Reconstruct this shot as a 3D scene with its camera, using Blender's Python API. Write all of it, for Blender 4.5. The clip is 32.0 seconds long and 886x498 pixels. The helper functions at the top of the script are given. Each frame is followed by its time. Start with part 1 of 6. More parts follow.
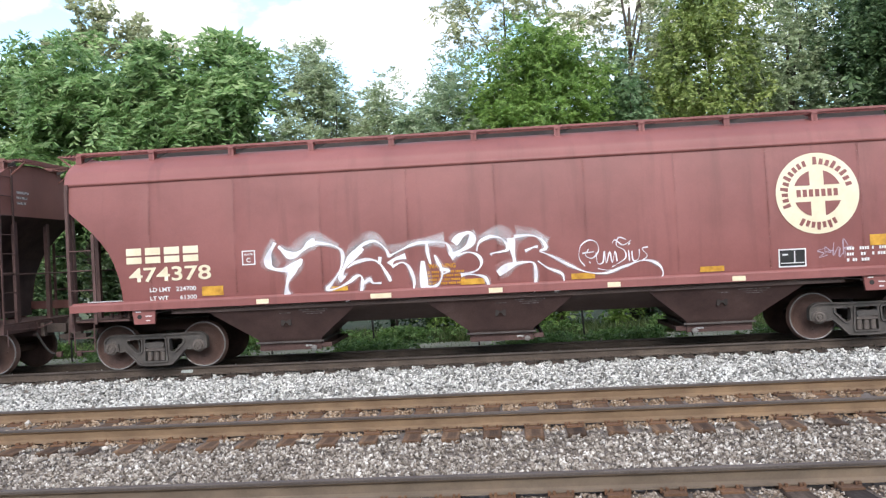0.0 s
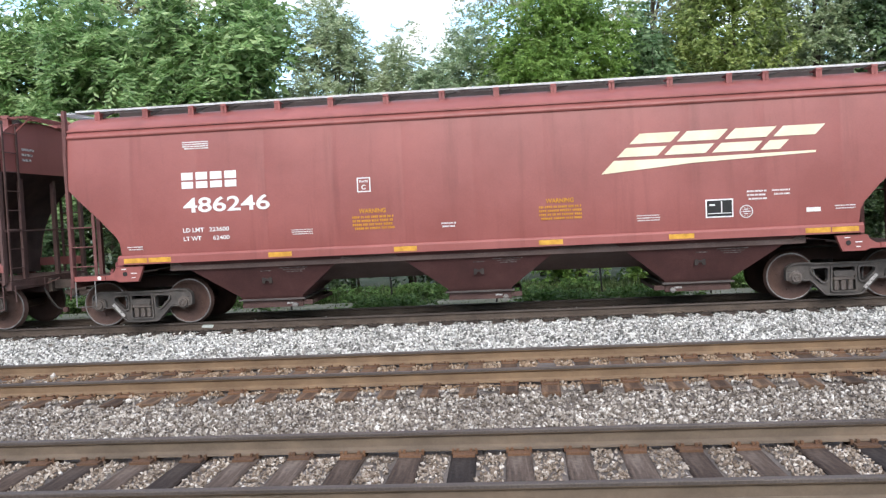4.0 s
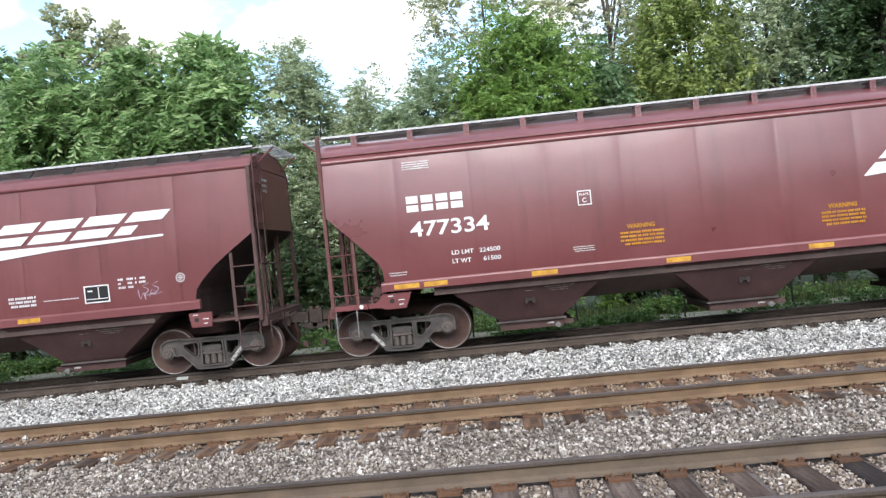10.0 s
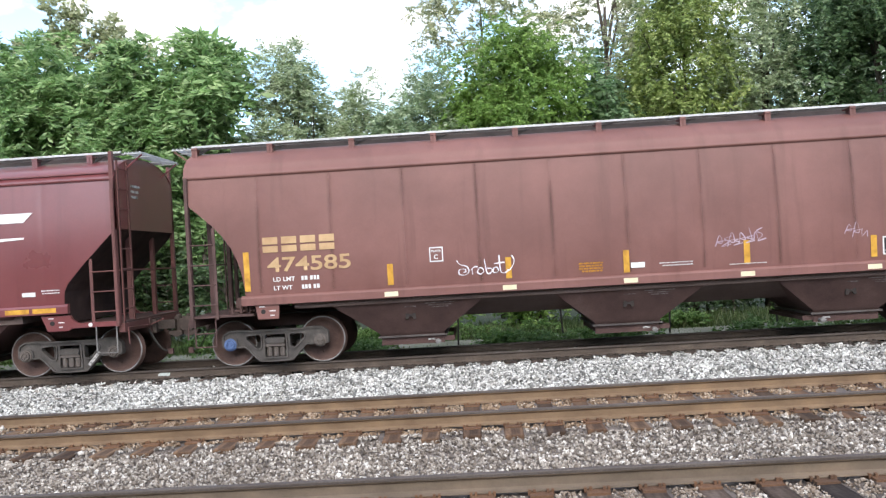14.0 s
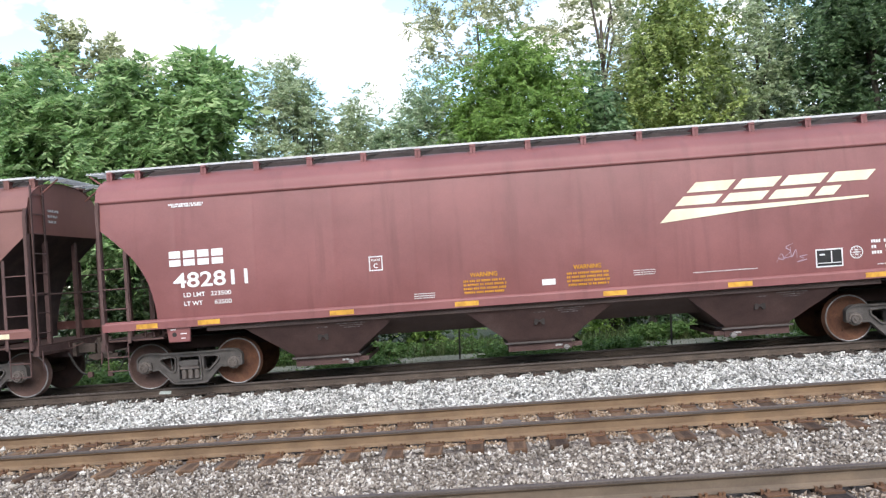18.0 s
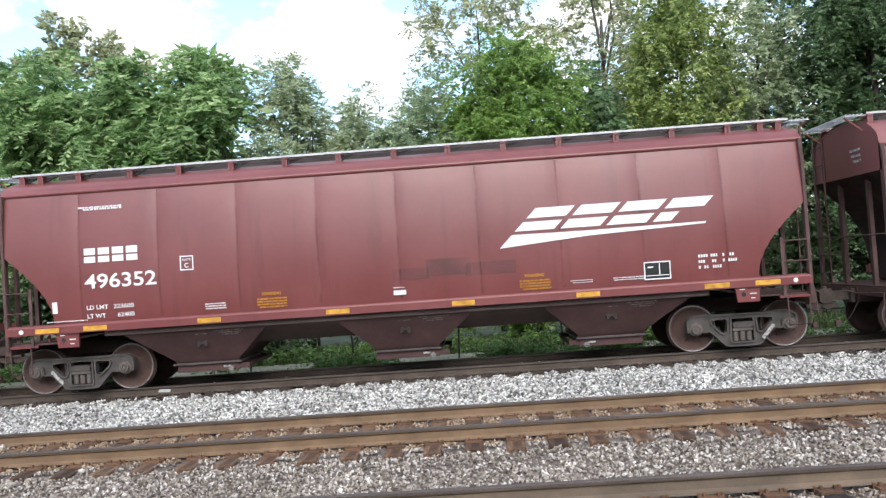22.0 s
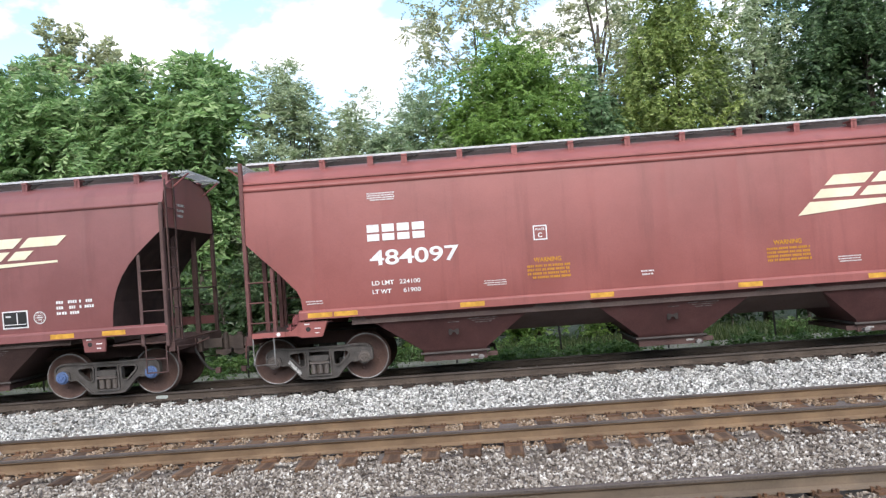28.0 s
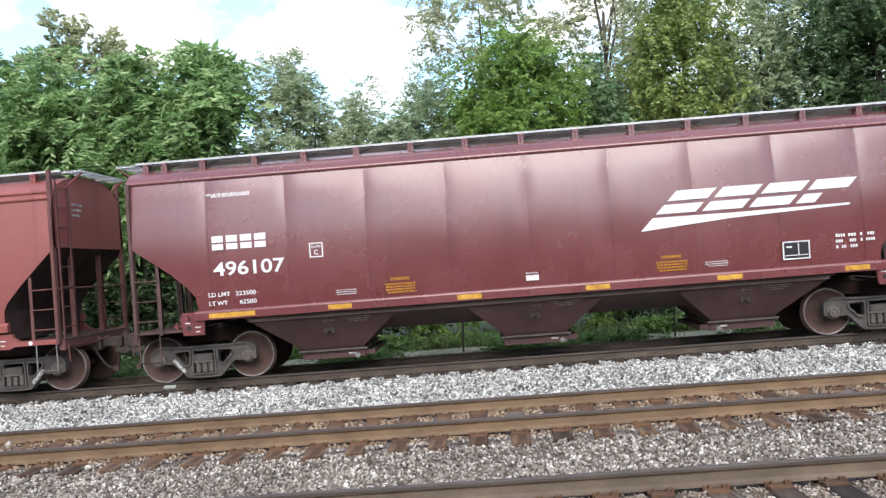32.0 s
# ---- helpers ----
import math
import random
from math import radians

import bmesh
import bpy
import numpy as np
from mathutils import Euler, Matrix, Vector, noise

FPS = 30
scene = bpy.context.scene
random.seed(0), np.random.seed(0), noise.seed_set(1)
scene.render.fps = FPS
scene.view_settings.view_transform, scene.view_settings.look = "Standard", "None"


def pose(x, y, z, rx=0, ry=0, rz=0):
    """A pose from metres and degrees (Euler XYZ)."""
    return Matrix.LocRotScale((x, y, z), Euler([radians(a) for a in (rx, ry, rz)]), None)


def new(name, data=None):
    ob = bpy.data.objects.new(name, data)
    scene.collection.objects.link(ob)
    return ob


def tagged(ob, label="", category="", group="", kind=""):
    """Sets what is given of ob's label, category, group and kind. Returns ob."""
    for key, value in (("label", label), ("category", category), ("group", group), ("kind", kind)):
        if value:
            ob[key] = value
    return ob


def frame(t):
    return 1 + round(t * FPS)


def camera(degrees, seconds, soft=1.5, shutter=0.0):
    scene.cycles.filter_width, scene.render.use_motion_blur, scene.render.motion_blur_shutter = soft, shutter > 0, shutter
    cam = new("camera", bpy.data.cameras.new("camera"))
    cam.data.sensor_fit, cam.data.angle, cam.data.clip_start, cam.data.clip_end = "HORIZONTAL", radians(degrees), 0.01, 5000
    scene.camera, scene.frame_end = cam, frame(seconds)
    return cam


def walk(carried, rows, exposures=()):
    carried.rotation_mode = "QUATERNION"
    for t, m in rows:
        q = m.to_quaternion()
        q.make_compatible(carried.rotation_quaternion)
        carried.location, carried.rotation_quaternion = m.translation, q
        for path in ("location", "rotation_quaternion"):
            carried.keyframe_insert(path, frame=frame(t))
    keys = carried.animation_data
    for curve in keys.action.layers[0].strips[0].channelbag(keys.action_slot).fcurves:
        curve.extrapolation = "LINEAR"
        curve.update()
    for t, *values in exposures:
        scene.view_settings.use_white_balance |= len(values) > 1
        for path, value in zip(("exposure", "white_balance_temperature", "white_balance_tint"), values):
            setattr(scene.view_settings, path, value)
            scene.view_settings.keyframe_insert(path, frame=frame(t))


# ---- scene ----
CAM_TURNS = (  # seconds, yaw, pitch, roll
    (0.0, 3.64, 0.53, 2.92), (0.5, 3.65, 0.72, 2.74), (1.0, 3.85, 0.71, 2.61), (1.5, 4.10, 0.11, 2.53), (2.0, 4.00, -0.56, 2.85),
    (2.5, 4.20, -1.31, 2.44), (4.5, 5.00, -2.41, 2.82), (5.0, 5.05, -1.83, 2.74), (5.5, 3.03, 0.06, 4.62), (6.0, 2.51, 0.57, 5.85),
    (6.5, 2.86, 0.35, 5.95), (7.0, 3.25, 0.11, 5.75), (7.5, 3.15, 0.04, 5.76), (8.0, 3.10, -0.07, 5.74), (8.5, 3.01, -0.05, 5.77),
    (9.0, 3.03, -0.01, 5.76), (9.5, 3.16, -0.07, 5.75), (10.0, 2.96, 0.06, 5.75), (10.5, 2.81, 0.18, 5.74), (11.0, 2.86, 0.22, 5.75),
    (11.5, 2.84, 0.33, 5.72), (12.0, 2.93, 0.40, 5.70), (12.5, 3.04, 0.43, 5.70), (13.0, 3.10, 0.61, 5.28), (13.5, 3.09, 0.41, 5.31),
    (14.0, 2.16, 0.45, 3.37), (14.5, 0.94, 0.86, 3.29), (15.0, 0.53, 1.34, 3.76), (15.5, 0.78, 1.72, 3.75), (17.5, 1.79, 1.90, 4.07),
    (18.0, 2.18, 1.42, 4.16), (18.5, 2.40, 0.94, 4.28), (19.0, 2.50, 0.97, 4.40), (19.5, 2.50, 1.03, 4.08), (20.0, 2.27, 1.09, 4.11),
    (20.5, 2.12, 1.13, 4.00), (21.0, 2.15, 1.19, 4.00), (21.5, 2.38, 1.10, 4.01), (22.0, 2.15, 1.35, 3.98), (22.5, 2.06, 1.38, 4.01),
    (23.0, 2.01, 1.37, 4.00), (23.5, 1.95, 1.35, 4.00), (24.0, 1.85, 1.46, 4.02), (24.5, 1.98, 1.36, 4.01), (26.5, 2.11, 1.72, 4.12),
    (27.0, 1.92, 1.93, 4.21), (27.5, 1.87, 1.88, 4.18), (28.0, 1.98, 1.69, 4.18), (28.5, 1.96, 1.67, 4.18), (29.0, 1.97, 1.32, 4.25),
    (29.5, 1.92, 1.06, 4.22), (30.0, 2.02, 1.04, 4.27), (30.5, 2.19, 0.96, 4.29), (31.0, 2.18, 0.99, 4.29), (31.5, 2.34, 0.85, 4.31),
    (32.0, 2.40, 0.98, 4.41),
)
cam = camera(56.0, 32.0, soft=1.3)
EYE = (0.0, 0.0, 1.97)
walk(cam, [(t, pose(*EYE, 90 + p, r, y)) for t, y, p, r in CAM_TURNS],
     exposures=((0.0, 0.58, 6500, 13), (5.0, 0.62, 6500, 13), (8.0, 0.63, 6500, 13), (12.5, 0.57, 6500, 13), (14.5, 0.70, 6500, 13), (18.2, 0.70, 6500, 13), (20.5, 0.62, 6500, 13), (23.0, 0.57, 6500, 13), (27.8, 0.55, 6500, 13), (28.7, 0.40, 6500, 13), (30.3, 0.38, 6500, 13), (31.2, 0.44, 6500, 13), (32.0, 0.57, 6500, 13)))

# ---- world and light ----
world = bpy.data.worlds.new("sky")
scene.world = world
world.use_nodes = True
wn, wl = world.node_tree.nodes, world.node_tree.links
wn.clear()
w_out, w_bg = wn.new("ShaderNodeOutputWorld"), wn.new("ShaderNodeBackground")
w_sky, w_noise, w_ramp = wn.new("ShaderNodeTexSky"), wn.new("ShaderNodeTexNoise"), wn.new("ShaderNodeValToRGB")
w_place, w_shift = wn.new("ShaderNodeTexCoord"), wn.new("ShaderNodeMapping")
w_mix, w_gain = wn.new("ShaderNodeMix"), wn.new("ShaderNodeMix")
SUN_ELEVATION, SUN_TURN = radians(39), radians(175.5)
w_sky.sky_type, w_sky.sun_disc = "NISHITA", False
w_sky.sun_elevation, w_sky.sun_rotation = SUN_ELEVATION, SUN_TURN
w_gain.data_type, w_gain.blend_type = "RGBA", "MULTIPLY"
w_gain.inputs[0].default_value = 1.0
w_gain.inputs[7].default_value = (0.245, 0.268, 0.272, 1)
w_shift.inputs["Location"].default_value, w_shift.inputs["Scale"].default_value = (3.947, -0.773, 0.895), (1.0, 1.0, 1.7)
wl.new(w_place.outputs["Generated"], w_shift.inputs[0])
wl.new(w_shift.outputs[0], w_noise.inputs[0])
w_noise.inputs["Scale"].default_value, w_noise.inputs["Detail"].default_value = 9.0, 7.0
w_noise.inputs["Roughness"].default_value = 0.55
w_ramp.color_ramp.elements[0].position, w_ramp.color_ramp.elements[1].position = 0.44, 0.60
w_mix.data_type = "RGBA"
w_mix.inputs[7].default_value = (1.12, 1.12, 1.11, 1)
wl.new(w_noise.outputs[0], w_ramp.inputs[0])
wl.new(w_sky.outputs[0], w_gain.inputs[6])
wl.new(w_ramp.outputs[0], w_mix.inputs[0])
wl.new(w_gain.outputs[2], w_mix.inputs[6])
wl.new(w_mix.outputs[2], w_bg.inputs[0])
wl.new(w_bg.outputs[0], w_out.inputs[0])
w_bg.inputs[1].default_value = 1.0
sun = new("sun", bpy.data.lights.new("sun", "SUN"))
sun.data.energy, sun.data.angle, sun.data.color = 1.72, radians(46), (1.0, 0.925, 0.845)
# the sun stands behind the camera's back, high, behind thin cloud
sun_way = Vector((0.06, -0.77, 0.635)).normalized()
sun.matrix_basis = sun_way.to_track_quat("Z", "Y").to_matrix().to_4x4()


# ---- materials ----
def shader(name, base, rough=0.7, metal=0.0, spec=0.4):
    m = bpy.data.materials.new(name)
    m.use_nodes = True
    b = m.node_tree.nodes["Principled BSDF"]
    b.inputs["Base Color"].default_value = (*base, 1)
    b.inputs["Roughness"].default_value, b.inputs["Metallic"].default_value = rough, metal
    b.inputs["Specular IOR Level"].default_value = spec
    return m, m.node_tree.nodes, m.node_tree.links, b


def noise_node(n, l, scale, detail=4.0, rough=0.55, stretch=None, source="Object"):
    tc, tex = n.new("ShaderNodeTexCoord"), n.new("ShaderNodeTexNoise")
    tex.inputs["Scale"].default_value, tex.inputs["Detail"].default_value = scale, detail
    tex.inputs["Roughness"].default_value = rough
    if stretch:
        mp = n.new("ShaderNodeMapping")
        mp.inputs["Scale"].default_value = stretch
        l.new(tc.outputs[source], mp.inputs[0])
        l.new(mp.outputs[0], tex.inputs[0])
    else:
        l.new(tc.outputs[source], tex.inputs[0])
    return tex.outputs[0]


def ramp_node(n, l, value, stops):
    r = n.new("ShaderNodeValToRGB")
    els = r.color_ramp.elements
    while len(els) < len(stops):
        els.new(0.5)
    for e, (p, c) in zip(els, stops):
        e.position, e.color = p, (*c, 1)
    l.new(value, r.inputs[0])
    return r.outputs[0]


def blend(n, l, fac, a, b, kind="MIX"):
    x = n.new("ShaderNodeMix")
    x.data_type, x.blend_type = "RGBA", kind
    for socket, v in ((x.inputs[0], fac), (x.inputs[6], a), (x.inputs[7], b)):
        if isinstance(v, (int, float)):
            socket.default_value = v
        elif isinstance(v, tuple):
            socket.default_value = (*v, 1)
        else:
            l.new(v, socket)
    return x.outputs[2]


def bump(n, l, b, value, strength, distance):
    x = n.new("ShaderNodeBump")
    x.inputs["Strength"].default_value, x.inputs["Distance"].default_value = strength, distance
    l.new(value, x.inputs["Height"])
    l.new(x.outputs[0], b.inputs["Normal"])


def mottled(name, stops, scale=6.0, rough=0.8, metal=0.0, fine=60.0, relief=0.3, depth=0.004, stretch=None, spec=0.3):
    """A surface with large stains and fine grain."""
    m, n, l, b = shader(name, stops[0][1], rough, metal, spec)
    big = noise_node(n, l, scale, 5.0, 0.6, stretch)
    small = noise_node(n, l, fine, 3.0, 0.6)
    col = ramp_node(n, l, big, stops)
    low, high = (0.72, 1.15) if relief > 0.1 else (0.93, 1.05)
    grain = ramp_node(n, l, small, [(0.3, (low, low, low)), (0.7, (high, high, high))])
    l.new(blend(n, l, 1.0, col, grain, "MULTIPLY"), b.inputs["Base Color"])
    bump(n, l, b, small, relief, depth)
    return m


def car_paint(name, base, rough, fade, gloss=0.5):
    """Weathered oxide-red car paint: chalky fading, streaks that run down the sheets, road grime."""
    m, n, l, b = shader(name, base, rough, 0.0, gloss)
    streak = noise_node(n, l, 1.0, 6.0, 0.6, (3.2, 1.0, 0.28))
    cloud = noise_node(n, l, 0.55, 5.0, 0.6)
    fine = noise_node(n, l, 45.0, 3.0, 0.6)
    lighter = tuple(min(1, c * (1 + fade) + 0.035 * fade) for c in base)
    darker = tuple(c * 0.66 for c in base)
    col = blend(n, l, ramp_node(n, l, cloud, [(0.35, (0, 0, 0)), (0.68, (1, 1, 1))]), base, lighter)
    col = blend(n, l, ramp_node(n, l, streak, [(0.55, (0, 0, 0)), (0.82, (0.75, 0.75, 0.75))]), col, darker)
    col = blend(n, l, 1.0, col, ramp_node(n, l, fine, [(0.3, (0.93, 0.93, 0.93)), (0.7, (1.05, 1.05, 1.05))]), "MULTIPLY")
    l.new(col, b.inputs["Base Color"])
    rr = n.new("ShaderNodeMapRange")
    rr.inputs["To Min"].default_value, rr.inputs["To Max"].default_value = rough - 0.08, rough + 0.14
    l.new(cloud, rr.inputs["Value"])
    l.new(rr.outputs[0], b.inputs["Roughness"])
    if gloss > 0.7:
        b.inputs["Coat Weight"].default_value, b.inputs["Coat Roughness"].default_value = 0.42, 0.15
    bump(n, l, b, cloud, 0.25, 0.02)
    return m


def stones(name, stops, rough=0.85):
    m, n, l, b = shader(name, stops[0][1], rough, 0.0, 0.3)
    g = n.new("ShaderNodeNewGeometry")
    col = ramp_node(n, l, g.outputs["Random Per Island"], stops)
    patch = ramp_node(n, l, noise_node(n, l, 0.9, 4.0), [(0.35, (0.80, 0.79, 0.78)), (0.65, (1.08, 1.08, 1.07))])
    grain = ramp_node(n, l, noise_node(n, l, 70.0, 3.0), [(0.3, (0.75, 0.75, 0.75)), (0.7, (1.15, 1.15, 1.15))])
    l.new(blend(n, l, 1.0, blend(n, l, 1.0, col, patch, "MULTIPLY"), grain, "MULTIPLY"), b.inputs["Base Color"])
    return m


def leaf_paint(name, dark, mid, light):
    m, n, l, b = shader(name, mid, 0.40, 0.0, 0.5)
    g = n.new("ShaderNodeNewGeometry")
    col = ramp_node(n, l, g.outputs["Random Per Island"], [(0.0, dark), (0.5, mid), (1.0, light)])
    big = ramp_node(n, l, noise_node(n, l, 0.8, 3.0), [(0.35, (0.75, 0.8, 0.75)), (0.65, (1.2, 1.15, 1.1))])
    col = blend(n, l, 1.0, col, big, "MULTIPLY")
    l.new(col, b.inputs["Base Color"])
    tr, mix = n.new("ShaderNodeBsdfTranslucent"), n.new("ShaderNodeMixShader")
    l.new(col, tr.inputs[0])
    mix.inputs[0].default_value = 0.45
    out = n["Material Output"]
    l.new(b.outputs[0], mix.inputs[1])
    l.new(tr.outputs[0], mix.inputs[2])
    l.new(mix.outputs[0], out.inputs[0])
    return m


RAIL_SIDE = mottled("rusty_rail_steel", [(0.3, (0.13, 0.085, 0.052)), (0.55, (0.20, 0.135, 0.082)), (0.75, (0.25, 0.165, 0.095))], 3.0, 0.85, relief=0.09, stretch=(0.6, 1, 1))
# darker rail copy for the far track, with the train's shade in its colour
RAIL_DARK = mottled("grimy_dark_rail_steel", [(0.3, (0.06, 0.045, 0.036)), (0.55, (0.10, 0.078, 0.062)), (0.75, (0.14, 0.11, 0.085))], 3.0, 0.85, stretch=(0.6, 1, 1))
RAIL_TOP = mottled("worn_rail_head_steel", [(0.3, (0.070, 0.057, 0.050)), (0.7, (0.125, 0.105, 0.092))], 4.0, 0.55, 0.2, stretch=(0.2, 1, 1))
RAIL_GREY = mottled("brown_grey_rail_steel", [(0.3, (0.10, 0.078, 0.058)), (0.55, (0.155, 0.120, 0.088)), (0.75, (0.20, 0.150, 0.105))], 3.0, 0.85, relief=0.09, stretch=(0.6, 1, 1))
PLATE_DARK = mottled("grimy_plate_steel", [(0.3, (0.045, 0.036, 0.030)), (0.7, (0.085, 0.068, 0.056))], 5.0, 0.9)
PLATE = mottled("rusted_plate_steel", [(0.3, (0.11, 0.065, 0.045)), (0.6, (0.17, 0.105, 0.065)), (0.8, (0.22, 0.14, 0.08))], 5.0, 0.9)
TIE = mottled("weathered_tie_wood", [(0.3, (0.028, 0.021, 0.018)), (0.5, (0.062, 0.046, 0.038)), (0.75, (0.135, 0.112, 0.098))], 1.3, 0.9, fine=22.0, relief=0.8, depth=0.012, stretch=(15.0, 1.1, 9.0))
TIE_RUST = mottled("rust_dusted_tie_wood", [(0.3, (0.052, 0.033, 0.023)), (0.5, (0.105, 0.068, 0.045)), (0.75, (0.185, 0.125, 0.082))], 1.3, 0.9, fine=22.0, relief=0.8, depth=0.012, stretch=(15.0, 1.1, 9.0))


def vary(mat, low, high):
    """Lets each object of a kind be darker or paler by chance."""
    n, l = mat.node_tree.nodes, mat.node_tree.links
    b = n["Principled BSDF"]
    old = b.inputs["Base Color"].links[0].from_socket
    info = n.new("ShaderNodeObjectInfo")
    tone = ramp_node(n, l, info.outputs["Random"], [(0.0, low), (0.5, (1.08, 0.95, 0.84)), (1.0, high)])
    l.new(blend(n, l, 1.0, old, tone, "MULTIPLY"), b.inputs["Base Color"])


vary(TIE, (0.38, 0.36, 0.36), (1.9, 1.85, 1.75))
vary(TIE_RUST, (0.5, 0.47, 0.46), (1.35, 1.3, 1.2))
vary(PLATE, (0.75, 0.72, 0.7), (1.25, 1.15, 1.0))
BALLAST_OLD = stones("old_brown_grey_ballast", [(0.0, (0.105, 0.086, 0.070)), (0.35, (0.24, 0.206, 0.173)), (0.65, (0.36, 0.322, 0.277)), (0.86, (0.48, 0.443, 0.392)), (1.0, (0.74, 0.71, 0.66))])
BALLAST_NEW = stones("fresh_light_grey_ballast", [(0.0, (0.085, 0.085, 0.082)), (0.3, (0.26, 0.258, 0.238)), (0.6, (0.475, 0.472, 0.44)), (0.85, (0.70, 0.695, 0.655)), (1.0, (0.89, 0.885, 0.85))])
BALLAST_RUST = stones("rust_stained_ballast", [(0.0, (0.11, 0.070, 0.044)), (0.35, (0.235, 0.158, 0.098)), (0.65, (0.33, 0.238, 0.158)), (0.88, (0.42, 0.325, 0.238)), (1.0, (0.52, 0.44, 0.35))])
BALLAST_TAN = stones("dusty_tan_ballast", [(0.0, (0.12, 0.088, 0.064)), (0.35, (0.25, 0.196, 0.150)), (0.65, (0.35, 0.292, 0.236)), (0.88, (0.45, 0.395, 0.335)), (1.0, (0.64, 0.59, 0.53))])
BED = mottled("dusty_stone_fines", [(0.3, (0.10, 0.084, 0.074)), (0.7, (0.20, 0.17, 0.15))], 2.0, 0.95, relief=0.6, depth=0.02)
SOIL = mottled("grassy_soil", [(0.3, (0.045, 0.06, 0.025)), (0.55, (0.075, 0.095, 0.04)), (0.75, (0.13, 0.12, 0.075))], 0.6, 0.95, relief=0.6, depth=0.03)
DIRT = mottled("pale_dirt_lane", [(0.3, (0.13, 0.14, 0.10)), (0.7, (0.27, 0.27, 0.225))], 1.2, 0.95)
GRASS = leaf_paint("meadow_grass_blades", (0.055, 0.09, 0.03), (0.10, 0.16, 0.055), (0.19, 0.235, 0.105))
BARK = mottled("grey_brown_bark", [(0.3, (0.05, 0.042, 0.034)), (0.7, (0.13, 0.11, 0.09))], 4.0, 0.95, fine=30.0, relief=0.8, depth=0.02, stretch=(3, 3, 0.5))
TRUCK = mottled("grimy_truck_casting", [(0.3, (0.062, 0.056, 0.052)), (0.6, (0.115, 0.104, 0.096)), (0.8, (0.175, 0.145, 0.122))], 4.0, 0.78, 0.1)
WHEEL = mottled("oxidised_wheel_steel", [(0.3, (0.075, 0.045, 0.038)), (0.6, (0.125, 0.076, 0.062)), (0.8, (0.165, 0.10, 0.075))], 3.0, 0.7, 0.1)
WHEEL_RUST = mottled("orange_rusted_wheel_steel", [(0.3, (0.085, 0.040, 0.027)), (0.6, (0.155, 0.070, 0.040)), (0.8, (0.22, 0.115, 0.064))], 4.5, 0.8)
RIM = mottled("polished_wheel_rim", [(0.35, (0.17, 0.155, 0.145)), (0.65, (0.46, 0.45, 0.44))], 2.2, 0.36, 0.6)
UNDER = mottled("dusty_underbody_paint", [(0.3, (0.070, 0.041, 0.037)), (0.6, (0.105, 0.062, 0.055)), (0.8, (0.14, 0.094, 0.082))], 1.5, 0.85)
# paler than UNDER: light bounced up from the ballast is put into this colour
BELLY_BOUNCE = mottled("dust_coated_belly_paint", [(0.3, (0.105, 0.074, 0.067)), (0.6, (0.15, 0.108, 0.096)), (0.8, (0.20, 0.15, 0.135))], 1.2, 0.9)
HARDWARE = mottled("grimy_maroon_hardware", [(0.3, (0.07, 0.042, 0.038)), (0.6, (0.115, 0.066, 0.06)), (0.8, (0.16, 0.095, 0.085))], 2.5, 0.7)
HARDWARE_RED = mottled("dusty_red_hardware", [(0.3, (0.11, 0.05, 0.046)), (0.6, (0.16, 0.068, 0.062)), (0.8, (0.20, 0.095, 0.085))], 2.5, 0.65)
STEP = mottled("bare_step_steel", [(0.3, (0.17, 0.16, 0.15)), (0.7, (0.31, 0.30, 0.29))], 5.0, 0.6, 0.2)
BLACK = mottled("black_grease_iron", [(0.3, (0.025, 0.023, 0.022)), (0.7, (0.05, 0.046, 0.043))], 4.0, 0.7)
GALV = mottled("galvanised_walkway_steel", [(0.3, (0.42, 0.43, 0.43)), (0.7, (0.66, 0.67, 0.67))], 3.0, 0.5, 0.2)
# darker copy of GALV: the grating underside's shade is put into the colour
GRATE = mottled("dull_grating_steel", [(0.3, (0.10, 0.10, 0.098)), (0.7, (0.20, 0.20, 0.195))], 3.0, 0.6, 0.3)
HATCH = mottled("sooty_hatch_paint", [(0.3, (0.028, 0.024, 0.023)), (0.7, (0.062, 0.050, 0.046))], 2.0, 0.85)
# dark grime colour that also carries the shade below the overhanging slope
SLOPE_SHADE = mottled("sooty_end_slope_paint", [(0.3, (0.036, 0.024, 0.022)), (0.55, (0.068, 0.043, 0.039)), (0.8, (0.115, 0.075, 0.066))], 1.4, 0.9)
CAP_BLUE = mottled("blue_bearing_cap_paint", [(0.3, (0.07, 0.12, 0.26)), (0.7, (0.13, 0.2, 0.38))], 9.0, 0.6)
CAP_GREY = mottled("grey_bearing_cap_iron", [(0.3, (0.10, 0.085, 0.075)), (0.7, (0.17, 0.145, 0.13))], 9.0, 0.6, 0.2)
WHITE = mottled("white_stencil_paint", [(0.3, (0.62, 0.61, 0.6)), (0.6, (0.80, 0.80, 0.79))], 2.0, 0.6, relief=0.05)
CREAM = mottled("aged_cream_stencil_paint", [(0.3, (0.66, 0.58, 0.40)), (0.6, (0.78, 0.71, 0.53))], 1.5, 0.65, relief=0.05)
TAN = mottled("faded_tan_stencil_paint", [(0.3, (0.40, 0.25, 0.13)), (0.6, (0.54, 0.37, 0.20))], 1.5, 0.65, relief=0.05)
YELLOW = mottled("yellow_reflective_strip", [(0.36, (0.42, 0.21, 0.035)), (0.5, (0.58, 0.31, 0.045)), (0.65, (0.68, 0.38, 0.06))], 5.0, 0.5, relief=0.05)
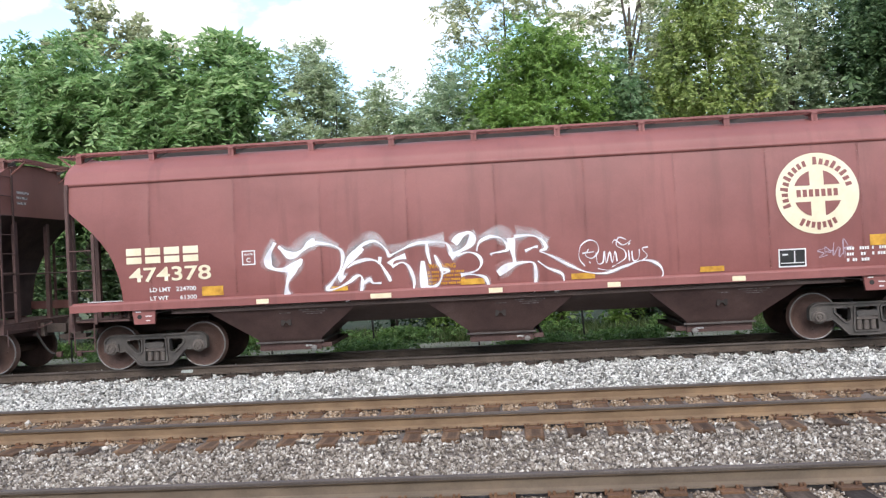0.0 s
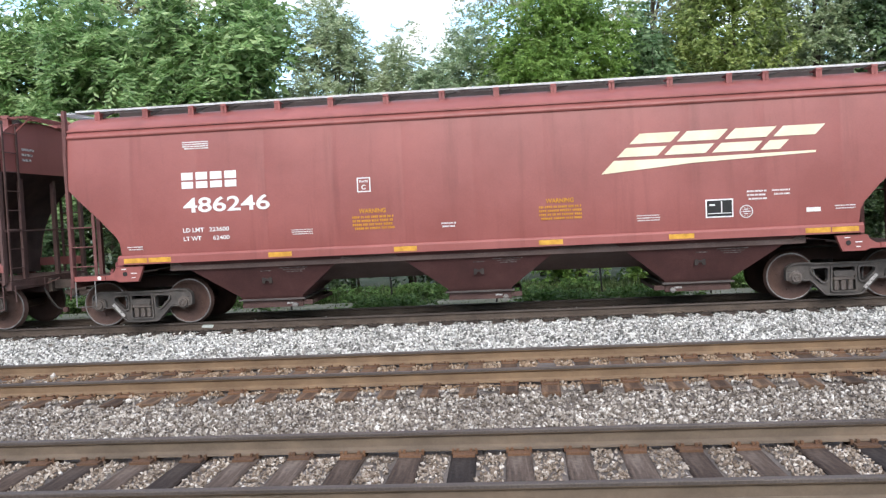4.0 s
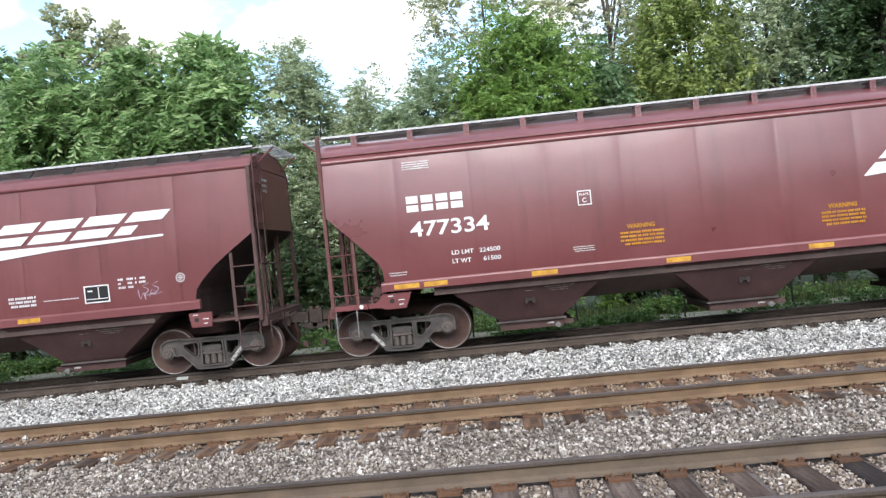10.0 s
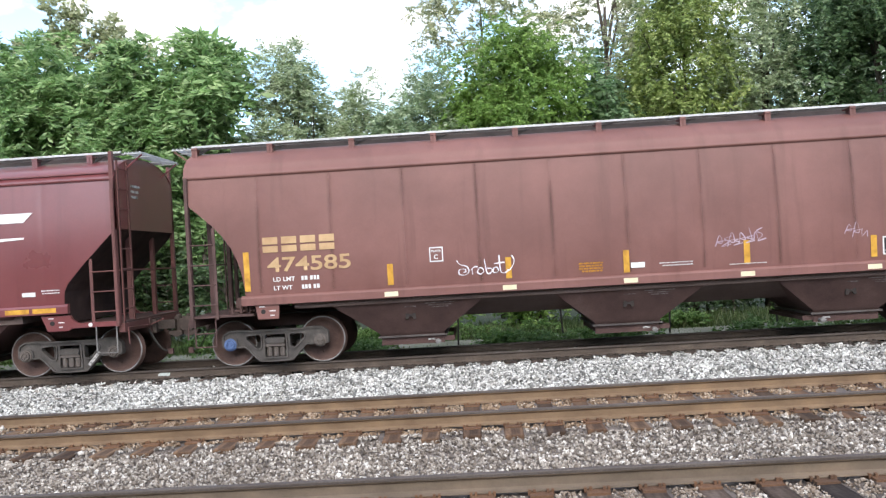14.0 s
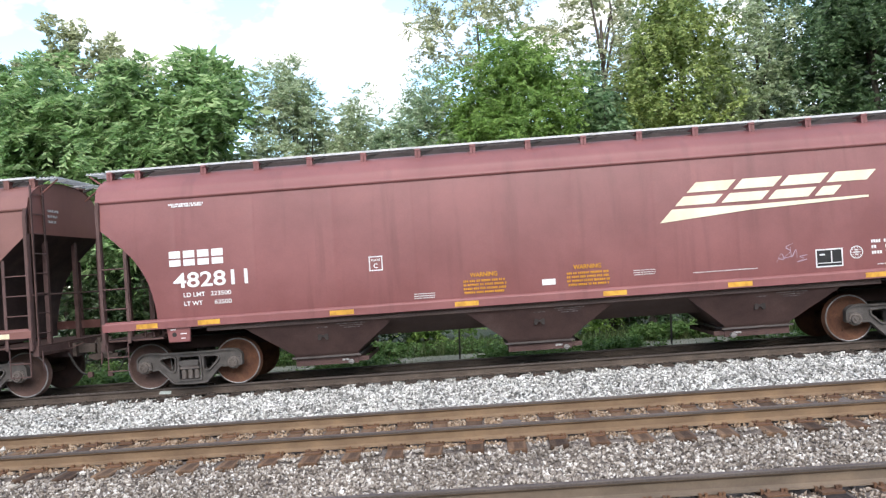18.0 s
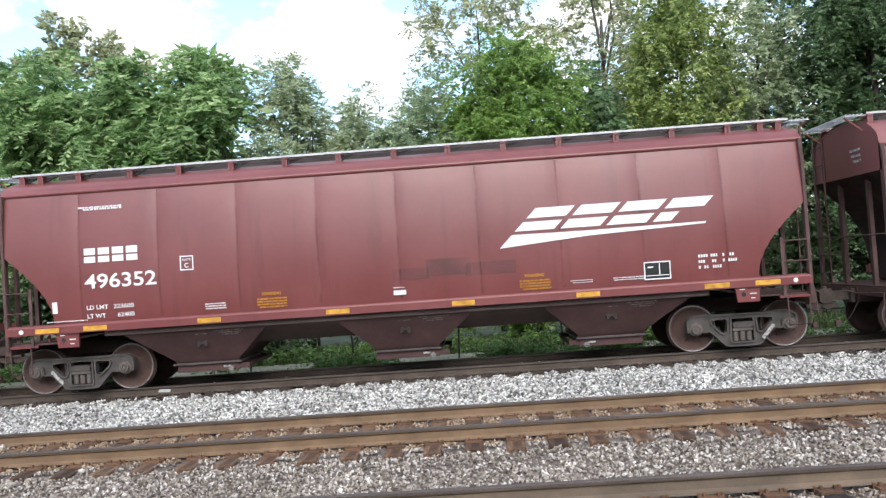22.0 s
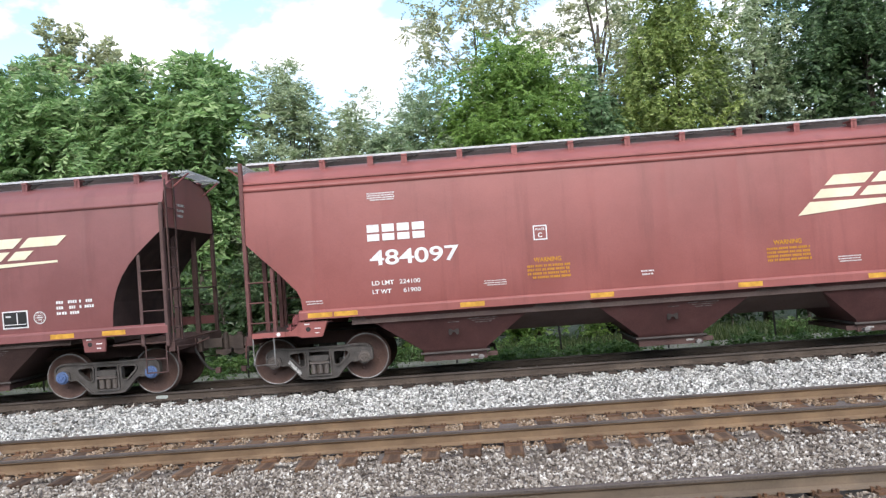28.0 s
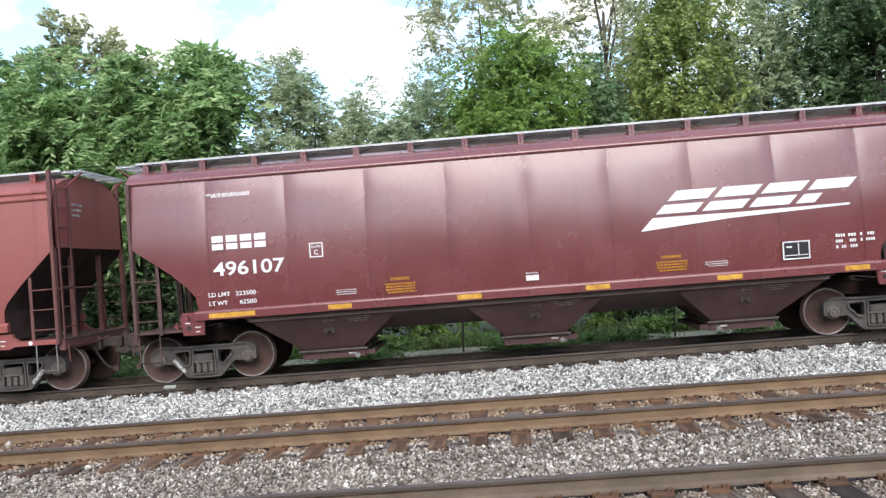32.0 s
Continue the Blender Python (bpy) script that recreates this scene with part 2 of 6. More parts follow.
AMBER = mottled("amber_stencil_paint", [(0.3, (0.45, 0.20, 0.02)), (0.6, (0.58, 0.27, 0.03))], 3.0, 0.6, relief=0.05)
PALE_STRIP = mottled("pale_reflective_strip", [(0.3, (0.64, 0.56, 0.37)), (0.6, (0.76, 0.68, 0.48))], 3.0, 0.5, relief=0.05)
SPRAY = mottled("white_spray_paint", [(0.3, (0.55, 0.53, 0.56)), (0.6, (0.82, 0.8, 0.84))], 3.0, 0.6, relief=0.05)
SPRAY_THIN = mottled("thin_violet_grey_spray_paint", [(0.3, (0.32, 0.22, 0.27)), (0.6, (0.48, 0.38, 0.44))], 3.0, 0.7, relief=0.05)


# ---- building tools ----
class Shape:
    """Collects faces for one mesh."""

    def __init__(self):
        self.v, self.f = [], []

    def poly(self, pts):
        k = len(self.v)
        self.v += [tuple(p) for p in pts]
        self.f.append(tuple(range(k, k + len(pts))))
        return self

    def box(self, x0, x1, y0, y1, z0, z1):
        k = len(self.v)
        self.v += [(x, y, z) for z in (z0, z1) for y in (y0, y1) for x in (x0, x1)]
        self.f += [tuple(k + i for i in q) for q in ((0, 2, 3, 1), (4, 5, 7, 6), (0, 1, 5, 4), (2, 6, 7, 3), (0, 4, 6, 2), (1, 3, 7, 5))]
        return self

    def prism(self, outline, y0, y1):
        """A plate with an outline in x and z, between two values of y."""
        k, c = len(self.v), len(outline)
        self.v += [(x, y0, z) for x, z in outline] + [(x, y1, z) for x, z in outline]
        self.f.append(tuple(range(k, k + c)))
        self.f.append(tuple(range(k + 2 * c - 1, k + c - 1, -1)))
        self.f += [(k + i, k + c + i, k + c + (i + 1) % c, k + (i + 1) % c) for i in range(c)]
        return self

    def loft(self, rings, closed=True, caps=True):
        k, c = len(self.v), len(rings[0])
        for r in rings:
            self.v += [tuple(p) for p in r]
        last = c if closed else c - 1
        for j in range(len(rings) - 1):
            for i in range(last):
                a, b = k + j * c + i, k + j * c + (i + 1) % c
                self.f.append((a, b, b + c, a + c))
        if caps and closed:
            self.f.append(tuple(k + i for i in range(c))[::-1])
            self.f.append(tuple(k + (len(rings) - 1) * c + i for i in range(c)))
        return self

    def tube(self, a, b, r, seg=8, r2=None):
        a, b = Vector(a), Vector(b)
        d = (b - a).normalized()
        u = d.orthogonal().normalized()
        w = d.cross(u)
        rings = [[p + q * (math.cos(2 * math.pi * i / seg) * u + math.sin(2 * math.pi * i / seg) * w) for i in range(seg)]
                 for p, q in ((a, r), (b, r if r2 is None else r2))]
        return self.loft(rings)

    def turned(self, profile, seg=32, caps=True):
        """A lathe round the y axis; profile of (radius, y)."""
        rings = [[(r * math.cos(2 * math.pi * i / seg), y, r * math.sin(2 * math.pi * i / seg)) for i in range(seg)] for r, y in profile]
        return self.loft(rings, caps=caps)

    def mesh(self, name, mat, smooth=False):
        me = bpy.data.meshes.new(name)
        me.from_pydata(self.v, [], self.f)
        me.materials.append(mat)
        if smooth:
            me.polygons.foreach_set("use_smooth", [True] * len(me.polygons))
        me.update()
        return me


def fix_normals(me):
    bm = bmesh.new()
    bm.from_mesh(me)
    bmesh.ops.recalc_face_normals(bm, faces=bm.faces)
    bm.to_mesh(me)
    bm.free()
    return me


def put(name, me, parent=None, place=(0, 0, 0), label=""):
    """Links one mesh as a part of a thing, or of a part."""
    ob = new(name, me)
    ob.parent = parent
    ob.location = place
    return tagged(ob, label) if label else ob


def part(name, shape, mat, parent, label="", place=(0, 0, 0), smooth=False):
    return put(name, fix_normals(shape.mesh(name, mat, smooth)), parent, place, label)


WORDS = {}


def word_mesh(text, mat, weight=0.02):
    """The outline of a text one unit high, lying in the x-z plane, from its left lower corner."""
    key = (text, mat.name)
    weight = 0.036 if text.replace(" ", "").isalpha() else 0.023
    if key not in WORDS:
        cu = bpy.data.curves.new("text", "FONT")
        cu.body, cu.size, cu.offset = text, 1.4, weight
        ob = new("text", cu)
        dg = bpy.context.evaluated_depsgraph_get()
        dg.update()
        me = bpy.data.meshes.new_from_object(ob.evaluated_get(dg))
        bpy.data.objects.remove(ob)
        bpy.data.curves.remove(cu)
        co = np.empty(len(me.vertices) * 3)
        me.vertices.foreach_get("co", co)
        co = co.reshape(-1, 3)
        lo, hi = co.min(0), co.max(0)
        flat = (co - lo) / (hi - lo)[1]
        out = np.stack([flat[:, 0], 0 * flat[:, 0], flat[:, 1]], -1)
        me.vertices.foreach_set("co", out.ravel())
        me.materials.clear()
        me.materials.append(mat)
        me.update()
        WORDS[key] = me, float(flat[:, 0].max())
    return WORDS[key]


# ---- ground and tracks ----
NEAR, MIDDLE, FAR = 6.742, 11.20, 17.345  # the middles of the three tracks
GAUGE_HALF = 0.754
rng = np.random.default_rng(7)


def sheet(name, mat, x0, x1, y0, y1, nx, ny, height, label, category):
    xs, ys = np.linspace(x0, x1, nx), np.linspace(y0, y1, ny)
    v = [(x, y, height(x, y)) for y in ys for x in xs]
    f = [(j * nx + i, j * nx + i + 1, (j + 1) * nx + i + 1, (j + 1) * nx + i) for j in range(ny - 1) for i in range(nx - 1)]
    me = bpy.data.meshes.new(name)
    me.from_pydata(v, [], f)
    me.materials.append(mat)
    return tagged(new(name, me), label, category, kind="structure")


def bed_height(x, y):
    z = -0.255 + 0.02 * noise.noise((x * 0.7, y * 0.9, 3.0))
    if y > 14.2:
        z += 0.035 * min(1.0, (y - 14.2) / 1.5)
    z -= 0.05 * math.exp(-((y - 13.9) / 0.5) ** 2)
    if 8.0 < y < 10.0:  # the lower strip between the two near tracks
        z -= 0.07 * min(1.0, (y - 8.0) / 0.3, (10.0 - y) / 0.25)
    for c in (NEAR, MIDDLE):
        if abs(y - c) < 1.2:
            z += 0.048 if c == NEAR else 0.064
    if 1.18 < abs(y - MIDDLE) < 2.2:  # stone heaped over the tie ends
        z = max(z, -0.236 - 0.16 * max(0.0, abs(y - MIDDLE) - 1.3))
    if y > 18.9:
        z -= 0.32 * min(1.0, (y - 18.9) / 2.2)
    if y < 5.0:
        z -= 0.18 * min(1.0, (5.0 - y) / 2.0)
    return z


def land_height(x, y):
    r = math.hypot(x, y - 12)
    return -0.62 + 0.05 * noise.noise((x * 0.2, y * 0.2, 0.0)) + (0.0 if r < 60 else 0.3 * noise.noise((x * 0.01, y * 0.01, 5.0)))


land = Shape()
levels = [-1500, -400, -120, -60, -40] + list(np.arange(-30, 30.1, 1.5)) + [40, 60, 120, 400, 1500]
rings = [[(x, y + 12, land_height(x, y + 12)) for x in levels] for y in levels]
tagged(put("ground", land.loft(rings, closed=False).mesh("ground", SOIL)), "grassy ground sheet along the railway and under the trees", "ground", kind="structure")
sheet("ballast_bed", BED, -60, 60, 2.6, 21.2, 160, 200, lambda x, y: bed_height(x, y) - 0.012, "dusty stone bed that carries the three tracks", "ballast bed")
sheet("pavement", DIRT, -60, 60, 22.4, 25.2, 80, 6, lambda x, y: -0.53 + 0.03 * noise.noise((x * 0.4, y, 9.0)) - 0.05 * abs(y - 23.8), "pale dirt lane beyond the far track", "dirt lane")


def stone_field(name, mat, count, x0, x1, y0, y1, size, label, keep=None, lift=0.35):
    """Loose broken stones, eight faces each, in one mesh."""
    x, y = rng.uniform(x0, x1, count), rng.uniform(y0, y1, count)
    if keep is not None:
        ok = keep(x, y)
        x, y = x[ok], y[ok]
    n = len(x)
    z = np.array([bed_height(a, b) for a, b in zip(x, y)])
    r = size * rng.uniform(0.6, 1.35, n)
    base = np.array([(1, 0, 0), (-1, 0, 0), (0, 1, 0), (0, -1, 0), (0, 0, 1), (0, 0, -1)], float)
    pts = base[None] * rng.uniform(0.7, 1.2, (n, 6, 1)) + rng.uniform(-0.35, 0.35, (n, 6, 3))
    pts *= np.stack([rng.uniform(0.8, 1.3, n), rng.uniform(0.7, 1.1, n), rng.uniform(0.55, 0.9, n)], -1)[:, None, :]
    q = rng.normal(size=(n, 4))
    q /= np.linalg.norm(q, axis=1, keepdims=True)
    a, b, c, d = q.T
    rot = np.stack([1 - 2 * (c * c + d * d), 2 * (b * c - a * d), 2 * (b * d + a * c), 2 * (b * c + a * d), 1 - 2 * (b * b + d * d), 2 * (c * d - a * b),
                    2 * (b * d - a * c), 2 * (c * d + a * b), 1 - 2 * (b * b + c * c)], -1).reshape(n, 3, 3)
    pts = np.einsum("nij,nkj->nki", rot, pts) * r[:, None, None] + np.stack([x, y, z + r * rng.uniform(-0.1, 2 * lift, n)], -1)[:, None, :]
    tri = np.array([(0, 2, 4), (2, 1, 4), (1, 3, 4), (3, 0, 4), (2, 0, 5), (1, 2, 5), (3, 1, 5), (0, 3, 5)])
    faces = (np.arange(n)[:, None, None] * 6 + tri[None]).reshape(-1, 3)
    me = bpy.data.meshes.new(name)
    me.from_pydata(pts.reshape(-1, 3).tolist(), [], faces.tolist())
    me.materials.append(mat)
    return tagged(new(name, me), label, "ballast", kind="stuff")


def off_ties(centre, phase, reach=1.33):
    def keep(x, y):
        on_tie = (np.abs((x - phase + 0.25) % 0.5 - 0.25) < 0.13) & (np.abs(y - centre) < reach)
        on_rail = np.abs(np.abs(y - centre) - GAUGE_HALF) < 0.075
        return ~(on_tie | on_rail)
    return keep


def off_rails(x, y):
    return np.abs(np.abs(y - FAR) - GAUGE_HALF) > 0.12


NEAR_PHASE, MIDDLE_PHASE, FAR_PHASE = -0.05, -0.156, 0.1
def inside(keep, centre, inner, half=0.95):
    return lambda x, y: keep(x, y) & ((np.abs(y - centre) < half) == inner)


near_free, middle_free = off_ties(NEAR, NEAR_PHASE), off_ties(MIDDLE, MIDDLE_PHASE, 1.24)
stone_field("track_ballast", BALLAST_TAN, 27000, -6.6, 6.6, NEAR - 1.0, NEAR + 1.0, 0.0178, "dusty tan broken stone between the ties of the nearest track", inside(near_free, NEAR, True))
stone_field("track_ballast", BALLAST_OLD, 52000, -6.6, 6.6, 4.2, 9.2, 0.0215, "brown-grey broken stone round the nearest track", inside(near_free, NEAR, False))
stone_field("track_ballast", BALLAST_RUST, 27000, -8.6, 8.6, MIDDLE - 1.15, MIDDLE + 1.15, 0.0225, "rust-stained broken stone between the ties of the middle track", inside(middle_free, MIDDLE, True, 1.08))
stone_field("track_ballast", BALLAST_OLD, 54000, -8.6, 8.6, 9.2, 12.6, 0.0228, "brown-grey broken stone round the middle track", inside(middle_free, MIDDLE, False, 1.08))
far_free = off_ties(FAR, FAR_PHASE)
stone_field("track_ballast", BALLAST_NEW, 105000, -12.0, 12.0, 12.1, 16.6, 0.0285, "fresh light grey broken stone beside the far track", lambda x, y: off_rails(x, y) & (far_free(x, y) | (y < 16.08)), 0.5)
stone_field("track_ballast", BALLAST_NEW, 9000, -14, 14, 16.6, 19.6, 0.042, "dusty light grey broken stone under the far track", off_rails)
stone_field("track_ballast", BALLAST_OLD, 8000, -45, 45, 3.0, 20.0, 0.05, "scattered broken stone along the tracks", lambda x, y: (np.abs(x) > 6.6) & off_rails(x, y) & off_ties(NEAR, NEAR_PHASE)(x, y) & off_ties(MIDDLE, MIDDLE_PHASE)(x, y))

# rails with head, web and foot
HALF_RAIL = [(0.0365, -0.004), (0.0365, -0.03), (0.028, -0.042), (0.009, -0.052), (0.009, -0.13), (0.03, -0.145), (0.07, -0.158), (0.07, -0.168)]


def rail_mesh(mat):
    outline = [(-a, b) for a, b in HALF_RAIL][::-1] + HALF_RAIL
    s = Shape()
    s.loft([[(x, y, z) for y, z in outline] for x in (-80, -30, -12, 0, 12, 30, 80)])
    return fix_normals(s.mesh("rail", mat))


def head_mesh():
    s = Shape()
    s.loft([[(x, y, z) for y, z in ((-0.0385, -0.030), (-0.0385, -0.009), (-0.030, -0.002), (0.030, -0.002), (0.0385, -0.009), (0.0385, -0.030))] for x in (-80, 0, 80)])
    return fix_normals(s.mesh("running_surface", RAIL_TOP))


def tie_mesh(seed, mat):
    r = random.Random(seed)
    s = Shape()
    w = 0.115
    rows = []
    for y in (-1.3, -1.29, -0.8, 0.0, 0.8, 1.29, 1.3):
        k = 0.012 if abs(y) > 1.295 else 0.0
        j = [r.uniform(-0.006, 0.006) for _ in range(6)]
        rows.append([(-w + k + j[0], y, -0.40), (-w + k + j[1], y, -0.205 - k), (-w + 0.015 + k, y, -0.192 - k + j[2]), (w - 0.015 - k, y, -0.192 - k + j[3]), (w - k + j[4], y, -0.205 - k), (w - k + j[5], y, -0.40)])
    s.loft(rows)
    return fix_normals(s.mesh("tie", mat))


def plate_mesh(mat):
    s = Shape()
    s.box(-0.10, 0.10, -0.19, 0.19, -0.196, -0.172)
    for sx, sy in ((-0.06, -0.095), (0.06, 0.095), (0.06, -0.10), (-0.05, 0.14)):
        s.box(sx - 0.012, sx + 0.012, sy - 0.018, sy + 0.018, -0.172, -0.140)
    for sx in (-1, 1):
        s.box(sx * 0.104 - 0.012, sx * 0.104 + 0.012, -0.085, 0.085, -0.196, -0.150)
    return fix_normals(s.mesh("tie_plate", mat))


RAIL_ME, GREY_RAIL_ME, DARK_RAIL_ME, HEAD_ME, PLATE_ME, DARK_PLATE_ME = rail_mesh(RAIL_SIDE), rail_mesh(RAIL_GREY), rail_mesh(RAIL_DARK), head_mesh(), plate_mesh(PLATE), plate_mesh(PLATE_DARK)
TIES, RUST_TIES = [tie_mesh(i, TIE) for i in range(7)], [tie_mesh(i, TIE_RUST) for i in range(7)]


def track(centre, phase, half, label):
    tr = tagged(new("railway_track"), label, "railway track", "parallel railway tracks")
    tr.location = (0, centre, 0)
    for side in (-1, 1):
        rail = put("rail", {FAR: DARK_RAIL_ME, NEAR: GREY_RAIL_ME}.get(centre, RAIL_ME), tr, (0, side * GAUGE_HALF, 0), {FAR: "steel rail coloured dark for the shade below the train", NEAR: "brown-grey steel rail"}.get(centre, "rusty tan-brown steel rail"))
        put("running_surface", HEAD_ME, rail, (0, 0, 0.003), "wheel-worn grey rail head")
    k0, k1 = math.ceil((-half - phase) / 0.5), math.floor((half - phase) / 0.5)
    pick = random.Random(int(centre * 10))
    for k in range(k0, k1 + 1):
        t = put("tie", pick.choice(RUST_TIES if centre == MIDDLE else TIES), tr, (phase + 0.5 * k + pick.uniform(-0.02, 0.02), pick.uniform(-0.04, 0.04), pick.uniform(-0.006, 0.006)))
        t.rotation_euler = (0, 0, pick.uniform(-0.012, 0.012))
        for side in (-1, 1):
            put("tie_plate", DARK_PLATE_ME if centre == FAR else PLATE_ME, t, (0, side * GAUGE_HALF - t.location.y, -t.location.z))
    far = Shape()
    for k in list(range(-118, k0)) + list(range(k1 + 1, 119)):
        x = phase + 0.5 * k
        far.box(x - 0.115, x + 0.115, -1.3, 1.3, -0.40, -0.192)
    ob = part("far_ties", far, TIE, tr, "weathered wooden ties further along")
    tagged(ob, kind="stuff")
    return tr


track(NEAR, NEAR_PHASE, 8.0, "railway track with rusty rails on split grey wooden ties")
track(MIDDLE, MIDDLE_PHASE, 11.0, "railway track with orange-brown rails and stone-covered ties")
track(FAR, FAR_PHASE, 15.0, "railway track that the freight train runs on, in light ballast")


# ---- the freight train ----
# distance run since the start: 4.59 m/s, slowly gaining speed
def run(t):
    return 4.58726 * t + 0.0133134 * t ** 2 + 3.68e-5 * t ** 3 - 4.437e-6 * t ** 4


WHEEL_R, WHEELBASE = 0.457, 1.778
MESHES = {}


def cached(key, make):
    if key not in MESHES:
        MESHES[key] = make()
    return MESHES[key]


def wheelset_mesh(mat):
    s = Shape()
    for side in (-1, 1):
        prof = [(0.0, 0.80), (0.10, 0.80), (0.12, 0.785), (0.17, 0.745), (0.30, 0.755), (0.385, 0.79), (0.40, 0.812), (0.448, 0.814),
                (0.457, 0.806), (0.460, 0.72), (0.485, 0.708), (0.480, 0.685), (0.40, 0.682), (0.30, 0.70), (0.12, 0.66), (0.0, 0.66)]
        s.turned([(max(r, 0.004), side * y) for r, y in prof], 32)
    s.turned([(0.085, -0.79), (0.08, 0.79)], 12)
    for side in (-1, 1):  # cast bosses on the wheel plates, seen as the wheels turn
        for i in range(4):
            a = 2 * math.pi * i / 4
            c = (0.25 * math.cos(a), 0.25 * math.sin(a))
            s.box(c[0] - 0.018, c[0] + 0.018, side * 0.74, side * 0.762, c[1] - 0.018, c[1] + 0.018)
    return fix_normals(s.mesh("wheelset", mat, True))


def rim_mesh():
    s = Shape()
    for side in (-1, 1):
        s.turned([(0.432, side * 0.8145), (0.440, side * 0.8175), (0.4555, side * 0.8165), (0.4575, side * 0.800)], 32, False)
    return s.mesh("rim", RIM, True)


def rounded(pts, r, seg=4):
    """A closed outline with its corners rounded."""
    out = []
    for i, p in enumerate(pts):
        p, a, b = Vector(p), Vector(pts[i - 1]), Vector(pts[(i + 1) % len(pts)])
        u, w = (a - p), (b - p)
        k = min(r, u.length * 0.45, w.length * 0.45)
        u, w = p + u.normalized() * k, p + w.normalized() * k
        for j in range(seg + 1):
            q = j / seg
            c = u * (1 - q) ** 2 + p * 2 * q * (1 - q) + w * q * q
            out.append((c.x, c.y))
    return out


def casting(name, outer, holes, web, rim, lip, mat):
    """A cast plate with openings: a web with a raised rim round its outline and round each opening."""
    bm = bmesh.new()
    for y in (-web, web):
        edges = []
        for loop in [outer] + holes:
            vs = [bm.verts.new((x, y, z)) for x, z in loop]
            edges += [bm.edges.new((vs[i - 1], vs[i])) for i in range(len(vs))]
        bmesh.ops.triangle_fill(bm, edges=edges, use_beauty=True)
    for n, loop in enumerate([outer] + holes):
        inner = []
        for i, p in enumerate(loop):
            d = Vector(loop[(i + 1) % len(loop)]) - Vector(loop[i - 1])
            side = Vector((-d.y, d.x)).normalized() * lip
            inner.append((p[0] + side.x, p[1] + side.y))
        area = sum(loop[i - 1][0] * loop[i][1] - loop[i][0] * loop[i - 1][1] for i in range(len(loop)))
        if (area > 0) != (n == 0):
            inner = [(2 * p[0] - q[0], 2 * p[1] - q[1]) for p, q in zip(loop, inner)]
        rows = [[bm.verts.new((x, y, z)) for x, z in ring] for ring, y in ((loop, -rim), (inner, -rim), (inner, rim), (loop, rim))]
        for a, b in zip(rows, rows[1:] + rows[:1]):
            for i in range(len(a)):
                bm.faces.new((a[i - 1], a[i], b[i], b[i - 1]))
    bmesh.ops.recalc_face_normals(bm, faces=bm.faces)
    me = bpy.data.meshes.new(name)
    bm.to_mesh(me)
    bm.free()
    me.materials.append(mat)
    return me


def side_frame_mesh():
    """Cast truck side: flat top chord, rounded three-cornered windows, spring opening, dipped bottom chord."""
    half = [(0.0, 0.715), (0.50, 0.715), (0.72, 0.735), (0.93, 0.725), (1.05, 0.64), (1.055, 0.40), (0.985, 0.40), (0.97, 0.55), (0.80, 0.555), (0.79, 0.39), (0.70, 0.375), (0.62, 0.395), (0.33, 0.095), (0.0, 0.085)]
    outline = half + [(-x, z) for x, z in half[-2:0:-1]]
    outer = rounded(outline, 0.05)
    holes = []
    for e in (-1, 1):
        holes.append(rounded([(e * 0.285, 0.625), (e * 0.57, 0.605), (e * 0.575, 0.545), (e * 0.37, 0.345), (e * 0.295, 0.37)], 0.06))
    holes.append(rounded([(-0.20, 0.625), (0.20, 0.625), (0.215, 0.18), (-0.215, 0.18)], 0.03))
    return casting("side_frame", outer, holes, 0.035, 0.075, 0.032, TRUCK)


def spring_mesh():
    """A closely wound spring: a ribbed barrel."""
    s = Shape()
    rings = []
    for i in range(11):
        r = 0.058 if i % 2 else 0.051
        rings.append([(r * math.cos(a), r * math.sin(a), 0.187 + i * 0.0186) for a in np.linspace(0, 2 * math.pi, 9, endpoint=False)])
    s.loft(rings)
    return s.mesh("spring", CAP_GREY, True)


def bolster_end_mesh():
    s = Shape()
    s.prism([(-0.195, 0.385), (0.195, 0.385), (0.195, 0.43), (0.13, 0.445), (0.11, 0.475), (0.18, 0.49), (0.18, 0.535), (-0.18, 0.535), (-0.18, 0.49), (-0.11, 0.475), (-0.13, 0.445), (-0.195, 0.43)], -0.085, 0.085)
    s.prism([(-0.05, 0.445), (0.05, 0.445), (0.0, 0.49)], -0.095, -0.085)
    return fix_normals(s.mesh("bolster_end", CAP_GREY))


def bolster_mesh():
    s = Shape()
    s.loft([[(x * w, y, z) for x, z in ((-0.20, zb), (0.20, zb), (0.22, 0.54), (0.17, 0.555), (-0.17, 0.555), (-0.22, 0.54))]
            for y, w, zb in ((-1.12, 0.9, 0.45), (-0.9, 1.0, 0.42), (-0.4, 1.0, 0.36), (0.4, 1.0, 0.36), (0.9, 1.0, 0.42), (1.12, 0.9, 0.45))])
    s.tube((0, 0, 0.55), (0, 0, 0.72), 0.19, 16)
    return fix_normals(s.mesh("truck", TRUCK))


def cap_mesh(mat):
    s = Shape()
    s.turned([(0.01, -1.160), (0.032, -1.160), (0.038, -1.150), (0.060, -1.150), (0.066, -1.166), (0.088, -1.164), (0.095, -1.15), (0.097, -1.12), (0.122, -1.115), (0.127, -1.05), (0.11, -0.93)], 24)
    for i in range(3):
        a = 2 * math.pi * i / 3 + 0.4
        c = (0.048 * math.cos(a), -1.165, 0.048 * math.sin(a))
        s.tube(c, (c[0], -1.185, c[2]), 0.016, 6)
    return fix_normals(s.mesh("bearing_cap", mat, False))


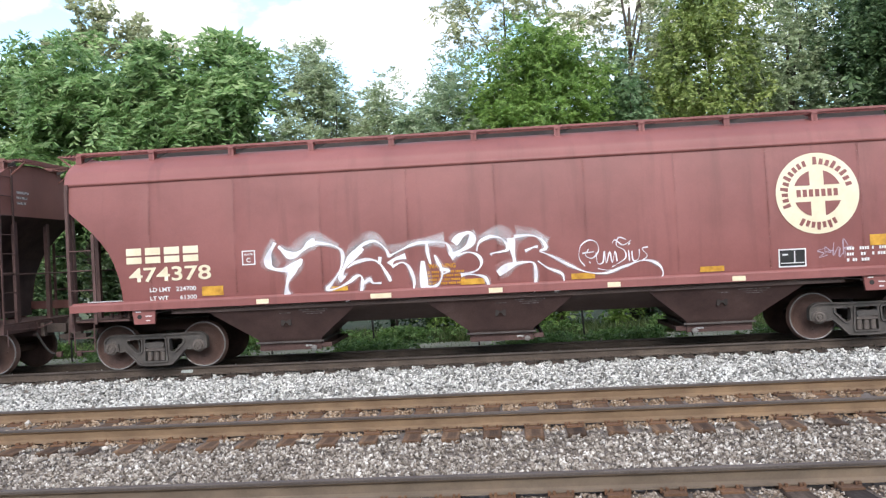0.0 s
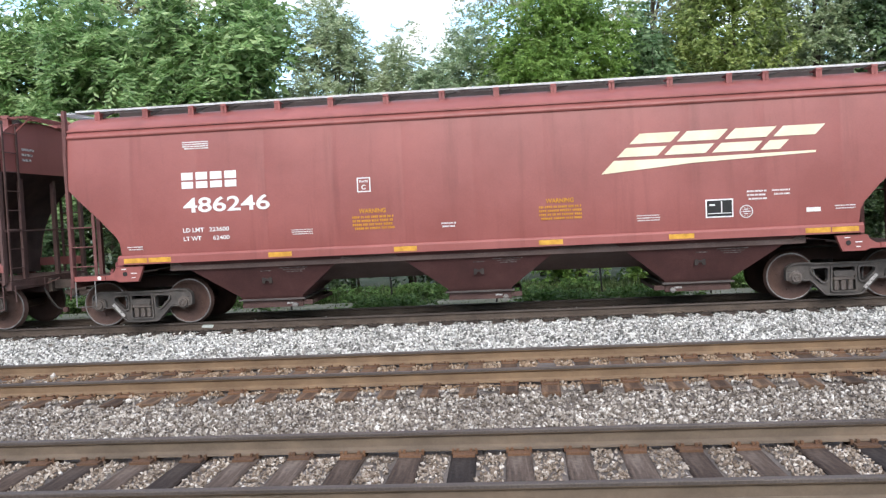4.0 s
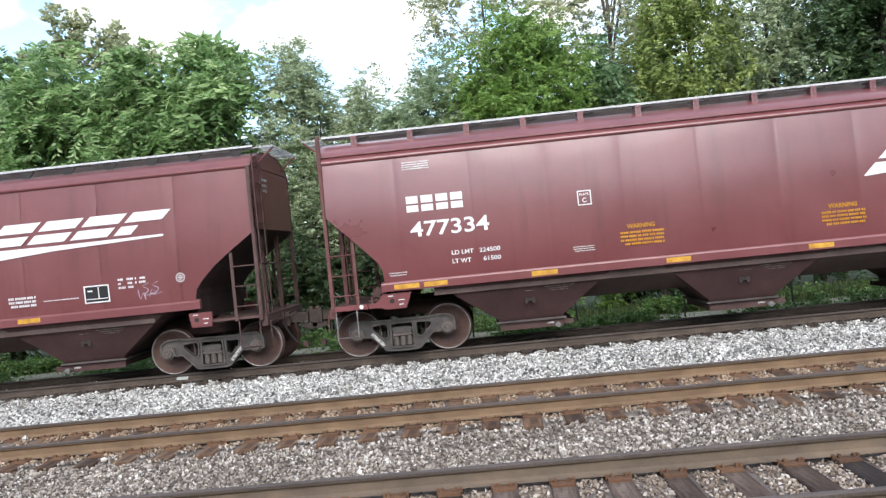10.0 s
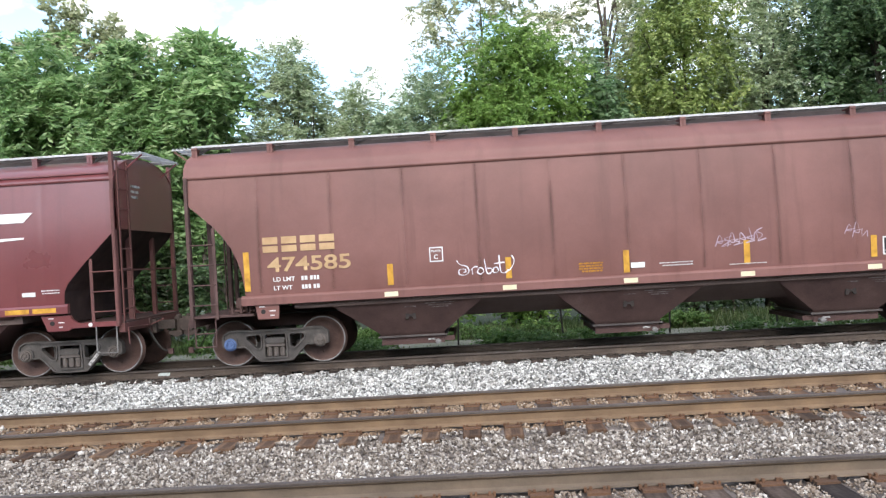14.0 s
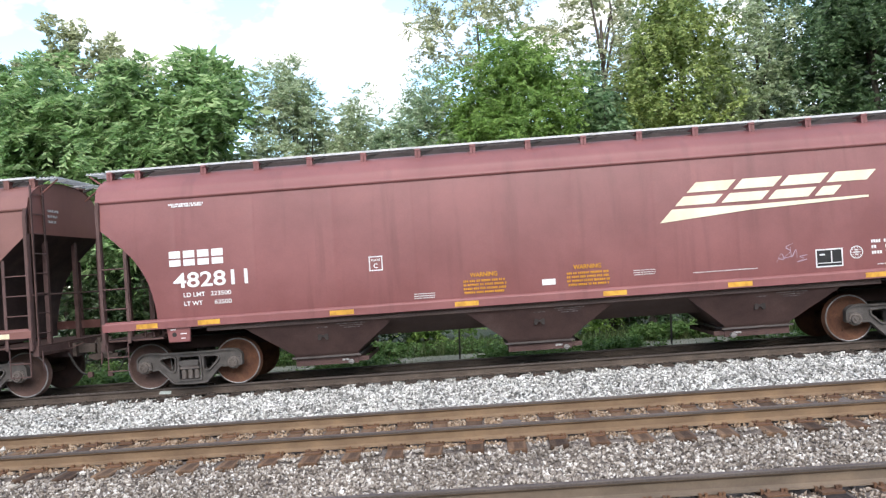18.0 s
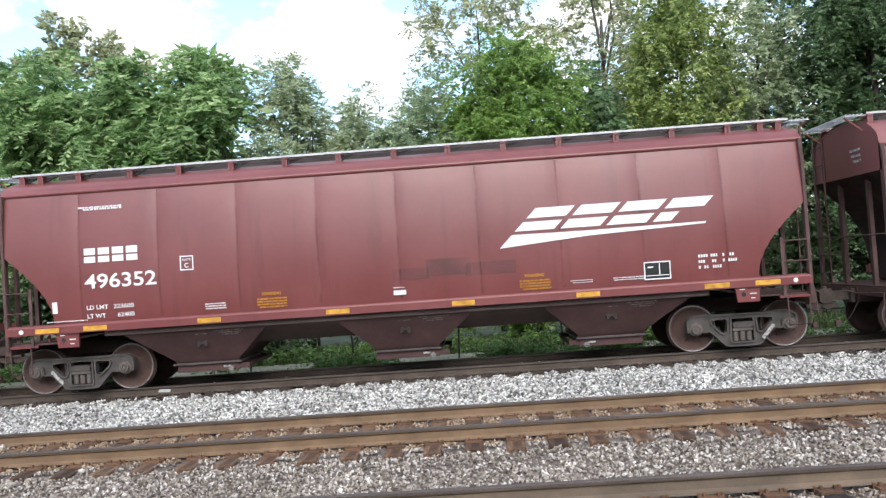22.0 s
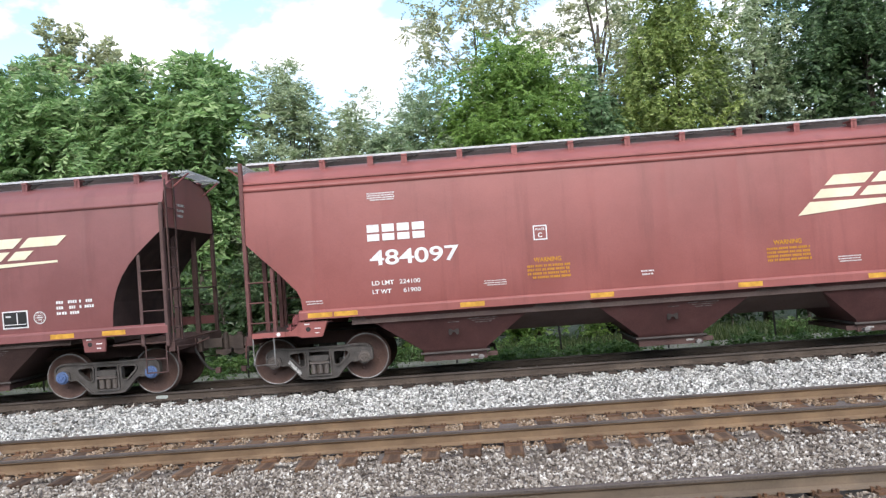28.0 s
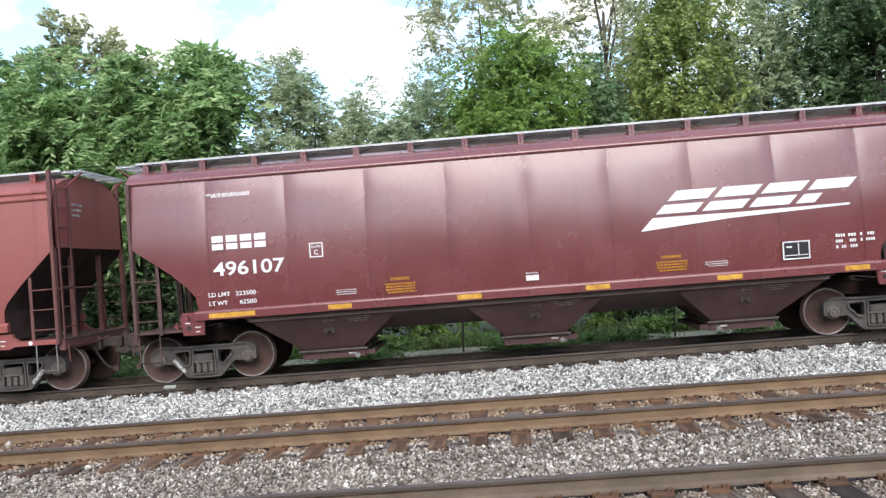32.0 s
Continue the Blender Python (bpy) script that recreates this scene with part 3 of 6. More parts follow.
def adapter_mesh():
    s = Shape()
    s.prism([(-0.15, -0.06), (-0.13, 0.10), (0.13, 0.10), (0.15, -0.06), (0.11, -0.06), (0.10, 0.02), (-0.10, 0.02), (-0.11, -0.06)], -1.10, -0.93)
    return fix_normals(s.mesh("bearing_adapter", TRUCK))


def brake_beam_mesh():
    s = Shape()
    for e in (-1, 1):
        s.tube((e * 0.36, -0.75, 0.30), (e * 0.36, 0.75, 0.30), 0.035, 8)
        for y in (-0.75, 0.75):
            s.box(e * 0.40 - 0.05, e * 0.40 + 0.05, y - 0.05, y + 0.05, 0.22, 0.46)
    return fix_normals(s.mesh("brake_beam", BLACK))


ROLLING = []


def truck(car, x, caps, rusted, strip=0):
    tr = put("truck", cached("bolster", bolster_mesh), car, (x, 0, 0), "grimy cast steel four-wheel truck")
    for e in (-1, 1):
        put("side_frame", cached("side", side_frame_mesh), tr, (0, e * 1.01, 0))
        put("bolster_end", cached("bolster_end", bolster_end_mesh), tr, (0, e * 1.01, 0)).rotation_euler = (0, 0, 0 if e < 0 else math.pi)
        for dx in (-0.13, 0.0, 0.13):
            put("spring", cached("spring", spring_mesh), tr, (dx, e * 1.03, 0))
        for dx in (-0.07, 0.07):
            put("spring", cached("spring", spring_mesh), tr, (dx, e * 0.95, 0))
    if strip:  # worn stencil along the outer arm
        arm = Shape()
        a, b, w = Vector((0.60 * strip, 0.47)), Vector((0.37 * strip, 0.215)), Vector((0.024 * strip, -0.021))
        arm.prism([(a + w).to_tuple(), (b + w).to_tuple(), (b - w).to_tuple(), (a - w).to_tuple()], -1.092, -1.086)
        part("stencil_strip", arm, STENCIL_PALE, tr, "worn pale stencil on the arm")
    put("brake_beam", cached("beam", brake_beam_mesh), tr)
    for i, e in enumerate((-1, 1)):
        mat = WHEEL_RUST if rusted[i] else WHEEL
        ws = put("wheelset", cached(("wheel", mat.name), lambda: wheelset_mesh(mat)), tr, (e * WHEELBASE / 2, 0, WHEEL_R), "rust-brown steel wheels on their axle")
        rim = cached("rim", rim_mesh)
        if len(ws.data.materials) == 1:  # the polished rims turn with the wheels
            bm = bmesh.new()
            bm.from_mesh(ws.data)
            k = len(bm.faces)
            bm.from_mesh(rim)
            bm.faces.ensure_lookup_table()
            for f in bm.faces[k:]:
                f.material_index = 1
            bm.to_mesh(ws.data)
            bm.free()
            ws.data.materials.append(RIM)
        ROLLING.append((ws, e * WHEELBASE / 2))
        cap = put("bearing_cap", cached(("cap", caps[i].name), lambda: cap_mesh(caps[i])), tr, (e * WHEELBASE / 2, 0, WHEEL_R), "blue bearing end cap" if caps[i] is CAP_BLUE else "")
        put("bearing_adapter", cached("adapter", adapter_mesh), tr, (e * WHEELBASE / 2, 0, WHEEL_R))
        back = put("bearing_cap", cap.data, tr, (e * WHEELBASE / 2, 0, WHEEL_R))
        back.rotation_euler = (0, 0, math.pi)
    return tr


STENCIL_PALE = mottled("worn_pale_stencil", [(0.40, (0.14, 0.135, 0.13)), (0.55, (0.50, 0.49, 0.47))], 22.0, 0.8, relief=0.05)


def thin_coat(name, base, low, high):
    """A worn film of grime that lets the paint below show through."""
    m, n, l, b = shader(name, base, 0.75)
    cover = ramp_node(n, l, noise_node(n, l, 1.3, 4.0), [(0.35, (low, low, low)), (0.68, (high, high, high))])
    clear, mix = n.new("ShaderNodeBsdfTransparent"), n.new("ShaderNodeMixShader")
    l.new(cover, mix.inputs[0])
    l.new(clear.outputs[0], mix.inputs[1])
    l.new(b.outputs[0], mix.inputs[2])
    l.new(mix.outputs[0], n["Material Output"].inputs[0])
    return m


SEAM_FAINT = thin_coat("dusty_weld_seam", (0.085, 0.036, 0.032), 0.0, 0.08)
SEAM_DARK = thin_coat("sooty_weld_seam", (0.070, 0.042, 0.034), 0.015, 0.10)
BUFF = thin_coat("grey_paint_wash", (0.10, 0.095, 0.095), 0.04, 0.17)
SPRAY_HAZE = thin_coat("white_overspray", (0.78, 0.76, 0.78), 0.03, 0.24)
GREEN_WASH = thin_coat("dark_greenish_wash", (0.050, 0.058, 0.042), 0.14, 0.32)
CUTS = {  # how far in from the end, and how high, the side sheet's lower corner runs
    "round": [(0.0, 3.25), (0.25, 3.03), (0.5, 2.80), (0.7, 2.58), (0.85, 2.36), (0.96, 2.12), (1.03, 1.88), (1.07, 1.62), (1.09, 1.36)],
    "slant": [(0.0, 2.85), (0.35, 2.50), (0.7, 2.15), (0.98, 1.84), (1.05, 1.70), (1.08, 1.36)],
    "long": [(0.0, 2.80), (0.2, 2.63), (0.45, 2.40), (0.68, 2.15), (0.84, 1.92), (0.94, 1.70), (0.98, 1.52), (0.99, 1.36)],
    "low": [(0.0, 2.74), (0.08, 2.66), (0.45, 2.40), (0.83, 2.12), (1.12, 1.84), (1.24, 1.68), (1.27, 1.52), (1.275, 1.36)],
}


CURVE = [0.085]  # how far the car at hand leans in below its roof


def side_out(z, seam):
    """Half the body's width at a height."""
    if z > 2.1:
        return 1.592 - CURVE[0] * ((z - 2.1) / (seam - 2.1)) ** 2
    return 1.592 - 0.045 * ((2.1 - z) / 0.8) ** 2


def hopper_car(spec):
    kind, L, tc, number = spec["kind"], spec["L"], spec["tc"], spec["number"]
    seam = spec.get("seam", 3.74)
    paint = spec["paint"]
    CURVE[0] = 0.14 if kind == "low" else 0.085
    car = tagged(new("hopper_car"), spec["label"], "freight car", "covered hopper cars of the train")
    ends = (-1, 1)
    cut = CUTS["long" if kind == "low" and spec.get("long_end") == (True, True) else kind]

    def low(x):
        d = L - abs(x)
        if d >= cut[-1][0]:
            return 1.34
        return float(np.interp(d, [c[0] for c in cut], [c[1] for c in cut]))

    # side sheets with welded seams, slightly pillowed between them
    n_seam = spec.get("panels", 10)
    seams = [-L + 2 * L * i / n_seam for i in range(1, n_seam)]
    xs = set(np.linspace(-L, L, 61).round(3)) | {round(s + o, 3) for s in seams for o in (-0.03, 0.0, 0.03)}
    for d, _ in cut:
        xs |= {round(-L + d, 3), round(L - d, 3)}
    xs = sorted(xs)
    pillow = spec.get("pillow", 0.006)

    def bulge(x):
        k = (x + L) / (2 * L) * n_seam
        f = abs(k - round(k)) * 2 * L / n_seam
        return pillow * math.sin(math.pi * (k - math.floor(k))) ** 0.7 - (0.005 if f < 0.004 and 0.5 < k < n_seam - 0.5 else 0.0)

    levels = 12
    body = Shape()
    for e in ends:
        rows = []
        for x in xs:
            z0 = low(x)
            col = []
            for i in range(levels + 1):
                z = z0 + (seam - z0) * i / levels
                fade = min(1.0, (seam - z) / 0.2, (z - 1.34) / 0.2 + 0.15)
                col.append((x, e * (side_out(z, seam) + bulge(x) * max(fade, 0)), z))
            rows.append(col)
        body.loft(rows, closed=False)
    for e in ends:  # end slope sheets between the sides, and the upright end above them
        strip = [(x, low(x)) for x in xs if e * x >= L - cut[-1][0] - 1e-6]
        strip = [(e * (L - cut[-1][0] - 0.002), 1.10)] + sorted(strip, key=lambda p: -(L - abs(p[0])))
        # the overhang's shade is put into this sheet's dark colour
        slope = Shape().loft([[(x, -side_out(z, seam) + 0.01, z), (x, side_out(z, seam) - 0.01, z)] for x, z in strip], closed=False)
        put("slope_sheet", slope.mesh("slope_sheet", SLOPE_SHADE), car, label="sloping end sheet, dark with grime and painted shade")
        z0 = cut[0][1]
        ring = [(e * L, -side_out(z, seam), z) for z in np.linspace(z0, seam, 5)] + [(e * L, y, z) for y, z in ((-1.47, 3.95), (-1.2, 4.14), (-0.8, 4.28), (0, 4.35), (0.8, 4.28), (1.2, 4.14), (1.47, 3.95))] + [(e * L, side_out(z, seam), z) for z in np.linspace(seam, z0, 5)]
        body.poly(ring)
    me = body.mesh("body", paint, True)
    put("body", me, car, label=spec.get("body_label", ""))

    weld, ww = (SEAM_FAINT, 0.020) if spec.get("faint") else (SEAM_DARK, 0.030)
    for sx in seams if spec.get("welds") else []:
        if L - abs(sx) < 1.3:
            continue
        for e in ends:
            zs = np.linspace(1.46, seam - 0.06, 8)
            veil = Shape()  # three thin coats, each wider, for a soft edge
            for k in range(3):
                wk, out = ww * (0.45 + 0.65 * k), 0.0055 - 0.001 * k
                veil.loft([[(sx - wk, e * (side_out(z, seam) + out), z), (sx + wk, e * (side_out(z, seam) + out), z)] for z in zs], closed=False)
            put("weld_seam", veil.mesh("weld_seam", weld), car)

    # rounded roof with its drip seam
    roof = Shape()
    h = seam - 3.70
    top = 1.592 - CURVE[0]
    prof = [(top - 0.005, seam - 0.05), (top + 0.038, seam - 0.03), (top + 0.043, seam + 0.02), (top + 0.013, seam + 0.04), (top - 0.017, 3.88 + h * 0.6), (top - 0.085, 3.98 + h * 0.4), (1.28, 4.09 + h * 0.2), (1.10, 4.19), (0.8, 4.28), (0.4, 4.335), (0.0, 4.35)]
    prof = prof + [(-y, z) for y, z in prof[-2::-1]]
    roof.loft([[(x, y, z) for y, z in prof] for x in np.linspace(-L - 0.01, L + 0.01, 25)], closed=False)
    put("roof", roof.mesh("roof", paint, True), car)
    if spec.get("double_seam"):
        for e in ends:
            part("roof_moulding", Shape().box(-L + 0.05, L - 0.05, e * 1.48, e * 1.53, seam + 0.105, seam + 0.135), paint, car)
    # hatch in near-black: the shade under the walkways is put into its colour
    hatch = Shape()
    hatch.prism([(-L + 0.6, 4.33), (L - 0.6, 4.33), (L - 0.6, 4.47), (-L + 0.6, 4.47)], -0.32, 0.32)
    part("trough_hatch", hatch, HATCH, car, "roof hatch coloured dark for the walkway shade")

    # walkways on brackets along the roof, and the crossing boards at the ends
    board = GALV if spec.get("bright_walk", True) else paint
    bz = 4.395
    for e in ends:
        walkway = Shape()
        for i in range(5):
            y = 0.78 + 0.065 * i
            walkway.box(-L + 0.03, L - 0.03, e * y - 0.008, e * y + 0.008, bz - 0.03, bz + (0.012 if i in (0, 4) else 0.0))
        for i in range(int(2 * L / 0.12)):
            x = -L + 0.06 + 0.12 * i
            walkway.box(x - 0.004, x + 0.004, e * 0.78, e * 1.04, bz - 0.022, bz - 0.004)
        grating = part("walkway", walkway, GRATE if board is GALV else paint, car, "steel grating walkway" if board is GALV else "rusty painted walkway")
        edge = Shape().box(-L + 0.03, L - 0.03, e * 1.056, e * 1.062, bz - 0.018, bz + 0.022).box(-L + 0.03, L - 0.03, e * 1.02, e * 1.0555, bz + 0.014, bz + 0.020)
        part("edge_angle", edge, board, grating, "bright galvanised edge" if board is GALV else "")
        for x in spec["brackets"]:
            br = Shape()
            if spec.get("tucked"):
                br.prism([(x - 0.15, bz - 0.045), (x + 0.15, bz - 0.045), (x + 0.05, bz - 0.16), (x - 0.10, bz - 0.16)], e * 1.02, e * 1.05)
                part("walkway_bracket", br, BLACK, car)
            else:
                br.box(x - 0.055, x + 0.055, e * 1.075, e * 1.10, 4.12, bz - 0.02)
                br.box(x - 0.055, x + 0.055, e * 0.75, e * 1.115, bz - 0.062, bz - 0.042)
                br.box(x - 0.006, x + 0.006, e * 0.80, e * 1.10, 4.15, bz - 0.062)
                bracket = part("walkway_bracket", br, paint, car)
                # black strut: the dark triangle of shade beside the bracket, put into its colour
                part("strut", Shape().prism([(x + 0.06, bz - 0.07), (x + 0.30, bz - 0.045), (x + 0.06, bz - 0.15)], e * 0.94, e * 0.97), BLACK, bracket)
    for e in ends:
        cross = Shape()
        for i in range(5):
            x = L + 0.05 + 0.075 * i
            cross.box(e * x - 0.008, e * x + 0.008, -1.05, 1.05, bz - 0.03, bz)
        for y in (-1.04, -0.5, 0.5, 1.04):
            cross.box(e * (L + 0.18) - 0.2, e * (L + 0.18) + 0.2, y - 0.012, y + 0.012, bz - 0.045, bz - 0.031)
        part("end_walkway", cross, board, car)
        for y in (-0.95, 0.95):
            part("end_walkway_brace", Shape().tube((e * (L - 0.02), y, 4.05), (e * (L + 0.36), y, bz - 0.05), 0.018, 6), paint, car)

    # side sills
    long_end = spec.get("long_end", (kind == "round", kind == "round"))
    reach_l, reach_r = (L - 0.02 if k else L - cut[-1][0] + 0.08 for k in long_end)
    for e in ends:
        sill = Shape()
        rise = spec.get("rise", 0.0)
        prof = [(1.50, 1.23 + rise), (1.605, 1.23 + rise), (1.605, 1.365 + rise), (1.59, 1.39 + rise), (1.55, 1.415 + rise), (1.50, 1.415 + rise)]
        sill.loft([[(x, e * y, z) for y, z in prof] for x in (-reach_l, 0, reach_r)])
        part("side_sill", sill, paint, car)
    # end frames: posts, ladders, lower sill, platform
    iron = HARDWARE_RED if kind == "slant" else HARDWARE
    for ex in ends:
        for ey in ends:
            post = Shape()
            px = ex * (L - 0.035)
            post.box(px - 0.035, px + 0.035, ey * 1.52 - 0.045, ey * 1.52 + 0.045, 1.0, seam)
            if kind == "slant":
                post.prism([(px - 0.04, seam), (px + 0.04, seam), (px + 0.03, 4.36), (px - 0.03, 4.36)], ey * 1.46, ey * 1.56)
            part("corner_post", post, iron, car)
            ix = ex * (L - 0.52)
            itop = float(np.interp(0.52, [c[0] for c in cut], [c[1] for c in cut])) - 0.02
            long_here = long_end[0 if ex < 0 else 1]
            if kind == "low" and long_here:
                itop = 2.12
            stile = Shape().box(ix - 0.03, ix + 0.03, ey * 1.56 - 0.012, ey * 1.56 + 0.012, 1.0, itop)
            stile.box(px - 0.03, px + 0.03, ey * 1.585 - 0.012, ey * 1.585 + 0.012, 0.98, 3.62)
            ladder = part("ladder", stile, iron, car, "steel side ladder")
            z = 1.28
            while z < 3.55:
                far_x = ix if z < itop - 0.03 else None
                if far_x is not None:
                    part("rung", Shape().tube((px, ey * 1.592, z), (ix, ey * 1.575, z), 0.013, 6), iron, ladder)
                z += 0.385
            step = Shape()
            s0, s1 = ex * (L - 0.08), ex * (L - 0.48)
            for a, b in (((s0, 1.0), (s0, 0.48)), ((s0, 0.48), (s1, 0.48)), ((s1, 0.48), (s1, 1.0)), ((s0, 0.74), (s1, 0.74)) if kind == "round" else ((s0, 0.48), (s1, 0.48))):
                step.tube((a[0], ey * 1.56, a[1]), (b[0], ey * 1.56, b[1]), 0.013, 6)
            part("stirrup_step", step, STEP if kind == "slant" else iron, car)
            if kind == "low" and long_here:
                part("lower_frame", Shape().box(ex * (L - 0.01), ex * (L - 0.62), ey * 1.52, ey * 1.56, 0.985, 1.03), paint, car)
                part("marker_disc", Shape().loft([[(ex * (L - 0.33) + 0.045 * math.cos(a), ey * y, 1.305 + 0.045 * math.sin(a)) for a in np.linspace(0, 2 * math.pi, 12, endpoint=False)] for y in (1.606, 1.611)]), WHITE, car, "small white marker disc")
            elif kind == "low" or (kind == "round" and not long_here):
                part("lower_frame", Shape().box(ex * (L - 0.01), ex * (L - 1.22), ey * 1.50, ey * 1.55, 1.03, 1.075), iron, car)
            elif kind != "round":
                ls = Shape().box(ex * (L - 0.01), ex * (L - 0.70), ey * 1.50, ey * 1.575, 0.99, 1.085)
                part("end_sill_side", ls, paint, car)
                part("marker_disc", Shape().loft([[(ex * (L - 0.58) + 0.04 * math.cos(a), ey * y, 1.04 + 0.04 * math.sin(a)) for a in np.linspace(0, 2 * math.pi, 12, endpoint=False)] for y in (1.575, 1.58)]), WHITE, car, "small white marker disc")
            # shear plate over the truck
            bx = ex * tc
            plate = Shape()
            if kind != "slant":
                plate.prism([(bx - 0.23, 1.234), (bx + 0.23, 1.234), (bx + 0.21, 0.955), (bx - 0.19, 0.955)], ey * 1.50, ey * 1.56)
            else:
                plate.prism([(bx - ex * 0.30, 1.24), (bx + ex * 0.26, 1.24), (bx + ex * 0.30, 1.16), (bx + ex * 0.40, 1.09), (bx + ex * 0.55, 1.07), (bx + ex * 0.55, 0.99), (bx + ex * 0.30, 0.985), (bx + ex * 0.22, 0.945), (bx - ex * 0.18, 0.945)], ey * 1.46, ey * 1.55)
            sp = part("jacking_plate", plate, paint, car)
            part("jacking_hole", Shape().tube((bx - 0.08, ey * 1.5, 1.10), (bx - 0.08, ey * 1.566, 1.10), 0.045, 12), BLACK, sp)
            for k, (x0, x1) in enumerate(((0.05, 0.13), (0.04, 0.16), (-0.15, -0.05))):
                part("stencil_bar", Shape().box(bx + x0, bx + x1, ey * 1.561, ey * 1.565, 1.015 + 0.085 * k, 1.034 + 0.085 * k), WHITE, sp)
        for y in (-0.62, 0.62):
            part("end_post", Shape().box(ex * (L - 0.16) - 0.04, ex * (L - 0.16) + 0.04, y - 0.05, y + 0.05, 1.05, cut[0][1] + 0.2), iron, car)
        part("end_rail", Shape().tube((ex * (L + 0.01), -1.5, 2.05), (ex * (L + 0.01), 1.5, 2.05), 0.016, 6), iron, car)
        for k in range(3):
            part("stencil_bar", Shape().box(ex * (L + 0.004), ex * (L + 0.008), -0.75, -0.30 - 0.06 * k, 3.72 - 0.11 * k, 3.77 - 0.11 * k), STENCIL_PALE, car)
        endlad = Shape()
        for y in (-ex * 0.95, -ex * 1.42):
            endlad.box(ex * (L + 0.03) - 0.012, ex * (L + 0.03) + 0.012, y - 0.025, y + 0.025, 1.05, 4.2)
        el = part("end_ladder", endlad, iron, car)
        for i in range(8):
            part("rung", Shape().tube((ex * (L + 0.04), -ex * 0.95, 1.3 + 0.39 * i), (ex * (L + 0.04), -ex * 1.42, 1.3 + 0.39 * i), 0.012, 6), iron, el)
        part("platform", Shape().box(ex * (L - 1.15), ex * (L + 0.05), -1.48, 1.48, 1.03, 1.065), UNDER, car)
        part("end_sill", Shape().box(ex * (L - 0.06), ex * (L + 0.06), -1.5, 1.5, 0.86, 1.028), iron, car)
        part("draft_sill", Shape().box(ex * (L - 2.3), ex * (L + 0.08), -0.32, 0.32, 0.73, 1.025), UNDER, car)
        reach = spec["reach"][0 if ex < 0 else 1]
        cp = Shape()
        cp.box(ex * (L + 0.06), ex * (L + reach - 0.16), -0.09, 0.09, 0.78, 0.96)
        cp.prism([(ex * (L + reach - 0.20), 0.73), (ex * (L + reach - 0.01), 0.73), (ex * (L + reach + 0.05), 0.78), (ex * (L + reach + 0.05), 0.97), (ex * (L + reach - 0.04), 1.02), (ex * (L + reach - 0.20), 1.02)], -0.14 if ex < 0 else 0.005, -0.005 if ex < 0 else 0.14)
        cp.box(ex * (L + 0.07), ex * (L + 0.16), -0.20, 0.20, 0.72, 1.0)
        part("coupler", cp, COUPLER, car, "rusty cast coupler")
        lever = Shape().tube((ex * (L + 0.09), -1.42, 0.94), (ex * (L + 0.09), -0.30, 0.90), 0.014, 6)
        lever.tube((ex * (L + 0.09), -1.42, 0.94), (ex * (L + 0.11), -1.44, 0.62), 0.014, 6)
        lever.tube((ex * (L + 0.09), -0.30, 0.90), (ex * (L + 0.30), -0.12, 1.0), 0.014, 6)
        part("uncoupling_lever", lever, iron, car)
        hose = Shape()
        pts = [(ex * (L + 0.05 + 0.62 * k * max(reach, 0.3)), -0.32 + 0.06 * k, 0.80 - 0.46 * math.sin(math.pi * min(k * 0.62, 0.5))) for k in np.linspace(0, 1.0, 9)]
        hose.loft([[(p[0] + 0.026 * math.cos(a) * 0.8, p[1] + 0.026 * math.sin(a), p[2] + 0.026 * math.cos(a) * 0.6) for a in (0, 1.05, 2.1, 3.14, 4.19, 5.24)] for p in pts])
        part("air_hose", hose, BLACK, car)
        guard = Shape().prism([(ex * (L + reach - 0.30), 0.66), (ex * (L + reach - 0.12), 0.60), (ex * (L + reach + 0.02), 0.66), (ex * (L + reach + 0.02), 0.73), (ex * (L + reach - 0.30), 0.73)], -0.11, 0.11)
        guard.tube((ex * (L + reach - 0.10), 0.0, 0.73), (ex * (L + reach - 0.10), 0.0, 1.07), 0.055, 10)
        part("knuckle", guard, COUPLER, car)
        end = Vector(pts[-1])
        part("hose_fitting", Shape().box(end.x - 0.05, end.x + 0.05, end.y - 0.04, end.y + 0.04, end.z - 0.07, end.z + 0.04), HARDWARE, car)
    # centre sill, discharge hoppers and gates
    pitch = spec.get("bays", 4.2)
    part("centre_sill", Shape().box(-L + 1.2, L - 1.2, -0.24, 0.24, 0.74, 1.10), UNDER, car)
    ridge = Shape()
    ridge.box(-L + cut[-1][0] + 0.9, L - cut[-1][0] - 0.9, -1.44, 1.44, 1.12, 1.335)
    ridge.loft([[(x, -1.38, 1.12), (x, -0.62, 0.76), (x, 0.62, 0.76), (x, 1.38, 1.12)] for x in (-pitch, 0.0, pitch)])
    part("belly", ridge, BELLY_BOUNCE, car, "brown belly between the hoppers, paler for bounced light")
    for cx in (-pitch, 0.0, pitch):
        tl = tr_ = pitch / 2 - 0.46
        if cx < 0:
            tl = 1.75
        elif cx > 0:
            tr_ = 1.75
        hop = Shape()
        hop.loft([[(cx - a, -y, z), (cx + b, -y, z), (cx + b, y, z), (cx - a, y, z)] for a, b, y, z in ((tl, tr_, 1.50, 1.30), (0.64, 0.64, 0.98, 0.50), (0.62, 0.62, 0.93, 0.44))])
        hp = part("discharge_hopper", hop, spec.get("belly", UNDER), car)
        for ey in ends:
            hinge = Shape()
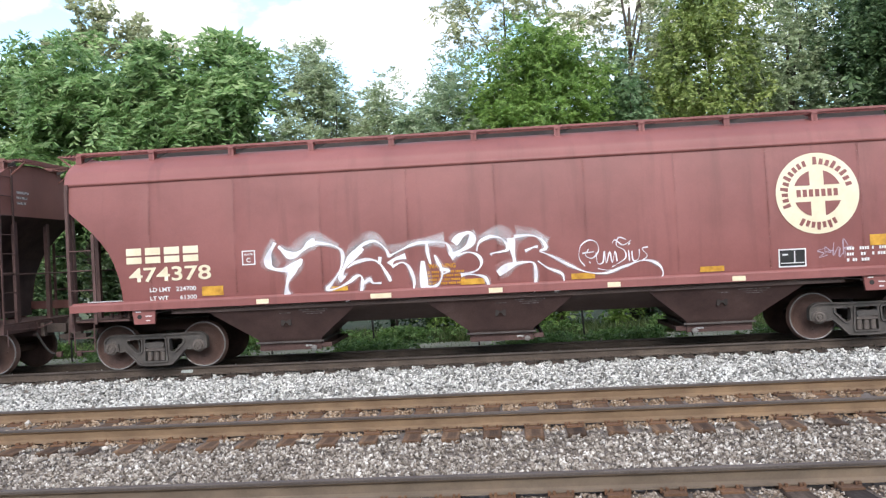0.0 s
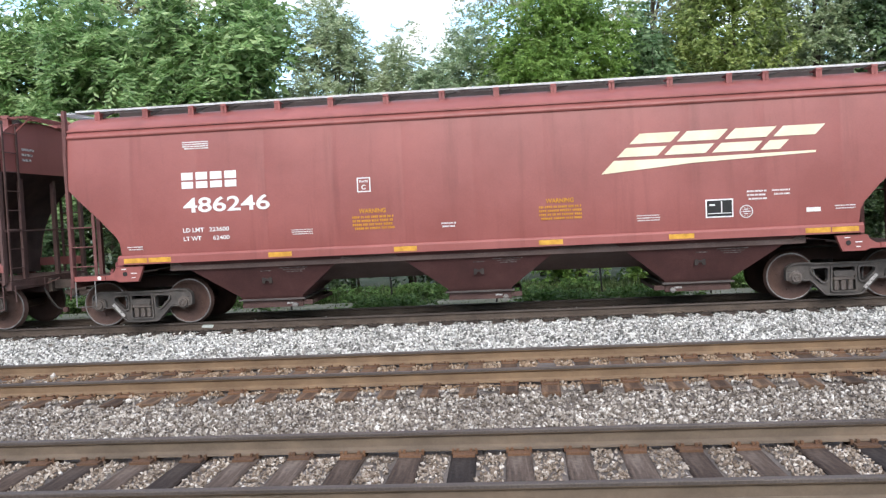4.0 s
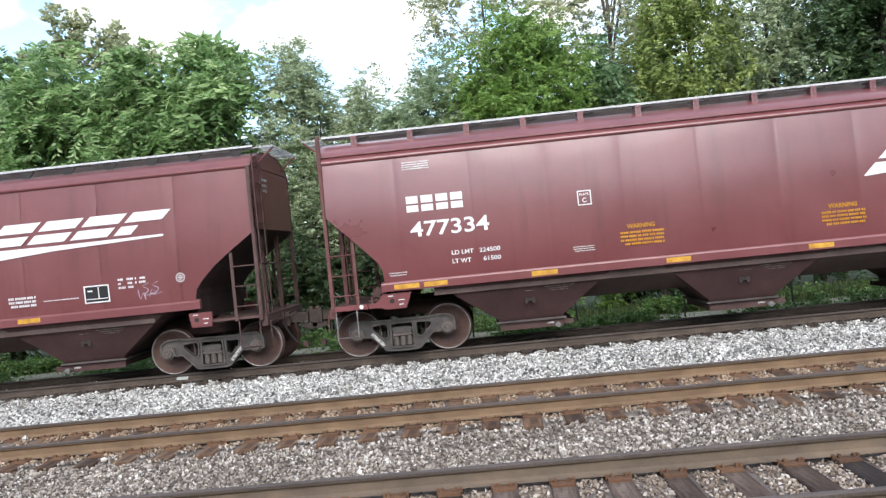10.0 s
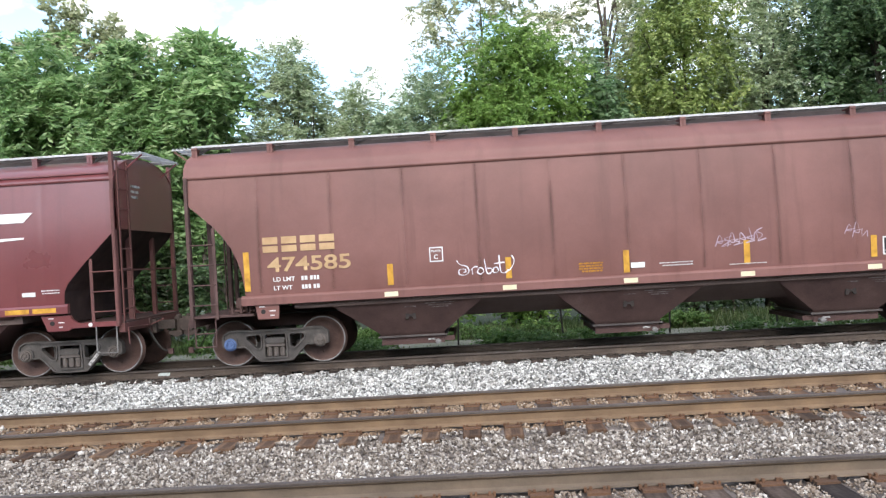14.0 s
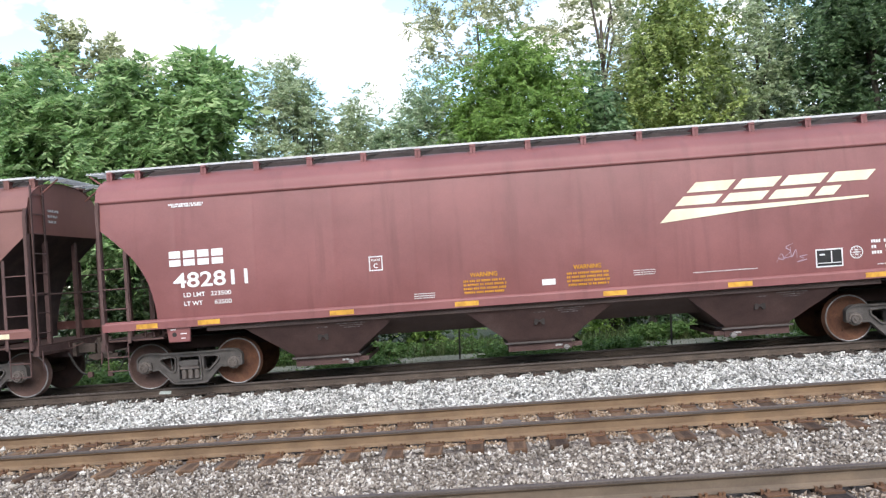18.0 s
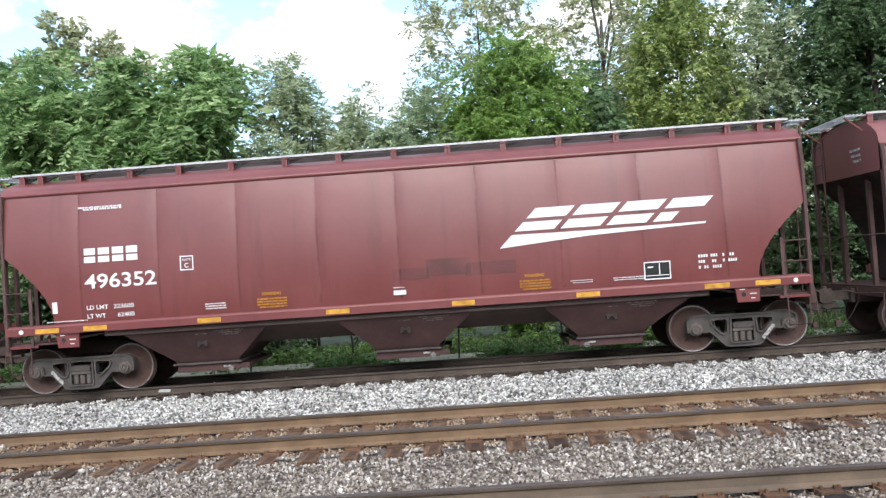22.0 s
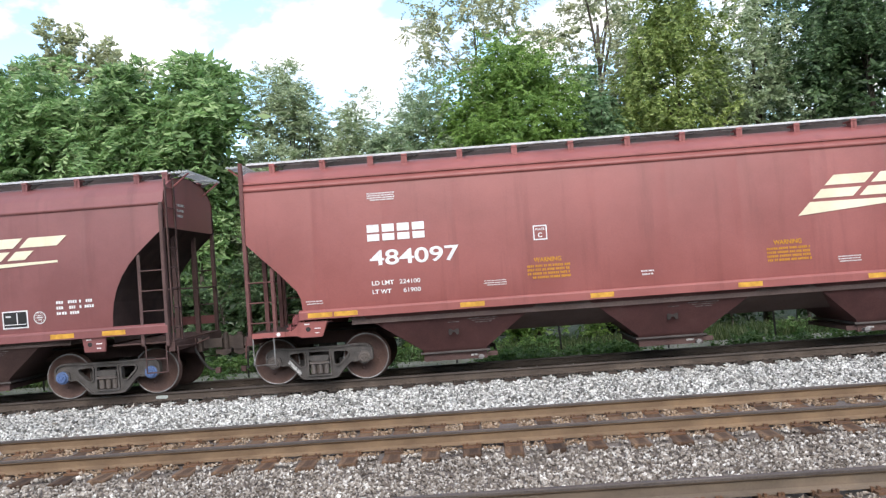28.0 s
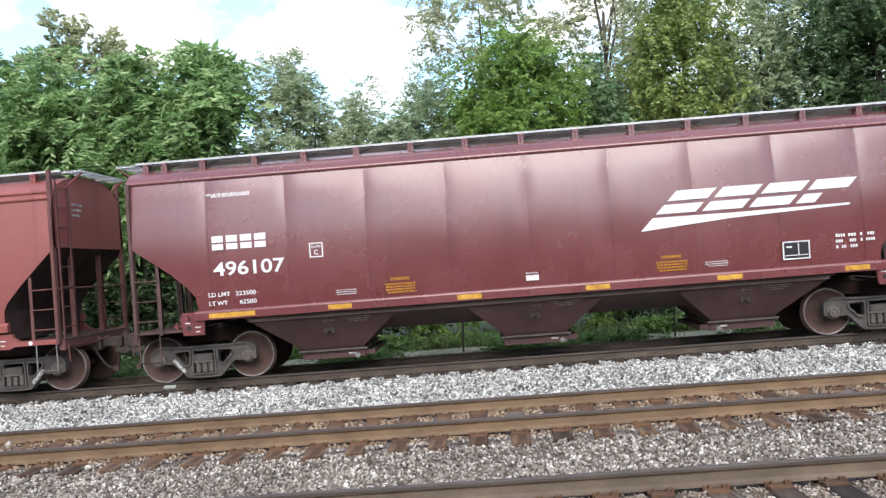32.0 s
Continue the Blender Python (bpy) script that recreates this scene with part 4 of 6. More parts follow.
            hinge.prism([(cx - 0.10, 0.78), (cx - 0.05, 0.78), (cx - 0.03, 0.83), (cx + 0.03, 0.83), (cx + 0.05, 0.78), (cx + 0.10, 0.78), (cx + 0.10, 0.92), (cx + 0.05, 0.92), (cx + 0.03, 0.87), (cx - 0.03, 0.87), (cx - 0.05, 0.92), (cx - 0.10, 0.92)], ey * 1.195, ey * 1.235)
            part("bracket", hinge, HATCH, hp)
            for x0, x1, z, h in ((-0.42, 0.42, 1.185, 0.018), (-0.25, 0.2, 1.14, 0.014), (0.28, 0.86, 1.07, 0.018), (0.36, 0.80, 1.03, 0.016), (0.42, 0.74, 0.99, 0.018), (-0.1, 0.12, 1.02, 0.02)):
                za, zb = z, z + h
                ya, yb = ((1.50 - (1.30 - q) * 0.65 + 0.003) for q in (za, zb))
                sb = Shape().loft([[(cx + x0, ey * ya, za), (cx + x1, ey * ya, za), (cx + x1, ey * yb, zb), (cx + x0, ey * yb, zb)], [(cx + x0, ey * (ya + 0.003), za), (cx + x1, ey * (ya + 0.003), za), (cx + x1, ey * (yb + 0.003), zb), (cx + x0, ey * (yb + 0.003), zb)]])
                part("stencil_bar", sb, STENCIL_DIM, hp)
        gate = Shape()
        gate.box(cx - 0.62, cx + 0.62, -0.93, -0.86, 0.265, 0.412)
        gate.box(cx - 0.62, cx + 0.62, 0.86, 0.93, 0.265, 0.412)
        gate.box(cx - 0.61, cx + 0.61, -0.859, 0.859, 0.29, 0.38)
        gm = UNDER if spec.get("gate") is None else spec["gate"]
        gp = part("outlet_gate", gate, gm, car, "steel outlet gate")
        part("flange", Shape().box(cx - 0.68, cx + 0.68, -1.0, 1.0, 0.414, 0.448), FLANGE, gp, "dusty outlet flange")
        side = -1 if cx > 0 else 1
        runner = Shape()
        for ey in ends:
            runner.box(cx + side * 0.625, cx + side * 0.82, ey * 0.90 - 0.02, ey * 0.90 + 0.02, 0.30, 0.39)
        runner.box(cx + side * 0.785, cx + side * 0.82, -0.879, 0.879, 0.31, 0.38)
        part("gate_runner", runner, gm, gp)
        part("stencil_bar", Shape().box(cx + side * 0.30, cx + side * 0.44, -0.936, -0.931, 0.325, 0.36), STENCIL_PALE, gp)
        cr = Shape()
        cr.tube((cx + side * 0.5, -1.04, 0.31), (cx + side * 0.5, 1.04, 0.31), 0.03, 8)
        for ey in ends:
            cr.tube((cx + side * 0.5, ey * 1.05, 0.31), (cx + side * 0.5, ey * 1.10, 0.31), 0.05, 10)
            cr.box(cx + side * 0.44, cx + side * 0.56, ey * 1.10, ey * 1.12, 0.30, 0.32)
        part("crank_shaft", cr, STEP, gp, "pale worn crank end")
    pipe = Shape()
    pipe.tube((-L + 0.5, -0.55, 1.0), (L - 0.5, -0.55, 1.0), 0.022, 6)
    part("brake_pipe", pipe, BLACK, car)
    # brake valve and cylinder on the left end's platform
    bv = Shape()
    bx = -L + 0.75
    bv.tube((bx, -0.95, 1.22), (bx + 0.42, -0.95, 1.22), 0.13, 12)
    bv.box(bx + 0.1, bx + 0.36, -1.30, -1.06, 1.07, 1.38)
    bv.tube((bx + 0.16, -1.38, 1.27), (bx + 0.16, -1.24, 1.27), 0.085, 10)
    bv.tube((bx + 0.34, -1.38, 1.20), (bx + 0.34, -1.24, 1.20), 0.06, 10)
    for k in range(3):
        bv.tube((bx + 0.02 + 0.17 * k, -1.40, 1.08), (bx + 0.02 + 0.17 * k, -1.40, 1.20 + 0.05 * (k % 2)), 0.03, 8)
    bv.tube((bx - 0.05, -1.36, 1.13), (bx + 0.45, -1.36, 1.13), 0.022, 6)
    part("brake_valve", bv, spec.get("valve", UNDER), car, "cluster of brake valve castings")
    for ex in ends:
        truck(car, ex * tc, spec["caps"][:2] if ex < 0 else spec["caps"][2:], spec["rust"][:2] if ex < 0 else spec["rust"][2:], 0 if kind == "round" else ex)
    LIFT[0] = pillow
    for name, args in spec["marks"]:
        MARKS[name](car, seam, *args)
    car.location = (spec["x"], FAR, 0)
    return car


FLANGE = mottled("dusty_grey_flange_steel", [(0.3, (0.070, 0.060, 0.056)), (0.7, (0.135, 0.118, 0.110))], 3.0, 0.8)
COUPLER = mottled("rusty_coupler_casting", [(0.3, (0.042, 0.033, 0.029)), (0.6, (0.075, 0.058, 0.049)), (0.8, (0.115, 0.085, 0.068))], 5.0, 0.85)
STENCIL_DIM = mottled("dusty_white_stencil", [(0.42, (0.085, 0.062, 0.058)), (0.58, (0.23, 0.20, 0.19))], 16.0, 0.8, relief=0.05)


# ---- paint marks on the sides ----
LIFT = [0.0]  # how far the panels of the car at hand swell


def skin(x, z, seam, out=0.012):
    return (x, -(side_out(z, seam) + out + LIFT[0]), z)


def flat(pts, seam, out=0.012, thick=0.004):
    """A thin painted patch that follows the side sheet."""
    s = Shape()
    front = [skin(x, z, seam, out) for x, z in pts]
    back = [skin(x, z, seam, out - thick) for x, z in pts]
    return s.loft([back, front])


def bar(car, seam, x0, x1, z0, z1, mat, name="stencil_bar", label="", out=0.012):
    part(name, flat([(x0, z0), (x1, z0), (x1, z1), (x0, z1)], seam, out), mat, car, label)


def text_mark(car, seam, text, x, z, high, mat, width=None):
    me, w = word_mesh(text, mat)
    ob = put("lettering", me, car, skin(x, z, seam, 0.013))
    sx = high if width is None else width / w
    ob.scale = (sx, 1, high)
    lean = side_out(z + high, seam) - side_out(z, seam)
    ob.rotation_euler = (math.atan2(lean, high), 0, 0)


def owner_blocks(car, seam, x, z, mat, wide=1.12, high=0.29):
    """The owner's mark: four plain blocks."""
    w = wide / 4
    for k in range(4):
        bar(car, seam, x + k * w, x + k * w + w * 0.80, z + 0.53 * high, z + high, mat)
        bar(car, seam, x + k * w, x + k * w + w * 0.80, z, z + 0.42 * high, mat)


def emblem(car, seam, x, z, mat, wide=3.45, high=0.42):
    """Four leaning blocks over a tapering underline."""
    lean = 1.02
    w = wide / 4
    for k in range(4):
        for a, b in ((0.0, 0.40), (0.56, 1.0)):
            x0, x1 = x + k * w, x + k * w + w * (0.86 if (k < 3 or a > 0) else 0.4)
            za, zb = z + a * high, z + b * high
            part("emblem_block", flat([(x0 + lean * a * high, za), (x1 + lean * a * high, za), (x1 + lean * b * high, zb), (x0 + lean * b * high, zb)], seam), mat, car)
    part("emblem_underline", flat([(x - 0.30, z - 0.30), (x + wide * 0.4, z - 0.17), (x + wide + 0.12, z - 0.09), (x + wide + 0.12, z - 0.05), (x + 0.4 * wide, z - 0.07), (x - 0.06, z - 0.06)], seam), mat, car)


def round_emblem(car, seam, x, z, r, mat, dark):
    """A disc with a cross, dark quarters and a ring of short dark dashes."""
    ring = [(x + r * math.cos(a), z + r * math.sin(a)) for a in np.linspace(0, 2 * math.pi, 48, endpoint=False)]
    disc = Shape()
    rows = []
    for k in (0.02, 0.5, 1.0):
        rows.append([skin(x + (px - x) * k, z + (pz - z) * k, seam, 0.012) for px, pz in ring])
    disc.loft(rows, caps=True)
    d = part("round_emblem", disc, mat, car, "round emblem with a cross")
    for sx in (-1, 1):
        for sz in (-1, 1):
            q = [(0.17, 0.20)] + [(0.58 * math.cos(a), 0.58 * math.sin(a)) for a in np.linspace(0.36, 1.27, 7)]
            part("quarter", flat([(x + sx * a * r, z + sz * b * r) for a, b in q], seam, 0.018), dark, d)
    for a0, n, way, half in ((3.52, 10, -0.175, 0.052), (1.60, 8, -0.19, 0.055), (4.20, 7, 0.17, 0.05)):
        for k in range(n):
            a = a0 + k * way
            c, s_ = math.cos(a), math.sin(a)
            tall = 0.90 if k in (0, 3, 5) else 0.86
            pts = [(rr * c - w * s_, rr * s_ + w * c) for rr, w in ((0.71, -half), (tall, -half), (tall, half * 0.5), (0.71, half * 0.8))]
            part("dash", flat([(x + r * p, z + r * q) for p, q in pts], seam, 0.018), dark, d)
    for k in range(7):
        x0 = x - 0.5 * r + k * 0.148 * r
        part("dash", flat([(x0, z - 0.08 * r), (x0 + 0.10 * r, z - 0.08 * r), (x0 + 0.10 * r, z + 0.10 * r), (x0, z + 0.10 * r)], seam, 0.018), dark, d)


def frame_mark(car, seam, x, z, w, hh, mat, t=0.022):
    for a, b, c, d in ((x, x + w, z, z + t), (x, x + w, z + hh - t, z + hh), (x, x + t, z + t, z + hh - t), (x + w - t, x + w, z + t, z + hh - t)):
        bar(car, seam, a, b, c, d, mat)


def clearance_plate(car, seam, x, z, mat):
    frame_mark(car, seam, x - 0.13, z - 0.14, 0.26, 0.28, mat)
    text_mark(car, seam, "C", x - 0.045, z - 0.09, 0.09, mat)
    text_mark(car, seam, "PLATE", x - 0.085, z + 0.045, 0.04, mat, 0.17)


def data_box(car, seam, x, z, dark):
    bar(car, seam, x - 0.23, x + 0.23, z - 0.15, z + 0.15, dark, "stencil_panel", "black data panel with white borders")
    frame_mark(car, seam, x - 0.25, z - 0.17, 0.50, 0.34, WHITE, 0.025)
    bar(car, seam, x + 0.03, x + 0.05, z - 0.08, z + 0.13, WHITE, out=0.017)
    bar(car, seam, x - 0.21, x + 0.21, z - 0.10, z - 0.085, WHITE, out=0.017)
    bar(car, seam, x - 0.18, x - 0.08, z + 0.05, z + 0.08, WHITE, out=0.017)


def lines(car, seam, x, z, w, n, mat, high=0.028, gap=0.055):
    r = random.Random(int(x * 91 + z * 37 + n))
    for k in range(n):
        xx, left = x + (r.uniform(0, 0.12) * w if k == n - 1 and n > 1 else 0.0), r.randint(2, 6)
        row = Shape()
        z0, z1 = z - k * gap - high, z - k * gap
        y0, y1 = skin(x, z0, seam)[1], skin(x, z1, seam)[1]
        while xx < x + w - high * 0.4:
            ww = high * r.uniform(0.5, 0.72)
            q = len(row.v)
            row.v += [(xx, y0, z0), (xx + ww, y0, z0), (xx + ww, y1, z1), (xx, y1, z1), (xx, y0 + 0.004, z0), (xx + ww, y0 + 0.004, z0), (xx + ww, y1 + 0.004, z1), (xx, y1 + 0.004, z1)]
            row.f += [tuple(q + i for i in f) for f in ((0, 1, 2, 3), (0, 4, 5, 1), (1, 5, 6, 2), (2, 6, 7, 3), (3, 7, 4, 0), (7, 6, 5, 4))]
            left -= 1
            xx += ww + high * (0.22 if left else 0.65)
            left = left or r.randint(2, 6)
        tagged(part("stencil_line", row, mat, car), kind="stuff")


def warning(car, seam, x, z, size=1.0):
    text_mark(car, seam, "WARNING", x + 0.13 * size, z + 0.035, 0.088 * size, AMBER, 0.52 * size)
    lines(car, seam, x, z - 0.015, 0.80 * size, 4, AMBER, 0.042 * size, 0.072 * size)


def dims(car, seam, x, z, size=1.0):
    """Three short rows of dimension stencils, in unreadable groups."""
    for k, row in enumerate((((0.0, 0.17), (0.23, 0.40), (0.45, 0.50), (0.58, 0.72)), ((0.0, 0.12), (0.25, 0.38), (0.45, 0.50), (0.55, 0.72)), ((0.0, 0.07), (0.10, 0.20), (0.26, 0.42)))):
        for a, b in row:
            lines(car, seam, x + a * size, z - 0.105 * k * size, (b - a) * size, 1, WHITE, 0.055 * size)


def weights(car, seam, x, z, load, light, mat):
    for k, (a, b) in enumerate((("LD LMT", load), ("LT WT", light))):
        zz = z - 0.165 * k
        text_mark(car, seam, a, x, zz, 0.082, mat, 0.42 if k == 0 else 0.36)
        if b:
            text_mark(car, seam, b, x + 0.92 - 0.066 * len(b), zz, 0.082, mat, 0.066 * len(b))
        else:
            lines(car, seam, x + 0.54, zz + 0.082, 0.38, 1, mat, 0.08)


def number(car, seam, text, x, z, wide, high, mat):
    text_mark(car, seam, text, x, z, high, mat, wide)


def strips(car, seam, spans, z, mat=None):
    for a, b in spans:
        part("reflector_strip", Shape().box(a, b, -1.612, -1.606, z - 0.045, z + 0.045), mat or YELLOW, car, "yellow reflective strip" if mat is None else "pale reflective strip")


def tall_strips(car, seam, spans):
    for x, z0, z1 in spans:
        bar(car, seam, x - 0.055, x + 0.055, z0, z1, YELLOW, "reflector_strip", "upright yellow reflective strip")


def tag(car, seam, strokes, width, mat, out=0.014):
    """A spray-painted scrawl of bent strokes; the broad white ones have a drifting edge."""
    if mat is SPRAY and width > 0.03:
        for k in (1.5, 2.1):
            tag(car, seam, strokes, width * k, SPRAY_HAZE, out - 0.0004 * k)
    elif mat is SPRAY_HAZE and width == 0.17:
        for k in (1.25, 1.6, 2.0):
            tag(car, seam, [[(x, z + 0.012 * k) for x, z in st] for st in strokes], width * k, SPRAY_HAZE, out - 0.0003 * k)
    for st in strokes:
        pts = [Vector((a, b)) for a, b in st]
        fine = []
        for i in range(len(pts) - 1):
            p0, p1, p2, p3 = pts[max(i - 1, 0)], pts[i], pts[i + 1], pts[min(i + 2, len(pts) - 1)]
            for k in range(6):
                u = k / 6
                fine.append(0.5 * ((2 * p1) + (p2 - p0) * u + (2 * p0 - 5 * p1 + 4 * p2 - p3) * u * u + (3 * p1 - p0 - 3 * p2 + p3) * u ** 3))
        fine.append(pts[-1])
        rows = []
        for i, p in enumerate(fine):
            d = fine[min(i + 1, len(fine) - 1)] - fine[max(i - 1, 0)]
            d = d.normalized() if d.length else Vector((1, 0))
            w = width * (0.75 + 0.35 * math.sin(i * 0.37 + st[0][0] * 5))
            a, b = p + Vector((-d.y, d.x)) * w / 2, p - Vector((-d.y, d.x)) * w / 2
            rows.append([skin(a.x, a.y, seam, out), skin(b.x, b.y, seam, out)])
        part("spray_stroke", Shape().loft(rows, closed=False), mat, car)


def disc_mark(car, seam, x, z, r, mat):
    ring = [(x + r * math.cos(a), z + r * math.sin(a)) for a in np.linspace(0, 2 * math.pi, 20, endpoint=False)]
    inner = [(x + 0.86 * r * math.cos(a), z + 0.86 * r * math.sin(a)) for a in np.linspace(0, 2 * math.pi, 20, endpoint=False)]
    s = Shape().loft([[skin(a, b, seam) for a, b in ring], [skin(a, b, seam) for a, b in inner]], caps=False)
    part("stencil_ring", s, mat, car)
    for k, half in ((-1, 0.28), (0, 0.5), (1, 0.28)):
        bar(car, seam, x - half * r, x + half * r, z + (0.34 * k - 0.09) * r, z + (0.34 * k + 0.09) * r, mat)
    for k in range(10):
        a = 0.63 * k
        c, q = x + 0.68 * r * math.cos(a), z + 0.68 * r * math.sin(a)
        bar(car, seam, c - 0.06 * r, c + 0.06 * r, q - 0.06 * r, q + 0.06 * r, mat)


def blot(car, seam, x, z, wide, high):
    """A dark greenish blotch with a ragged soft edge."""
    for k in range(4):
        ring = []
        for i in range(18):
            a = 2 * math.pi * i / 18
            q = (1.0 - 0.14 * k) * (1 + 0.16 * math.sin(3 * a + k) + 0.10 * math.sin(5 * a + 2 * k))
            ring.append((x + wide * q * math.cos(a) / max(abs(math.cos(a)), abs(math.sin(a))) ** 0.6, z + high * q * math.sin(a) / max(abs(math.cos(a)), abs(math.sin(a))) ** 0.6))
        part("stain_patch", Shape().poly([skin(a, b, seam, 0.010 + 0.0006 * k) for a, b in ring]), GREEN_WASH, car, "dark greenish blotch")


MARKS = dict(owner=owner_blocks, emblem=emblem, disc=round_emblem, plate=clearance_plate, box=data_box, lines=lines, warning=warning, weights=weights, number=number, strips=strips, tall=tall_strips, tag=tag, bar=bar, ring=disc_mark, dims=dims, blot=blot)

# paint of the single cars, from fresh maroon to chalky faded red
RED_CHALK = car_paint("chalky_oxide_red_paint", (0.198, 0.066, 0.059), 0.46, 0.30)
RED_BROWN = car_paint("faded_brown_red_paint", (0.152, 0.063, 0.052), 0.50, 0.35)
MAROON = car_paint("glossy_maroon_paint", (0.146, 0.036, 0.037), 0.24, 0.20, 0.85)
MAROON_WINE = car_paint("wine_maroon_paint", (0.155, 0.041, 0.043), 0.28, 0.22, 0.8)
MAROON_SATIN = car_paint("satin_maroon_paint", (0.162, 0.042, 0.040), 0.33, 0.18, 0.62)
RED_WORN = car_paint("worn_red_paint", (0.180, 0.063, 0.060), 0.43, 0.30)
MAROON_SOFT = car_paint("soft_maroon_paint", (0.152, 0.046, 0.047), 0.36, 0.20)
BRICK = car_paint("sun_bleached_brick_paint", (0.238, 0.070, 0.061), 0.42, 0.28)
BELLY_RED = mottled("dusty_maroon_underbody", [(0.3, (0.068, 0.036, 0.035)), (0.6, (0.098, 0.052, 0.049)), (0.8, (0.13, 0.077, 0.070))], 1.2, 0.8)
BELLY_BRICK = mottled("dusty_red_underbody", [(0.3, (0.080, 0.036, 0.034)), (0.6, (0.115, 0.050, 0.047)), (0.8, (0.15, 0.075, 0.068))], 1.2, 0.8)
BLACK_PANEL = mottled("black_data_panel", [(0.3, (0.02, 0.02, 0.02)), (0.7, (0.035, 0.035, 0.035))], 5.0, 0.6)
RED_VALVE = mottled("red_brake_valve_paint", [(0.3, (0.16, 0.045, 0.05)), (0.7, (0.24, 0.08, 0.08))], 6.0, 0.7)

G, B_ = CAP_GREY, CAP_BLUE
no4, grey4 = (0, 0, 0, 0), (G, G, G, G)
EVEN_ROUND = [-8.27, -7.7, -6.38, -5.32, -4.26, -3.19, -2.12, -1.04, 0.04, 1.12, 2.2, 3.28, 4.36, 5.44, 6.5, 7.7, 8.27]
EVEN_SLANT = [-7.55, -6.55, -5.6, -4.93, -3.84, -2.77, -1.67, -0.57, 0.49, 1.59, 2.69, 3.78, 4.88, 5.55, 6.52, 7.52]
EVEN_LOW = [-7.45, -7.08, -6.31, -5.27, -4.29, -3.24, -2.17, -1.1, -0.01, 1.05, 2.14, 3.22, 4.33, 5.41, 6.48, 7.1, 7.45]
WIDE_ROUND = [-8.3, -6.8, -5.18, -3.57, -1.97, -0.35, 1.27, 2.89, 4.50, 6.14, 7.78, 8.3]
SLANT_STRIPS = [(-6.93, -6.46), (-6.43, -5.98), (-4.03, -3.57), (-1.58, -1.14), (1.17, 1.62), (3.57, 4.03), (6.02, 6.46), (6.49, 6.96)]

TAG_FAT = [
    [(-4.24, 2.4), (-4.37, 2.18), (-4.39, 2.0), (-4.28, 1.9), (-4.04, 1.88), (-3.81, 1.98), (-3.74, 2.07)],
    [(-3.81, 2.01), (-3.94, 1.83), (-4.04, 1.63), (-4.06, 1.43), (-4.02, 1.26)],
    [(-2.56, 2.22), (-2.78, 2.04), (-2.91, 1.88), (-3.0, 1.7), (-2.95, 1.63)],
    [(-2.05, 1.87), (-1.97, 1.96), (-1.74, 2.02)],
    [(-0.89, 1.96), (-0.74, 2.04), (-0.54, 2.15), (-0.46, 2.29), (-0.52, 2.4), (-0.69, 2.34), (-0.81, 2.21)],
    [(-0.01, 1.6), (0.17, 1.71), (0.34, 1.77)],
    [(-4.18, 2.33), (-4.04, 2.19), (-3.91, 2.14), (-3.73, 2.22), (-3.58, 2.34), (-3.46, 2.38)],
    [(0.26, 2.26), (0.29, 2.0), (0.32, 1.77)],
    [(-1.42, 1.91), (-1.42, 1.55), (-1.4, 1.24)],
]
TAG_LETTERS = [
    [(-3.47, 2.36), (-3.17, 2.31), (-3.0, 2.22), (-2.94, 2.08), (-3.0, 1.83), (-3.17, 1.59), (-3.28, 1.46), (-3.12, 1.46), (-2.86, 1.57), (-2.7, 1.68), (-2.61, 1.68), (-2.59, 1.56), (-2.64, 1.36), (-2.77, 1.27), (-2.94, 1.23)],
    [(-2.72, 2.16), (-2.52, 2.29), (-2.31, 2.33), (-2.13, 2.19), (-2.05, 2.02)],
    [(-2.86, 1.85), (-2.72, 1.94), (-2.46, 1.99), (-2.26, 1.92), (-2.11, 1.69), (-2.05, 1.55)],
    [(-2.23, 2.03), (-2.25, 1.89)],
    [(-2.6, 1.52), (-2.46, 1.61), (-2.39, 1.54), (-2.23, 1.53)],
    [(-2.06, 2.03), (-1.91, 2.1), (-1.6, 2.23), (-1.35, 2.26), (-1.01, 2.24), (-0.9, 2.13), (-0.87, 1.97)],
    [(-2.01, 1.83), (-1.81, 1.9), (-1.68, 1.79), (-1.6, 1.51), (-1.68, 1.31), (-1.91, 1.27), (-2.05, 1.31), (-2.31, 1.28)],
]
TAG_LETTERS_END = [
    [(-1.33, 2.24), (-1.32, 2.05), (-1.27, 1.84)],
    [(-1.38, 1.43), (-1.25, 1.4), (-1.12, 1.49), (-1.06, 1.69), (-1.14, 1.89), (-1.19, 2.01)],
    [(-1.1, 1.74), (-0.93, 1.7), (-1.06, 1.64)],
    [(-0.77, 1.98), (-0.54, 2.03), (-0.37, 1.96), (-0.31, 1.82), (-0.41, 1.68), (-0.71, 1.6)],
    [(-0.71, 1.62), (-0.44, 1.6), (-0.26, 1.54), (-0.2, 1.39), (-0.24, 1.23)],
    [(-0.39, 2.05), (-0.33, 2.21), (-0.13, 2.3), (0.07, 2.27), (0.19, 2.13), (0.17, 2.03), (-0.08, 1.99), (-0.13, 1.96)],
    [(0.32, 1.77), (0.53, 1.79), (0.68, 1.75), (0.7, 1.5), (0.66, 1.22)],
    [(0.32, 2.28), (0.63, 2.29), (0.83, 2.2), (0.91, 2.04), (0.79, 1.99)],
    [(0.52, 2.0), (0.68, 2.06), (0.76, 2.07)],
]
